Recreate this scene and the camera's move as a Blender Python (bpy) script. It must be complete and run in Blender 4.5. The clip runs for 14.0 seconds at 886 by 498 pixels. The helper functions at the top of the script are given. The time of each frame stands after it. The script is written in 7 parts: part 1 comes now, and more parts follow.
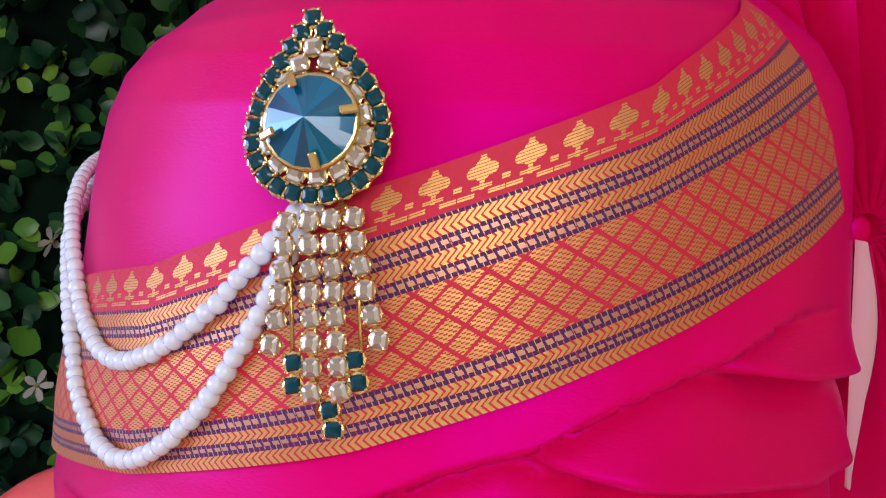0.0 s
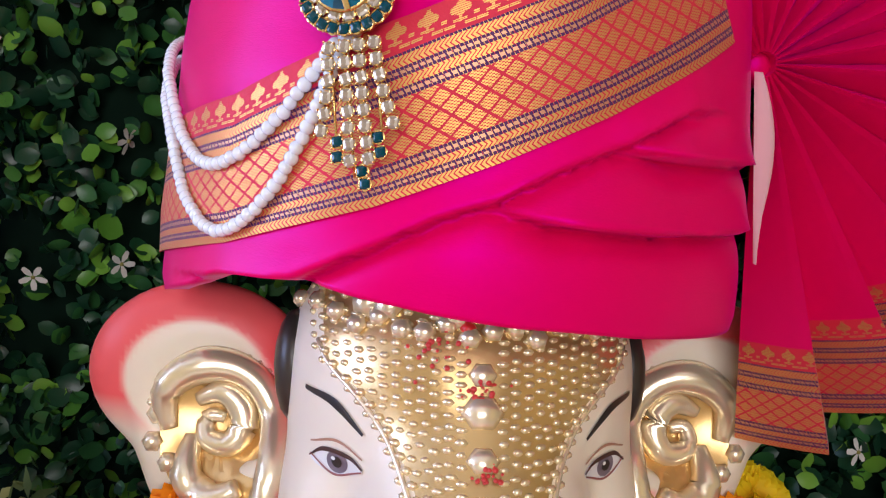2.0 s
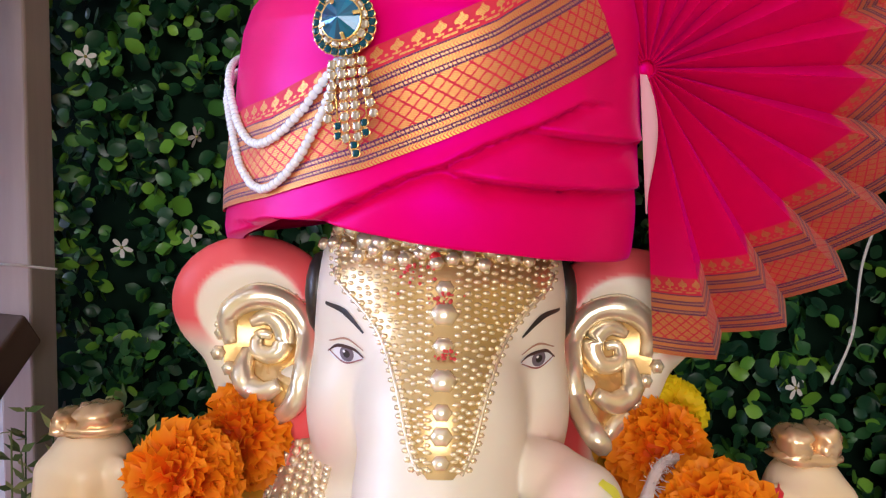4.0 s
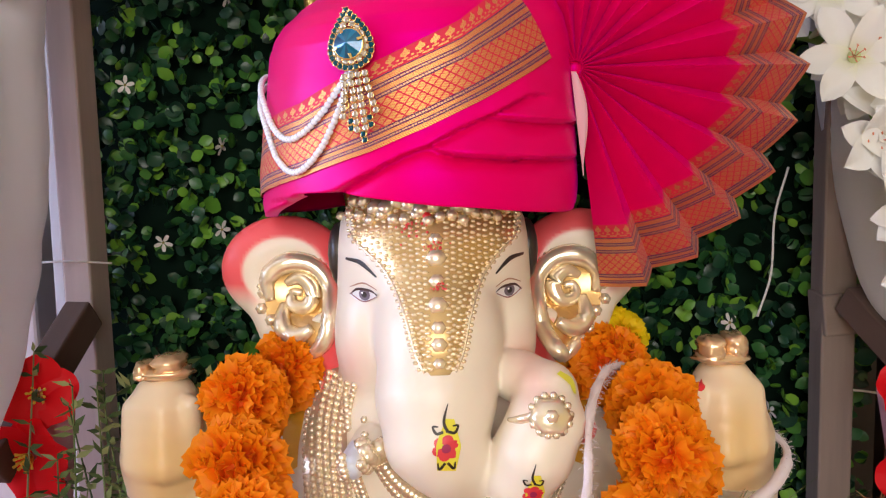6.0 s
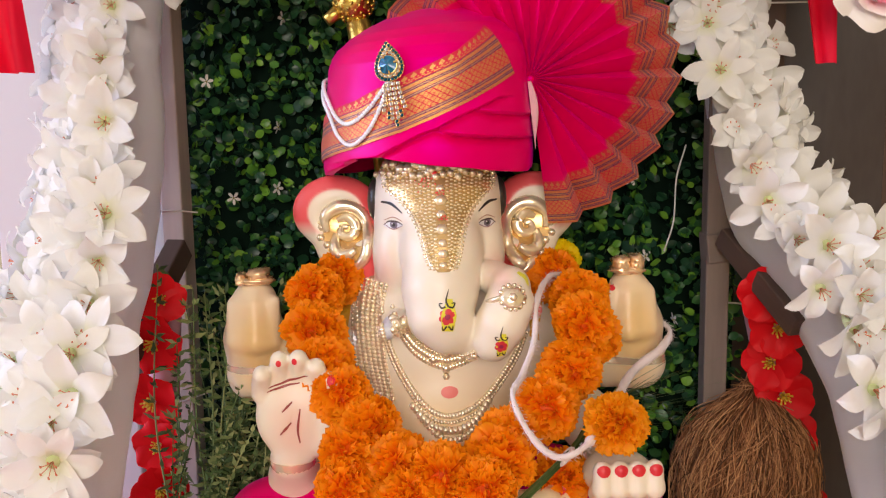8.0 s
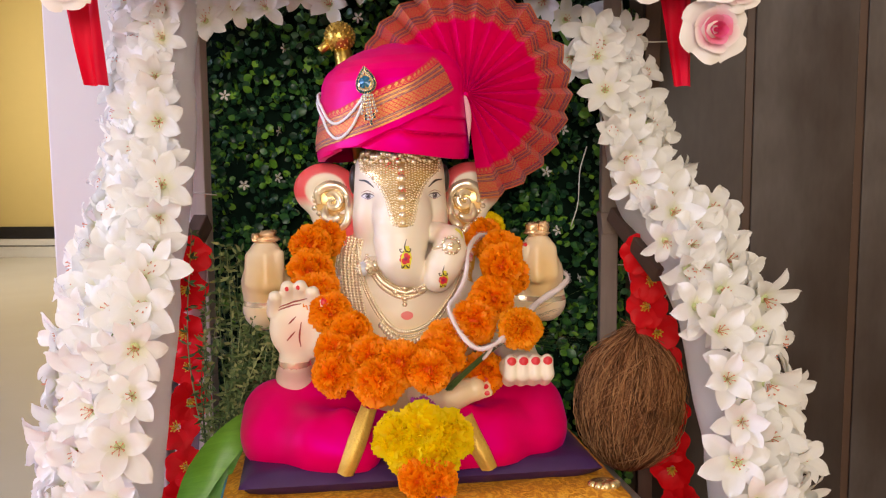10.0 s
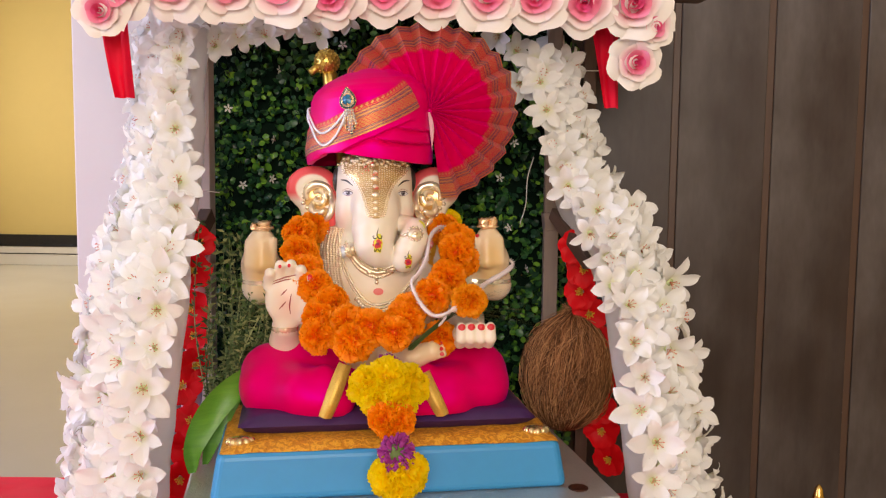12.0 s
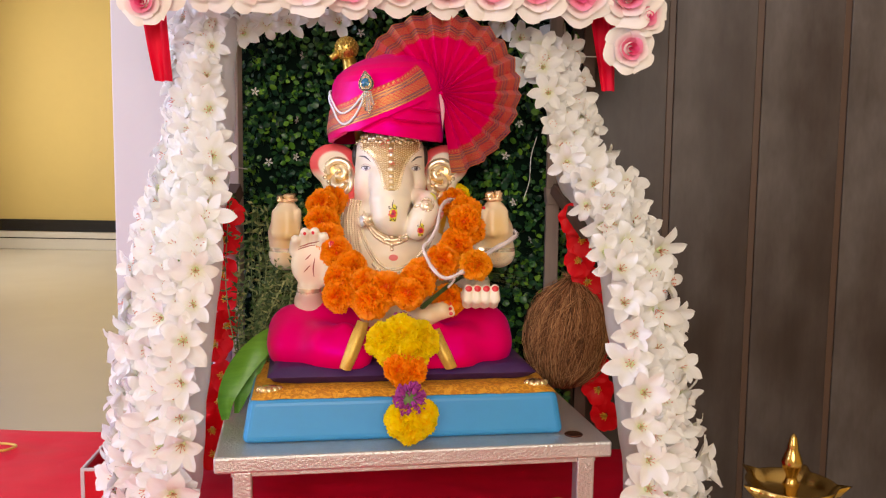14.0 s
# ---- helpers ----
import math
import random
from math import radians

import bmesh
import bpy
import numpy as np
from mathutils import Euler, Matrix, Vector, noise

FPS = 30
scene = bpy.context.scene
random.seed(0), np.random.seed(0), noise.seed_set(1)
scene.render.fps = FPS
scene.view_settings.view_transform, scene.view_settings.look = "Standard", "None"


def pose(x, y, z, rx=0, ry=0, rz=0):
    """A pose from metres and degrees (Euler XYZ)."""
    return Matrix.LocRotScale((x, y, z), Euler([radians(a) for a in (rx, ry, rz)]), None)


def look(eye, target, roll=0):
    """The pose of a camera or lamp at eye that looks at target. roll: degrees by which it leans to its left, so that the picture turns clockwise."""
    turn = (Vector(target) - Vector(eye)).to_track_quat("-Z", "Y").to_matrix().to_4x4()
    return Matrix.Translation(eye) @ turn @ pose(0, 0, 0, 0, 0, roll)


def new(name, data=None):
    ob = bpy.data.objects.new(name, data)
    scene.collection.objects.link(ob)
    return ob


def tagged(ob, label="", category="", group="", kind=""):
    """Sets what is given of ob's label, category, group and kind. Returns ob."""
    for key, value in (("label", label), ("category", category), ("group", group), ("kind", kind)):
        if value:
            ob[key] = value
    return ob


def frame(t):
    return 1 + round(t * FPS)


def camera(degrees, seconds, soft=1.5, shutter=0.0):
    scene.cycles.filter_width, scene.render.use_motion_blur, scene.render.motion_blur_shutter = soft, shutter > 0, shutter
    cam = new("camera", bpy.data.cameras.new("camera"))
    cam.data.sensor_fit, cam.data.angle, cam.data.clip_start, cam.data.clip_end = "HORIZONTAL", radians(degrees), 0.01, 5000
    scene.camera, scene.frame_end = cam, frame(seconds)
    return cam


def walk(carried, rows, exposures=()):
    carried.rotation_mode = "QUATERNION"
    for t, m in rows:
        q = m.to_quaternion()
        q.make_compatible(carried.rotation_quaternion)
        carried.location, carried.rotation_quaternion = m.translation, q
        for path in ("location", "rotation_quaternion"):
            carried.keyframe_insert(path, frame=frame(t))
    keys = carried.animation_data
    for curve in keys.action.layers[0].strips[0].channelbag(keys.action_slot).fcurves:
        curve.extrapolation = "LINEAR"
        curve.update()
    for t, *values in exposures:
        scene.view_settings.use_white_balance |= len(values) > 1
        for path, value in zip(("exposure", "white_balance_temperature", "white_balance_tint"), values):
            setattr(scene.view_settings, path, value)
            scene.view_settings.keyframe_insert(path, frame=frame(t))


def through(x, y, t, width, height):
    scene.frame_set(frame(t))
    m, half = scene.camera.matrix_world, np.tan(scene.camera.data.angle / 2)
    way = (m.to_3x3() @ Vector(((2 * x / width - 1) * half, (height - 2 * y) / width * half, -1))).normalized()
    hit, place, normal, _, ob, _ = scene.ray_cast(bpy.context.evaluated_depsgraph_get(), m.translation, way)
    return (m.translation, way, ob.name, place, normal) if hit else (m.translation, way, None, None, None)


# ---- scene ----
cam = camera(52.5, 14.0, 1.2)
PATH = [
    (0, (0.0211, 0.0001, 0.9903), (0.0082, 0.4987, 0.9553), 4.58),
    (0.5, (0.0226, -0.0112, 0.9884), (0.0065, 0.4867, 0.9461), 4.06),
    (1, (0.0228, -0.0259, 0.9841), (0.0021, 0.4711, 0.9337), 3.52),
    (1.5, (0.0323, -0.0383, 0.9762), (0.0068, 0.4576, 0.9180), 3.14),
    (2, (0.0328, -0.0598, 0.9688), (0.0013, 0.4348, 0.9033), 2.78),
    (2.5, (0.0377, -0.0933, 0.9708), (-0.0055, 0.4002, 0.9029), 2.80),
    (3, (0.0448, -0.1179, 0.9738), (-0.0098, 0.3748, 0.9082), 2.62),
    (3.5, (0.0526, -0.1388, 0.9734), (-0.0078, 0.3533, 0.9086), 2.33),
    (3.7, (0.0585, -0.1433, 0.9682), (-0.0026, 0.3485, 0.9022), 2.26),
    (5.8, (0.0794, -0.2373, 0.9593), (0.0224, 0.2561, 0.9016), -1.33),
    (6, (0.0792, -0.2535, 0.9559), (0.0228, 0.2397, 0.8969), -1.40),
    (6.5, (0.0853, -0.2862, 0.9516), (0.0345, 0.2071, 0.8878), -1.04),
    (7, (0.0858, -0.3415, 0.9457), (0.0382, 0.1513, 0.8757), -0.52),
    (7.5, (0.0935, -0.4029, 0.9482), (0.0487, 0.0894, 0.8735), -0.53),
    (8, (0.0902, -0.4838, 0.9594), (0.0442, 0.0091, 0.8891), -1.03),
    (8.5, (0.1047, -0.5379, 0.9533), (0.0633, -0.0444, 0.8846), -1.17),
    (8.7, (0.1051, -0.5574, 0.9459), (0.0667, -0.0637, 0.8768), -0.92),
    (10.8, (0.1412, -0.8497, 0.9298), (0.1212, -0.3525, 0.8808), -0.84),
    (11, (0.1441, -0.8663, 0.9277), (0.1275, -0.3690, 0.8786), -0.84),
    (11.5, (0.1455, -0.9112, 0.9248), (0.1292, -0.4138, 0.8774), -0.18),
    (12, (0.1570, -0.9437, 0.9200), (0.1369, -0.4462, 0.8744), 0.60),
    (12.5, (0.1617, -0.9628, 0.9125), (0.1393, -0.4654, 0.8673), 0.88),
    (13, (0.1610, -0.9892, 0.9138), (0.1372, -0.4918, 0.8695), 1.05),
    (13.5, (0.1648, -1.0220, 0.9053), (0.1393, -0.5248, 0.8592), 0.95),
    (14, (0.1667, -1.0530, 0.9050), (0.1395, -0.5564, 0.8531), 0.71),
]
# ---- end path ----
walk(cam, [(t, look(eye, target, roll)) for t, eye, target, roll in PATH], [(0.0, -0.68, 5750, 12), (1.5, -0.56, 5800, 12), (3.5, -0.40, 5980, 11), (6.0, -0.30, 6300, 11), (8.5, -0.40, 6750, 12), (14.0, -0.36, 6900, 14)])

# ---- world, light, exposure ----
world = bpy.data.worlds.new("world")
scene.world = world
world.use_nodes = True
wt = world.node_tree
sky = wt.nodes.new("ShaderNodeTexSky")
sky.sky_type, sky.sun_disc = "NISHITA", False
sky.sun_elevation, sky.sun_rotation = radians(40), radians(-70)
wt.nodes["Background"].inputs["Strength"].default_value = 0.1
wt.links.new(sky.outputs[0], wt.nodes["Background"].inputs[0])
EXPOSURE = 0.0
scene.view_settings.exposure = EXPOSURE


def area_lamp(name, m, sx, sy, watts, colour):
    lamp = bpy.data.lights.new(name, "AREA")
    lamp.shape, lamp.size, lamp.size_y, lamp.energy, lamp.color = "RECTANGLE", sx, sy, watts, colour
    ob = new(name, lamp)
    ob.matrix_world = m
    return ob


area_lamp("window_light_west", look((-4.55, -1.1, 1.55), (0.0, -0.4, 1.2)), 3.2, 1.6, 250, (0.56, 0.64, 1.0))
# added fill lamp out of view, brightens the front of the shrine
area_lamp("front_fill_lamp", look((0.25, -2.95, 1.6), (0.0, 0.3, 1.0)), 1.7, 1.35, 76, (1.0, 0.90, 0.82))
# added lamp out of view, brightens the yellow far wall
area_lamp("far_wall_fill_lamp", look((-4.55, 5.2, 1.55), (0.0, 5.2, 1.2)), 2.0, 1.6, 95, (1.0, 0.95, 0.88))

# ---- materials ----


class Nodes:
    """Short-hand for a material's node tree."""

    def __init__(self, name):
        self.mat = bpy.data.materials.new(name)
        self.mat.use_nodes = True
        self.tree = self.mat.node_tree
        self.bsdf = self.tree.nodes["Principled BSDF"]

    def node(self, kind, **values):
        n = self.tree.nodes.new(kind)
        for key, value in values.items():
            n.inputs[key.replace("_", " ")].default_value = value
        return n

    def plug(self, value, socket):
        if isinstance(value, bpy.types.NodeSocket):
            self.tree.links.new(value, socket)
        else:
            socket.default_value = value

    def m(self, op, a, b=0.0, c=0.0):
        n = self.tree.nodes.new("ShaderNodeMath")
        n.operation = op
        for value, socket in zip((a, b, c), n.inputs):
            self.plug(value, socket)
        return n.outputs[0]

    def mix(self, f, a, b):
        n = self.tree.nodes.new("ShaderNodeMix")
        n.data_type = "RGBA"
        self.plug(f, n.inputs[0])
        for value, socket in ((a, n.inputs[6]), (b, n.inputs[7])):
            self.plug((*value, 1.0) if isinstance(value, tuple) and len(value) == 3 else value, socket)
        return n.outputs[2]

    def noise(self, scale, detail=4.0, rough=0.55, coord=None):
        n = self.node("ShaderNodeTexNoise", Scale=scale, Detail=detail, Roughness=rough)
        self.tree.links.new(coord or self.coord(), n.inputs["Vector"])
        return n.outputs[0]

    def coord(self, kind="Object", scale=None):
        out = self.tree.nodes.new("ShaderNodeTexCoord").outputs[kind]
        if scale:
            n = self.node("ShaderNodeMapping")
            n.inputs["Scale"].default_value = scale
            self.tree.links.new(out, n.inputs[0])
            out = n.outputs[0]
        return out

    def ramp(self, f, stops, constant=False):
        n = self.tree.nodes.new("ShaderNodeValToRGB")
        n.color_ramp.interpolation = "CONSTANT" if constant else "LINEAR"
        while len(n.color_ramp.elements) < len(stops):
            n.color_ramp.elements.new(0.5)
        for e, (at, c) in zip(n.color_ramp.elements, stops):
            e.position, e.color = at, (*c, 1.0) if len(c) == 3 else c
        self.plug(f, n.inputs[0])
        return n.outputs[0]

    def rand(self):
        return self.tree.nodes.new("ShaderNodeObjectInfo").outputs["Random"]

    def island(self):
        return self.tree.nodes.new("ShaderNodeNewGeometry").outputs["Random Per Island"]

    def bump(self, height, strength=0.2, distance=0.001):
        n = self.node("ShaderNodeBump", Strength=strength, Distance=distance)
        self.plug(height, n.inputs["Height"])
        self.tree.links.new(n.outputs[0], self.bsdf.inputs["Normal"])

    def set(self, **values):
        for key, value in values.items():
            socket = self.bsdf.inputs[key.replace("_", " ")]
            self.plug((*value, 1.0) if isinstance(value, tuple) and len(value) == 3 and socket.type == "RGBA" else value, socket)
        return self


def plain(name, colour, rough=0.5, metal=0.0, vary=0.15, grain=60.0, bump=0.15, depth=0.001, **more):
    """A surface with fine grain and broad blotches round one base colour."""
    n = Nodes(name)
    dark = tuple(c * (1 - vary) for c in colour)
    light = tuple(min(1.0, c * (1 + vary)) for c in colour)
    broad = n.noise(grain * 0.15, 3)
    fine = n.noise(grain, 5)
    n.set(Base_Color=n.mix(n.m("ADD", n.m("MULTIPLY", broad, 0.6), n.m("MULTIPLY", fine, 0.4)), dark, light), Metallic=metal)
    n.set(Roughness=n.m("ADD", rough - 0.06, n.m("MULTIPLY", broad, 0.12)), **more)
    n.bump(fine, bump, depth)
    return n.mat


def petal_mat(name, outer, inner, rough=0.5, vary=0.25, through=0.0):
    """Petals: inner at the heart and outer at the rim, by the attribute 'rim'."""
    n = Nodes(name)
    rim = n.tree.nodes.new("ShaderNodeAttribute")
    rim.attribute_name = "rim"
    base = n.mix(rim.outputs["Fac"], inner, outer)
    dull = n.mix(n.m("MULTIPLY", n.island(), vary), base, tuple(c * 0.55 for c in inner))
    n.set(Base_Color=dull, Roughness=rough, Specular_IOR_Level=0.2)
    if through:
        glow = n.node("ShaderNodeBsdfTranslucent")
        n.plug(dull, glow.inputs["Color"])
        both = n.node("ShaderNodeMixShader", Fac=through)
        n.tree.links.new(n.bsdf.outputs[0], both.inputs[1])
        n.tree.links.new(glow.outputs[0], both.inputs[2])
        n.tree.links.new(both.outputs[0], n.tree.nodes["Material Output"].inputs["Surface"])
    n.bump(n.noise(700, 3), 0.15, 0.0004)
    return n.mat


def silk_mat(name, colour, tint):
    n = Nodes(name)
    weave = n.noise(1.0, 4, 0.6, n.coord("Object", (900, 900, 2600)))
    broad = n.noise(14, 3)
    n.set(Base_Color=n.mix(broad, tuple(c * 0.82 for c in colour), tuple(min(1, c * 1.12) for c in colour)), Roughness=0.44)
    n.set(Sheen_Weight=0.16, Sheen_Roughness=0.35, Sheen_Tint=tint, Specular_IOR_Level=0.80, IOR=1.55, Specular_Tint=(0.50, 0.0, 1.0, 1.0))
    n.bump(n.m("ADD", weave, n.m("MULTIPLY", broad, 0.4)), 0.12, 0.0006)
    return n.mat


def brocade_mat(name, ground, gold, purple):
    """Woven zari border. UV in centimetres: u along it; v from 0 at the outer selvedge, stripes to 2.75, flower motifs above."""
    n = Nodes(name)
    uv = n.tree.nodes.new("ShaderNodeSeparateXYZ")
    n.tree.links.new(n.coord("UV"), uv.inputs[0])
    u, v = uv.outputs[0], uv.outputs[1]
    w = n.m("DIVIDE", v, 2.75)
    k, o = (1, 1, 1), (0, 0, 0)
    purp = n.ramp(w, [(0, o), (0.07, k), (0.132, o), (0.185, k), (0.260, o), (0.674, k), (0.746, o), (0.815, k), (0.886, o), (0.962, k), (0.988, o)], True)
    pale = n.ramp(w, [(0, o), (0.092, k), (0.112, o), (0.210, k), (0.237, o), (0.699, k), (0.724, o), (0.839, k), (0.862, o)], True)
    field = n.m("MULTIPLY", n.m("GREATER_THAN", w, 0.26), n.m("LESS_THAN", w, 0.675))
    top = n.m("GREATER_THAN", w, 0.985)
    # the gold field: a net of ground-coloured diamonds, each filled with short floats
    def saw(x):
        return n.m("FRACT", n.m("ADD", x, 100.0))
    a = saw(n.m("ADD", n.m("MULTIPLY", u, 1.9), n.m("MULTIPLY", v, 2.5)))
    b = saw(n.m("SUBTRACT", n.m("MULTIPLY", u, 1.9), n.m("MULTIPLY", v, 2.5)))
    net = n.m("MAXIMUM", n.m("LESS_THAN", a, 0.17), n.m("LESS_THAN", b, 0.17))
    floats = n.m("LESS_THAN", saw(n.m("ADD", n.m("MULTIPLY", v, 17.0), n.m("MULTIPLY", n.m("GREATER_THAN", saw(n.m("MULTIPLY", u, 7.6)), 0.5), 0.5))), 0.66)
    in_field = n.m("MULTIPLY", floats, n.m("SUBTRACT", 1.0, net))
    # plain gold bars in a slanting rib
    rib = n.m("GREATER_THAN", saw(n.m("ADD", n.m("MULTIPLY", u, 9.0), n.m("MULTIPLY", n.m("PINGPONG", v, 0.11), 10.0))), 0.34)
    bars = n.m("MULTIPLY", n.m("SUBTRACT", 1.0, field), n.m("SUBTRACT", 1.0, top))
    # motifs: a lobed head on a stalk over a bar, a small square between
    cx = n.m("SUBTRACT", n.m("MULTIPLY", saw(n.m("DIVIDE", u, 0.70)), 0.70), 0.35)
    cz = n.m("SUBTRACT", v, 2.75)
    ax = n.m("ABSOLUTE", cx)

    def oval(x0, z0, rx, rz):
        dx = n.m("DIVIDE", n.m("SUBTRACT", ax, x0), rx)
        dz = n.m("DIVIDE", n.m("SUBTRACT", cz, z0), rz)
        return n.m("LESS_THAN", n.m("ADD", n.m("MULTIPLY", dx, dx), n.m("MULTIPLY", dz, dz)), 1.0)
    def bar(x0, x1, z0, z1):
        return n.m("MULTIPLY", n.m("MULTIPLY", n.m("GREATER_THAN", ax, x0), n.m("LESS_THAN", ax, x1)), n.m("MULTIPLY", n.m("GREATER_THAN", cz, z0), n.m("LESS_THAN", cz, z1)))
    motif = n.m("MAXIMUM", oval(0.0, 0.40, 0.13, 0.16), oval(0.13, 0.38, 0.10, 0.09))
    motif = n.m("MAXIMUM", motif, bar(-0.1, 0.035, 0.12, 0.30))
    motif = n.m("MAXIMUM", motif, n.m("MAXIMUM", bar(-0.1, 0.15, 0.14, 0.19), bar(0.10, 0.34, 0.04, 0.10)))
    motif = n.m("MAXIMUM", motif, n.m("MAXIMUM", bar(0.29, 0.36, 0.18, 0.25), bar(-0.1, 0.045, 0.54, 0.60)))
    thread = n.m("GREATER_THAN", saw(n.m("MULTIPLY", v, 22.0)), 0.25)
    motif = n.m("MULTIPLY", n.m("MULTIPLY", motif, thread), top)
    goldmask = n.m("MAXIMUM", n.m("MAXIMUM", n.m("MULTIPLY", field, in_field), n.m("MULTIPLY", bars, rib)), motif)
    zig = n.m("LESS_THAN", saw(n.m("ADD", n.m("MULTIPLY", u, 11.0), n.m("MULTIPLY", v, 6.0))), 0.85)
    purpmask = n.m("MULTIPLY", n.m("MULTIPLY", purp, n.m("SUBTRACT", 1.0, top)), zig)
    dash = n.m("GREATER_THAN", saw(n.m("ADD", n.m("MULTIPLY", u, 7.0), n.m("MULTIPLY", v, 5.0))), 0.30)
    cord = n.m("MULTIPLY", n.m("MULTIPLY", pale, dash), n.m("SUBTRACT", 1.0, top))
    purpmask = n.m("MULTIPLY", purpmask, n.m("SUBTRACT", 1.0, cord))
    goldmask = n.m("MAXIMUM", n.m("MULTIPLY", goldmask, n.m("SUBTRACT", 1.0, purpmask)), cord)
    worn = n.noise(30, 4)
    g = n.mix(worn, tuple(c * 0.75 for c in gold), gold)
    n.set(Base_Color=n.mix(cord, n.mix(purpmask, n.mix(goldmask, ground, g), purple), (0.60, 0.30, 0.18)))
    n.set(Metallic=n.m("MULTIPLY", goldmask, 0.70), Roughness=n.m("SUBTRACT", 0.62, n.m("MULTIPLY", goldmask, 0.20)), Sheen_Weight=0.1)
    n.bump(n.m("ADD", goldmask, n.noise(900, 2)), 0.35, 0.0003)
    return n.mat


def wood_mat(name, dark, light, rough=0.6, stretch=(40, 40, 3), gloss=0.3):
    n = Nodes(name)
    rings = n.noise(1.0, 6, 0.65, n.coord("Object", stretch))
    blot = n.noise(6, 3)
    n.set(Base_Color=n.mix(n.m("ADD", n.m("MULTIPLY", rings, 0.7), n.m("MULTIPLY", blot, 0.3)), dark, light), Roughness=rough, Specular_IOR_Level=gloss)
    n.bump(rings, 0.25, 0.001)
    return n.mat


def statue_mat():
    """Enamel paint laid on by the attribute 'paint'; gilt where 'gilt' is 1."""
    n = Nodes("statue_paint")
    paint = n.tree.nodes.new("ShaderNodeAttribute")
    paint.attribute_name = "paint"
    gilt = n.tree.nodes.new("ShaderNodeAttribute")
    gilt.attribute_name = "gilt"
    mottled = n.mix(n.m("MULTIPLY", n.noise(40, 4), 0.08), paint.outputs["Color"], (0.62, 0.40, 0.22))
    n.set(Base_Color=mottled, Metallic=n.m("MULTIPLY", gilt.outputs["Fac"], 0.68), Roughness=n.m("SUBTRACT", n.m("ADD", 0.31, n.m("MULTIPLY", n.noise(90, 3), 0.1)), n.m("MULTIPLY", gilt.outputs["Fac"], 0.12)))
    n.set(Subsurface_Weight=0.08, Subsurface_Radius=(0.004, 0.002, 0.001))
    n.bump(n.noise(160, 4), 0.08, 0.0008)
    return n.mat


PINK = (0.78, 0.0, 0.100)
silk = silk_mat("pink_silk", PINK, (0.55, 0.0, 1.0, 1.0))
brocade = brocade_mat("zari_brocade", (0.64, 0.006, 0.045), (0.74, 0.42, 0.12), (0.065, 0.001, 0.10))
statue_paint = statue_mat()
gilt = plain("gilt", (0.83, 0.64, 0.33), 0.27, 0.9, 0.2, 120, 0.12)
brass = plain("brass", (0.72, 0.47, 0.14), 0.22, 1.0, 0.15, 40, 0.05)
goldbead = plain("stamped_gold", (0.70, 0.50, 0.12), 0.3, 1.0, 0.2, 500, 0.5, 0.0006)
silver = plain("silver_sheet", (0.62, 0.62, 0.60), 0.42, 0.75, 0.2, 260, 0.9, 0.0015)
blue_paint = plain("blue_enamel", (0.035, 0.29, 0.60), 0.42, 0, 0.12, 50, 0.15)
def ochre_mat():
    """Ochre paint over a moulded scroll pattern; the hollows' shade is put into the colour."""
    n = Nodes("ochre_cloth_paint")
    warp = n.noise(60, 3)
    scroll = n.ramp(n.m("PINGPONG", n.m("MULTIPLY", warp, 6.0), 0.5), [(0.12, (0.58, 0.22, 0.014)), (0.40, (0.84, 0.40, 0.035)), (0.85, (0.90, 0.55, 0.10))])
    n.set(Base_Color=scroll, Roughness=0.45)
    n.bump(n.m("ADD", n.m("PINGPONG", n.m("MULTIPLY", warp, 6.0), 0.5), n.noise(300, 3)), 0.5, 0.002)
    return n.mat


ochre = ochre_mat()
purple_paint = plain("purple_enamel", (0.052, 0.014, 0.095), 0.5, 0, 0.4, 60, 0.4, 0.002)
white_cloth = petal_mat("white_satin", (0.94, 0.95, 0.96), (0.94, 0.95, 0.96), 0.5, 0.0, 0.62)
pale_lining = plain("pale_pink_lining", (0.74, 0.40, 0.48), 0.7, 0, 0.08, 80, 0.2)
red_cloth = plain("red_satin", (0.78, 0.007, 0.042), 0.55, 0, 0.25, 25, 0.3, 0.003, Specular_IOR_Level=0.15)
maroon_cloth = plain("maroon_velvet", (0.40, 0.004, 0.02), 0.8, 0, 0.3, 40, 0.3)
wall_yellow = plain("yellow_distemper", (0.56, 0.41, 0.13), 0.8, 0, 0.06, 12, 0.1)
wall_white = plain("lilac_white_paint", (0.66, 0.65, 0.71), 0.75, 0, 0.04, 12, 0.1)
black_stone = plain("black_granite", (0.012, 0.012, 0.014), 0.25, 0, 0.4, 80, 0.05)
cream_stone = plain("cream_marble", (0.62, 0.58, 0.48), 0.3, 0, 0.06, 6, 0.03)
floor_tile = plain("cream_floor_tile", (0.58, 0.53, 0.42), 0.22, 0, 0.07, 5, 0.03)
ceiling_paint = plain("ceiling_paint", (0.78, 0.77, 0.74), 0.85, 0, 0.04, 10, 0.1)


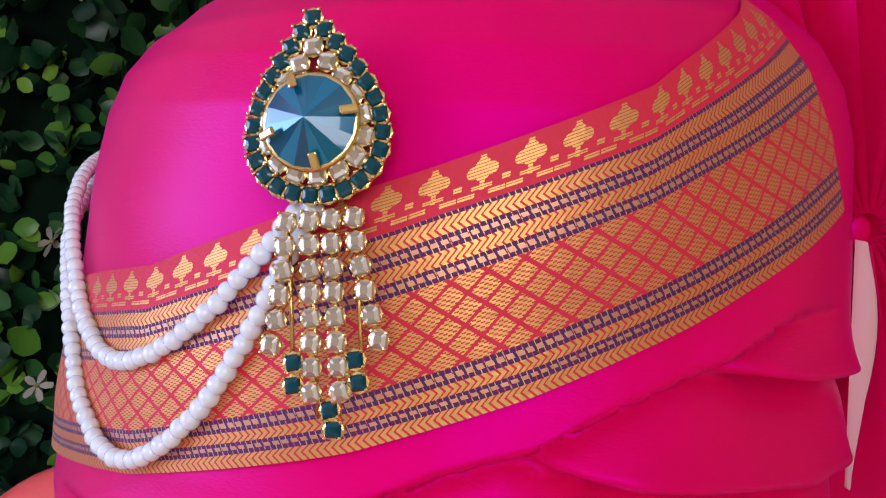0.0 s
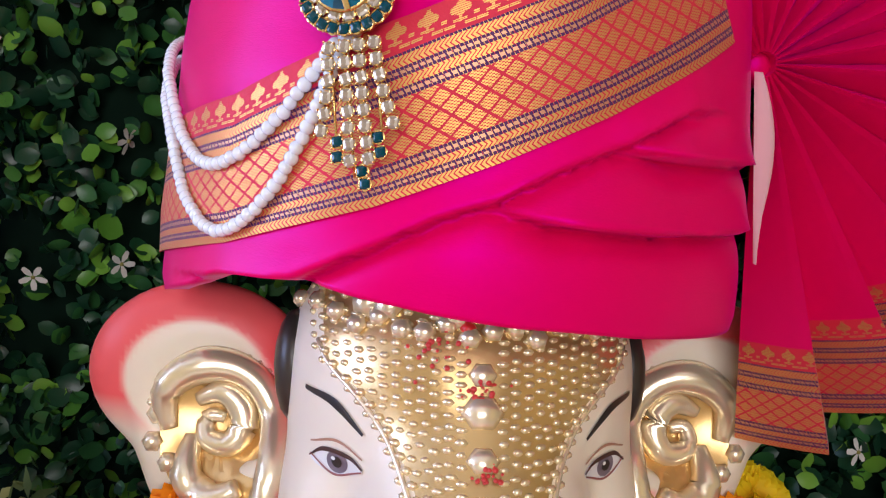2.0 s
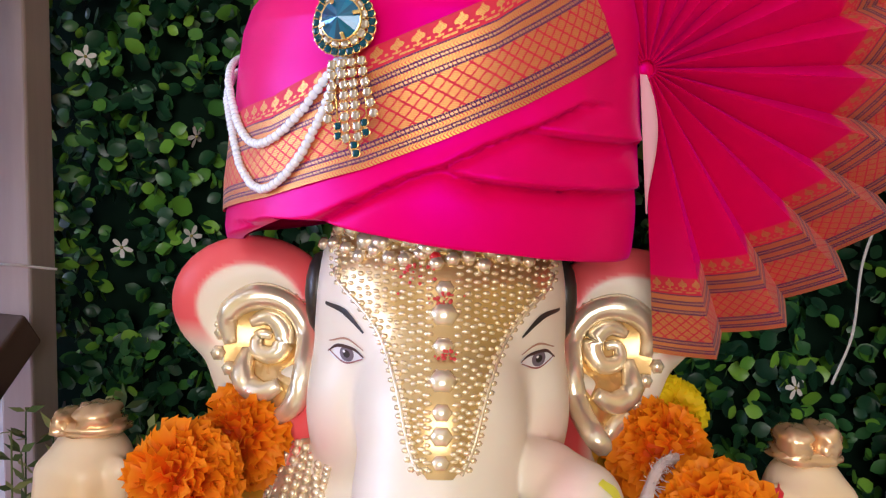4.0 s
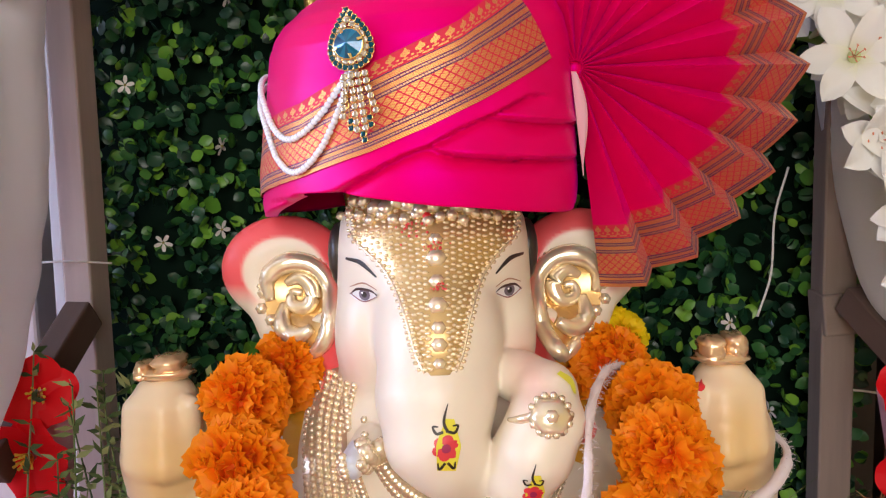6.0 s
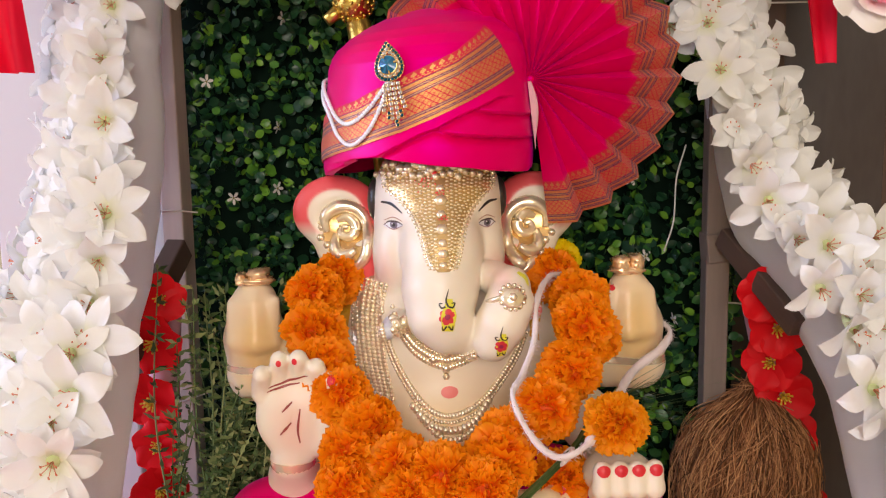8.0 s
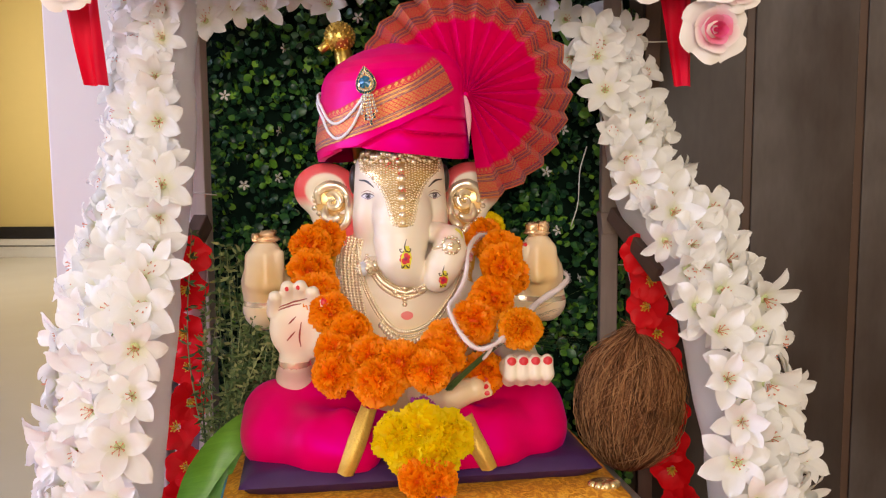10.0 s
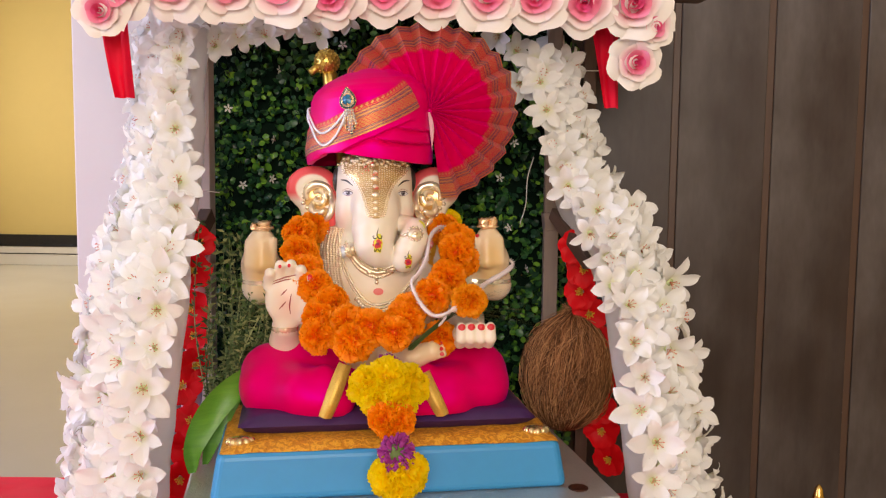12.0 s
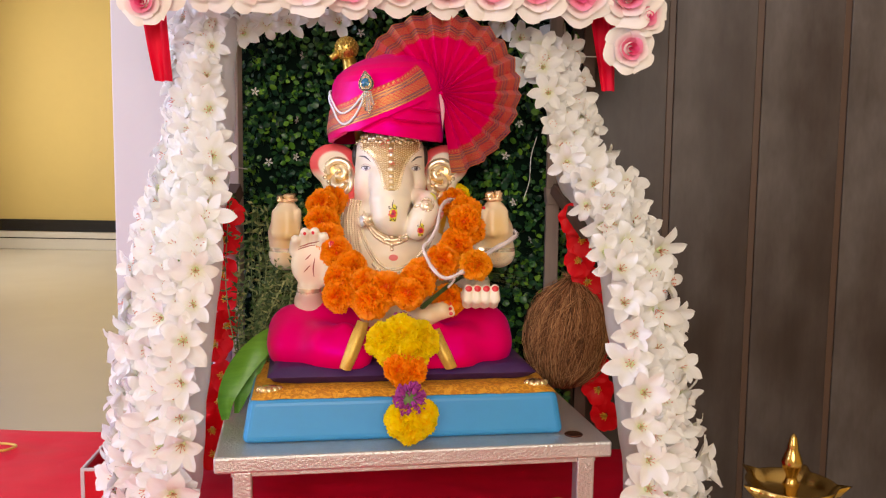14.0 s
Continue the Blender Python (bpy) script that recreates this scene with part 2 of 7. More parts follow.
def laminate_mat():
    """Dark laminate; smoke haze and reflected sheen are painted into its colour, with smudges."""
    n = Nodes("brown_laminate")
    grain = n.noise(1.0, 6, 0.65, n.coord("Object", (40, 40, 1.2)))
    haze = n.ramp(n.noise(1.0, 4, 0.6, n.coord("Object", (3.2, 3.2, 1.5))), [(0.32, (0, 0, 0)), (0.62, (1, 1, 1))])
    haze_patch = n.ramp(n.noise(1.0, 5, 0.7, n.coord("Object", (9, 9, 3.0))), [(0.35, (0.25, 0.25, 0.25)), (0.7, (1, 1, 1))])
    wood = n.mix(grain, (0.016, 0.0085, 0.006), (0.050, 0.030, 0.023))
    n.set(Base_Color=n.mix(n.m("MULTIPLY", n.m("MULTIPLY", haze, haze_patch), 0.45), wood, (0.22, 0.20, 0.19)), Specular_IOR_Level=0.3)
    n.set(Roughness=n.m("ADD", 0.26, n.m("MULTIPLY", haze, 0.2)))
    n.bump(grain, 0.1, 0.0005)
    return n.mat


laminate = laminate_mat()
laminate_gap = wood_mat("laminate_strip", (0.05, 0.026, 0.016), (0.11, 0.058, 0.036), 0.4, (30, 30, 2), 0.4)
post_wood = wood_mat("grey_brown_wood", (0.34, 0.27, 0.24), (0.68, 0.58, 0.53), 0.7, (60, 60, 5))
# darker copy of the left post's wood: the right post's shade is coloured in
shaded_post_wood = wood_mat("post_wood_in_shade", (0.12, 0.088, 0.072), (0.34, 0.27, 0.23), 0.7, (60, 60, 5))
dark_wood = wood_mat("dark_wood", (0.055, 0.032, 0.026), (0.17, 0.11, 0.085), 0.65, (60, 60, 5))

# ---- mesh helpers ----


def mesh_from(name, verts, faces, materials, smooth=True, indices=None):
    me = bpy.data.meshes.new(name)
    me.from_pydata([tuple(map(float, p)) for p in verts], [], [tuple(map(int, f)) for f in faces])
    for one in materials if isinstance(materials, (list, tuple)) else [materials]:
        me.materials.append(one)
    if indices is not None:
        me.polygons.foreach_set("material_index", np.array(indices, dtype=np.int32))
    me.polygons.foreach_set("use_smooth", [smooth] * len(me.polygons))
    me.update()
    return me


def thing(name, label, category, m=None, group="", kind=""):
    """The Empty at a thing's base, which parents its parts."""
    ob = tagged(new(name), label, category, group, kind)
    ob.empty_display_size = 0.02
    if m is not None:
        ob.matrix_world = m
    return ob


def part(name, data, parent, m=None, label=""):
    """One mesh as a part under a thing or under a part; m is in the parent's own space."""
    ob = tagged(new(name, data), label)
    ob.parent = parent
    if m is not None:
        ob.matrix_basis = m
    return ob


def finish(name, bm, material, smooth=True):
    me = bpy.data.meshes.new(name)
    bm.to_mesh(me)
    bm.free()
    for one in material if isinstance(material, (list, tuple)) else [material]:
        me.materials.append(one)
    me.polygons.foreach_set("use_smooth", [smooth] * len(me.polygons))
    return me


def box(name, size, material, bevel=0.002, centre=(0, 0, 0), segments=2, taper=0.0):
    """A bevelled block; taper shrinks its top."""
    bm = bmesh.new()
    bmesh.ops.create_cube(bm, size=1.0)
    for v in bm.verts:
        s = 1.0 - (taper if v.co.z > 0 else 0.0)
        v.co = Vector((v.co.x * size[0] * s + centre[0], v.co.y * size[1] * s + centre[1], v.co.z * size[2] + centre[2]))
    if bevel:
        bmesh.ops.bevel(bm, geom=list(bm.edges), offset=bevel, segments=segments, affect="EDGES", profile=0.5)
    return finish(name, bm, material, smooth=False)


def lathe(profile, n=28):
    """Verts and faces of a turned shape from (radius, z) rows."""
    verts, faces = [], []
    for r, z in profile:
        for i in range(n):
            a = 2 * math.pi * i / n
            verts.append((r * math.cos(a), r * math.sin(a), z))
    for j in range(len(profile) - 1):
        for i in range(n):
            k = (i + 1) % n
            faces.append((j * n + i, j * n + k, (j + 1) * n + k, (j + 1) * n + i))
    faces.append(tuple(range(n))[::-1])
    faces.append(tuple((len(profile) - 1) * n + i for i in range(n)))
    return verts, faces


def spline(points, n):
    """n points evenly along a smooth line through the points given."""
    p = np.array(points, float)
    p = np.vstack([2 * p[0] - p[1], p, 2 * p[-1] - p[-2]])
    out = []
    for i in range(1, len(p) - 2):
        for t in np.linspace(0, 1, 24, endpoint=False):
            a, b, c, d = p[i - 1], p[i], p[i + 1], p[i + 2]
            out.append(0.5 * (2 * b + (c - a) * t + (2 * a - 5 * b + 4 * c - d) * t * t + (3 * b - a - 3 * c + d) * t ** 3))
    out = np.array(out + [p[-2]])
    s = np.r_[0, np.cumsum(np.linalg.norm(np.diff(out, axis=0), axis=1))]
    t = np.linspace(0, s[-1], n)
    return np.stack([np.interp(t, s, out[:, k]) for k in range(out.shape[1])], 1)


def tube(points, radii, n=8, start=0):
    """Verts and faces of a tube along points; radii: one number or one a point."""
    pts = np.array(points, float)
    radii = np.broadcast_to(radii, len(pts))
    verts, faces = [], []
    tangent = np.gradient(pts, axis=0)
    up = np.array([0.31, 0.22, 0.92])
    for p, t, r in zip(pts, tangent, radii):
        t = t / (np.linalg.norm(t) + 1e-12)
        a = np.cross(t, up)
        a /= np.linalg.norm(a) + 1e-9
        b = np.cross(a, t)
        for i in range(n):
            w = 2 * math.pi * i / n
            verts.append(p + r * (math.cos(w) * a + math.sin(w) * b))
    for j in range(len(pts) - 1):
        for i in range(n):
            k = (i + 1) % n
            faces.append((start + j * n + i, start + (j + 1) * n + i, start + (j + 1) * n + k, start + j * n + k))
    faces.append(tuple(start + i for i in range(n)))
    faces.append(tuple(start + (len(pts) - 1) * n + i for i in range(n))[::-1])
    return verts, faces


class Heap:
    """Gathers pieces into one mesh, each with the index of its material."""

    def __init__(self):
        self.verts, self.faces, self.index, self.rim = [], [], [], []

    def add(self, verts, faces, index=0, m=None, rim=None):
        n = len(self.verts)
        verts = [Vector(v) for v in verts]
        self.verts += [m @ v for v in verts] if m is not None else verts
        self.faces += [tuple(n + i for i in f) for f in faces]
        self.index += [index] * len(faces)
        self.rim += list(rim) if rim is not None else [0.0] * len(verts)
        return self

    def mesh(self, name, materials, smooth=True):
        me = mesh_from(name, self.verts, self.faces, materials, smooth, self.index)
        at = me.attributes.new("rim", "FLOAT", "POINT")
        at.data.foreach_set("value", np.array(self.rim, dtype=np.float32))
        return me


def ball(r=1.0, rings=6, n=8):
    verts, faces = [(0, 0, r)], []
    for j in range(1, rings):
        a = math.pi * j / rings
        verts += [(r * math.sin(a) * math.cos(2 * math.pi * i / n), r * math.sin(a) * math.sin(2 * math.pi * i / n), r * math.cos(a)) for i in range(n)]
    verts.append((0, 0, -r))
    for i in range(n):
        k = (i + 1) % n
        faces.append((0, 1 + i, 1 + k))
        for j in range(rings - 2):
            faces.append((1 + j * n + i, 1 + (j + 1) * n + i, 1 + (j + 1) * n + k, 1 + j * n + k))
        faces.append((len(verts) - 1, 1 + (rings - 2) * n + k, 1 + (rings - 2) * n + i))
    return verts, faces


def grid_faces(nu, nv, start=0):
    return [(start + i * nv + j, start + (i + 1) * nv + j, start + (i + 1) * nv + j + 1, start + i * nv + j + 1) for i in range(nu - 1) for j in range(nv - 1)]


# ---- the room ----
def slab(name, x0, x1, y0, y1, z0, z1, material, label, category, bevel=0.0):
    ob = new(name, box(name, (x1 - x0, y1 - y0, z1 - z0), material, bevel))
    ob.location = ((x0 + x1) / 2, (y0 + y1) / 2, (z0 + z1) / 2)
    return tagged(ob, label, category, kind="structure")


slab("floor", -4.8, 2.7, -3.1, 7.2, -0.1, 0.0, floor_tile, "glossy cream floor tiles with thin joints", "floor")
slab("ceiling", -4.8, 2.7, -3.1, 7.2, 2.8, 2.9, ceiling_paint, "plain white painted ceiling", "ceiling")
slab("wall_north", -4.8, 2.7, 7.0, 7.2, 0.0, 2.8, wall_yellow, "far wall in yellow distemper", "wall")
slab("trim", -4.6, 2.4, 6.975, 7.0, 0.165, 0.272, black_stone, "black granite band on the yellow wall", "trim")
slab("baseboard", -4.6, 2.4, 6.96, 7.0, 0.0, 0.160, cream_stone, "cream marble skirting under the black band", "skirting", 0.004)
slab("trim_joint", -4.6, 2.4, 6.955, 6.962, 0.098, 0.106, black_stone, "dark joint in the marble skirting", "trim")
slab("wall_east", 2.5, 2.7, -3.1, 7.0, 0.0, 2.8, wall_yellow, "side wall in yellow distemper", "wall")
# walls out of view, added with openings placed to suit the area lamps
for name, x0, x1, z0, z1 in (("lower", -4.6, 2.5, 0.0, 0.9), ("upper", -4.6, 2.5, 2.3, 2.8), ("left", -4.6, -0.65, 0.9, 2.3), ("right", 1.15, 2.5, 0.9, 2.3)):
    slab("wall_south_" + name, x0, x1, -3.1, -2.98, z0, z1, wall_yellow, "unseen yellow wall round an opening for an area lamp", "wall")
for name, y0, y1, z0, z1 in (("lower", -2.98, 7.0, 0.0, 0.75), ("upper", -2.98, 7.0, 2.35, 2.8), ("near", -2.98, -2.75, 0.75, 2.35), ("middle", 0.55, 4.2, 0.75, 2.35), ("far", 6.2, 7.0, 0.75, 2.35)):
    slab("wall_west_" + name, -4.8, -4.6, y0, y1, z0, z1, wall_yellow, "unseen yellow wall round an opening for an area lamp", "wall")
slab("wall_pillar", -0.458, -0.318, 0.40, 0.70, 0.0, 2.8, wall_white, "lilac-white painted wall end beside the shrine", "wall", 0.003)

panelling = tagged(new("wall_panelling"), "brown laminate panelling behind the shrine", "panelling", kind="structure")
edges = [-0.318, 0.14, 0.455, 0.597, 0.735, 0.95, 1.25, 1.7, 2.15, 2.5]
for a, b in zip(edges, edges[1:]):
    part("panel", box("panel", (b - a - 0.011, 0.03, 2.8), laminate, 0.0015), panelling, pose((a + b) / 2, 0.475, 1.4))
for a in edges[1:-1]:
    part("strip", box("strip", (0.011, 0.022, 2.8), laminate_gap, 0.001), panelling, pose(a, 0.474, 1.4))
part("backing", box("backing", (2.818, 0.2, 2.8), laminate, 0), panelling, pose(1.091, 0.60, 1.4))

# ---- the table ----
table = thing("table", "low table draped in crimson satin under the shrine", "table", pose(-0.31, 0.0, 0))
def cloth_top():
    nu, nv = 150, 80
    verts = []
    for i in range(nu):
        for j in range(nv):
            x, y = -0.78 + 1.50 * i / (nu - 1), -0.36 + 0.74 * j / (nv - 1)
            z = 0.4335 + 0.0035 * noise.noise((x * 9, y * 7, 1.0)) + 0.0035 * abs(noise.noise((x * 9 + y * 20, y * 16 - x * 5, 4.0)))
            verts.append((x, y, z))
    return mesh_from("cloth", verts, grid_faces(nu, nv), red_cloth)
part("top", box("top", (1.46, 0.70, 0.03), dark_wood, 0.003), table, pose(-0.03, 0.01, 0.4095))
part("cloth", cloth_top(), table, None, "crimson satin table cloth with soft creases")
for sx in (-0.70, 0.64):
    for sy in (-0.28, 0.30):
        part("leg", box("leg", (0.05, 0.05, 0.394), dark_wood, 0.004), table, pose(sx, sy, 0.197))

# ---- the silver stool ----
STOOL = pose(0.086, -0.020, 0.0, 0, 0, 12.7)
stool = thing("low_stool", "low silver-sheeted stool with stamped edges under the statue", "stool", STOOL)
part("top", box("top", (0.478, 0.40, 0.02), silver, 0.003), stool, pose(0, 0.20, 0.547))
part("apron", box("apron", (0.440, 0.012, 0.006), silver, 0.001), stool, pose(0, 0.012, 0.534))
for sx in (-0.207, 0.207):
    for sy in (0.014, 0.385):
        part("leg", box("leg", (0.022, 0.022, 0.102), silver, 0.002), stool, pose(sx, sy, 0.487))
coin = new("coin", mesh_from("coin", *lathe([(0.0105, 0), (0.0115, 0.0006), (0.0115, 0.0016), (0.0105, 0.0022)], 24), plain("tarnished_copper", (0.10, 0.035, 0.02), 0.4, 0.8)))
coin.matrix_world = pose(0.2735, 0.0545, 0.557)
tagged(coin, "dark tarnished coin lying on the silver stool", "coin")

# ---- plinth, cushion ----
PLINTH = pose(0.0680, 0.0165, 0.557, 0, 0, 11.7)
plinth = thing("plinth", "sky-blue painted plinth with an ochre border under the statue", "plinth", PLINTH)
part("block", box("block", (0.399, 0.31, 0.054), blue_paint, 0.009, (-0.001, 0.155, 0.027), 4, 0.045), plinth)


def border_mesh():
    """The moulded cloth over the plinth, its edge rising and falling."""
    bm = bmesh.new()
    bmesh.ops.create_grid(bm, x_segments=60, y_segments=46, size=0.5)
    for v in bm.verts:
        x, y = v.co.x, v.co.y
        edge = max(abs(x), abs(y)) * 2
        v.co = Vector((x * 0.378, y * 0.296 + 0.157, 0.0600 - 0.0075 * max(0.0, edge - 0.90) / 0.10 + 0.0016 * noise.noise((x * 14, y * 12, 2.0))))
    return finish("border", bm, ochre)


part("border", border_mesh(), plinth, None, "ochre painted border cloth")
for sx, sy in ((-0.168, 0.034), (0.168, 0.034), (-0.168, 0.28), (0.168, 0.28)):
    heap = Heap()
    v, f = ball(1.0, 8, 14)
    heap.add([(a * 0.016, b * 0.013, c * 0.006) for a, b, c in v], f)
    for k in range(5):
        w = math.pi * (0.1 + 0.2 * k)
        heap.add([(a * 0.005 + 0.012 * math.cos(w), b * 0.005 - 0.009 * math.sin(w), c * 0.005 + 0.001) for a, b, c in v], f)
    part("corner_ornament", heap.mesh("corner_ornament", [gilt]), plinth, pose(sx, sy, 0.058), "gilt shell ornament")


def cushion_mesh():
    nu, nv = 40, 30
    verts, faces = [], []
    for side in (1, -1):
        for i in range(nu):
            for j in range(nv):
                a, b = 2 * i / (nu - 1) - 1, 2 * j / (nv - 1) - 1
                edge = (1 - abs(a) ** 9) * (1 - abs(b) ** 9)
                z = side * 0.0135 * max(edge, 0) ** 0.40
                z += side * 0.0030 * max(edge, 0) * noise.noise((a * 5, b * 4, side))
                verts.append((a * 0.172, b * 0.113 + 0.160, 0.0695 + z))
    faces = grid_faces(nu, nv) + [f[::-1] for f in grid_faces(nu, nv, nu * nv)]
    return mesh_from("cushion", verts, faces, purple_paint)


cushion = new("cushion", cushion_mesh())
cushion.matrix_world = PLINTH
tagged(cushion, "thin dark purple cushion lying on the plinth", "cushion")

# ---- the statue ----
IDOL = pose(0.04, 0.13, 0.557, 0, 0, 8)


class Field:
    """A solid modelled from rounded shapes that melt into one another, meshed on a regular grid."""

    def __init__(self, low, high, h):
        self.low, self.h = np.array(low), h
        self.n = np.ceil((np.array(high) - self.low) / h).astype(int) + 1
        self.f = np.full(self.n, 0.05, np.float32)

    def _put(self, low, high, fn, k, cut=False):
        a = np.clip(np.floor((np.array(low) - k - 0.004 - self.low) / self.h).astype(int), 0, self.n - 1)
        b = np.clip(np.ceil((np.array(high) + k + 0.004 - self.low) / self.h).astype(int) + 1, 1, self.n)
        s = tuple(slice(i, j) for i, j in zip(a, b))
        axes = [self.low[i] + self.h * np.arange(a[i], b[i]) for i in range(3)]
        d = fn(*np.meshgrid(*axes, indexing="ij", sparse=True))
        f = self.f[s]
        if cut:
            d = -d
            w = np.clip(0.5 + 0.5 * (d - f) / k, 0, 1)
            self.f[s] = f * (1 - w) + d * w + k * w * (1 - w)
        else:
            w = np.clip(0.5 + 0.5 * (f - d) / k, 0, 1)
            self.f[s] = f * (1 - w) + d * w - k * w * (1 - w)

    def egg(self, c, r, k=0.008, cut=False, turn=0.0):
        """turn: degrees about the y axis."""
        c, r = np.array(c), np.array(r)
        ca, sa = math.cos(radians(turn)), math.sin(radians(turn))

        def fn(x, y, z):
            dx, dz = x - c[0], z - c[2]
            x1, z1, y1 = ca * dx - sa * dz, sa * dx + ca * dz, y - c[1]
            k0 = np.sqrt((x1 / r[0]) ** 2 + (y1 / r[1]) ** 2 + (z1 / r[2]) ** 2)
            k1 = np.sqrt((x1 / r[0] ** 2) ** 2 + (y1 / r[1] ** 2) ** 2 + (z1 / r[2] ** 2) ** 2) + 1e-6
            return k0 * (k0 - 1) / k1
        big = r if not turn else np.array([max(r[0], r[2]), r[1], max(r[0], r[2])])
        self._put(c - big, c + big, fn, k, cut)

    def limb(self, points, radii, k=0.006):
        for (a, b), (ra, rb) in zip(zip(points, points[1:]), zip(radii, radii[1:])):
            a, b = np.array(a, float), np.array(b, float)
            d = b - a

            def fn(x, y, z):
                t = np.clip(((x - a[0]) * d[0] + (y - a[1]) * d[1] + (z - a[2]) * d[2]) / (d @ d), 0, 1)
                return np.sqrt((x - a[0] - t * d[0]) ** 2 + (y - a[1] - t * d[1]) ** 2 + (z - a[2] - t * d[2]) ** 2) - (ra + (rb - ra) * t)
            m = max(ra, rb)
            self._put(np.minimum(a, b) - m, np.maximum(a, b) + m, fn, k)

    def surface(self):
        f = self.f
        s = f < 0
        c = [slice(0, -1), slice(1, None)]
        corners = [(i, j, k) for i in (0, 1) for j in (0, 1) for k in (0, 1)]
        count = sum(s[c[i], c[j], c[k]].astype(np.int8) for i, j, k in corners)
        cell = np.argwhere((count > 0) & (count < 8))
        total, hits = np.zeros((len(cell), 3)), np.zeros(len(cell))
        for p in corners:
            for axis in range(3):
                if p[axis]:
                    continue
                q = list(p)
                q[axis] = 1
                a = f[tuple((cell + p).T)]
                b = f[tuple((cell + q).T)]
                cross = (a < 0) != (b < 0)
                t = np.where(cross, a / np.where(cross, a - b, 1), 0)
                at = np.tile(np.array(p, float), (len(cell), 1))
                at[:, axis] += t
                total += at * cross[:, None]
                hits += cross
        verts = self.low + self.h * (cell + total / hits[:, None])
        index = np.full(count.shape, -1, np.int64)
        index[tuple(cell.T)] = np.arange(len(cell))
        faces = []
        for axis in range(3):
            u, v = (axis + 1) % 3, (axis + 2) % 3
            lo = [slice(None)] * 3
            hi = [slice(None)] * 3
            lo[axis], hi[axis] = slice(0, -1), slice(1, None)
            edge = np.argwhere(s[tuple(lo)] != s[tuple(hi)])
            edge = edge[(edge[:, u] > 0) & (edge[:, v] > 0) & (edge[:, u] < self.n[u] - 1) & (edge[:, v] < self.n[v] - 1)]
            e = [edge.copy() for _ in range(4)]
            e[1][:, u] -= 1
            e[2][:, u] -= 1
            e[2][:, v] -= 1
            e[3][:, v] -= 1
            quad = np.stack([index[tuple(x.T)] for x in e], 1)
            flip = ~s[tuple(edge.T)]
            quad[flip] = quad[flip][:, ::-1]
            faces.append(quad)
        return verts, np.concatenate(faces)


FX = -0.008  # the face's middle


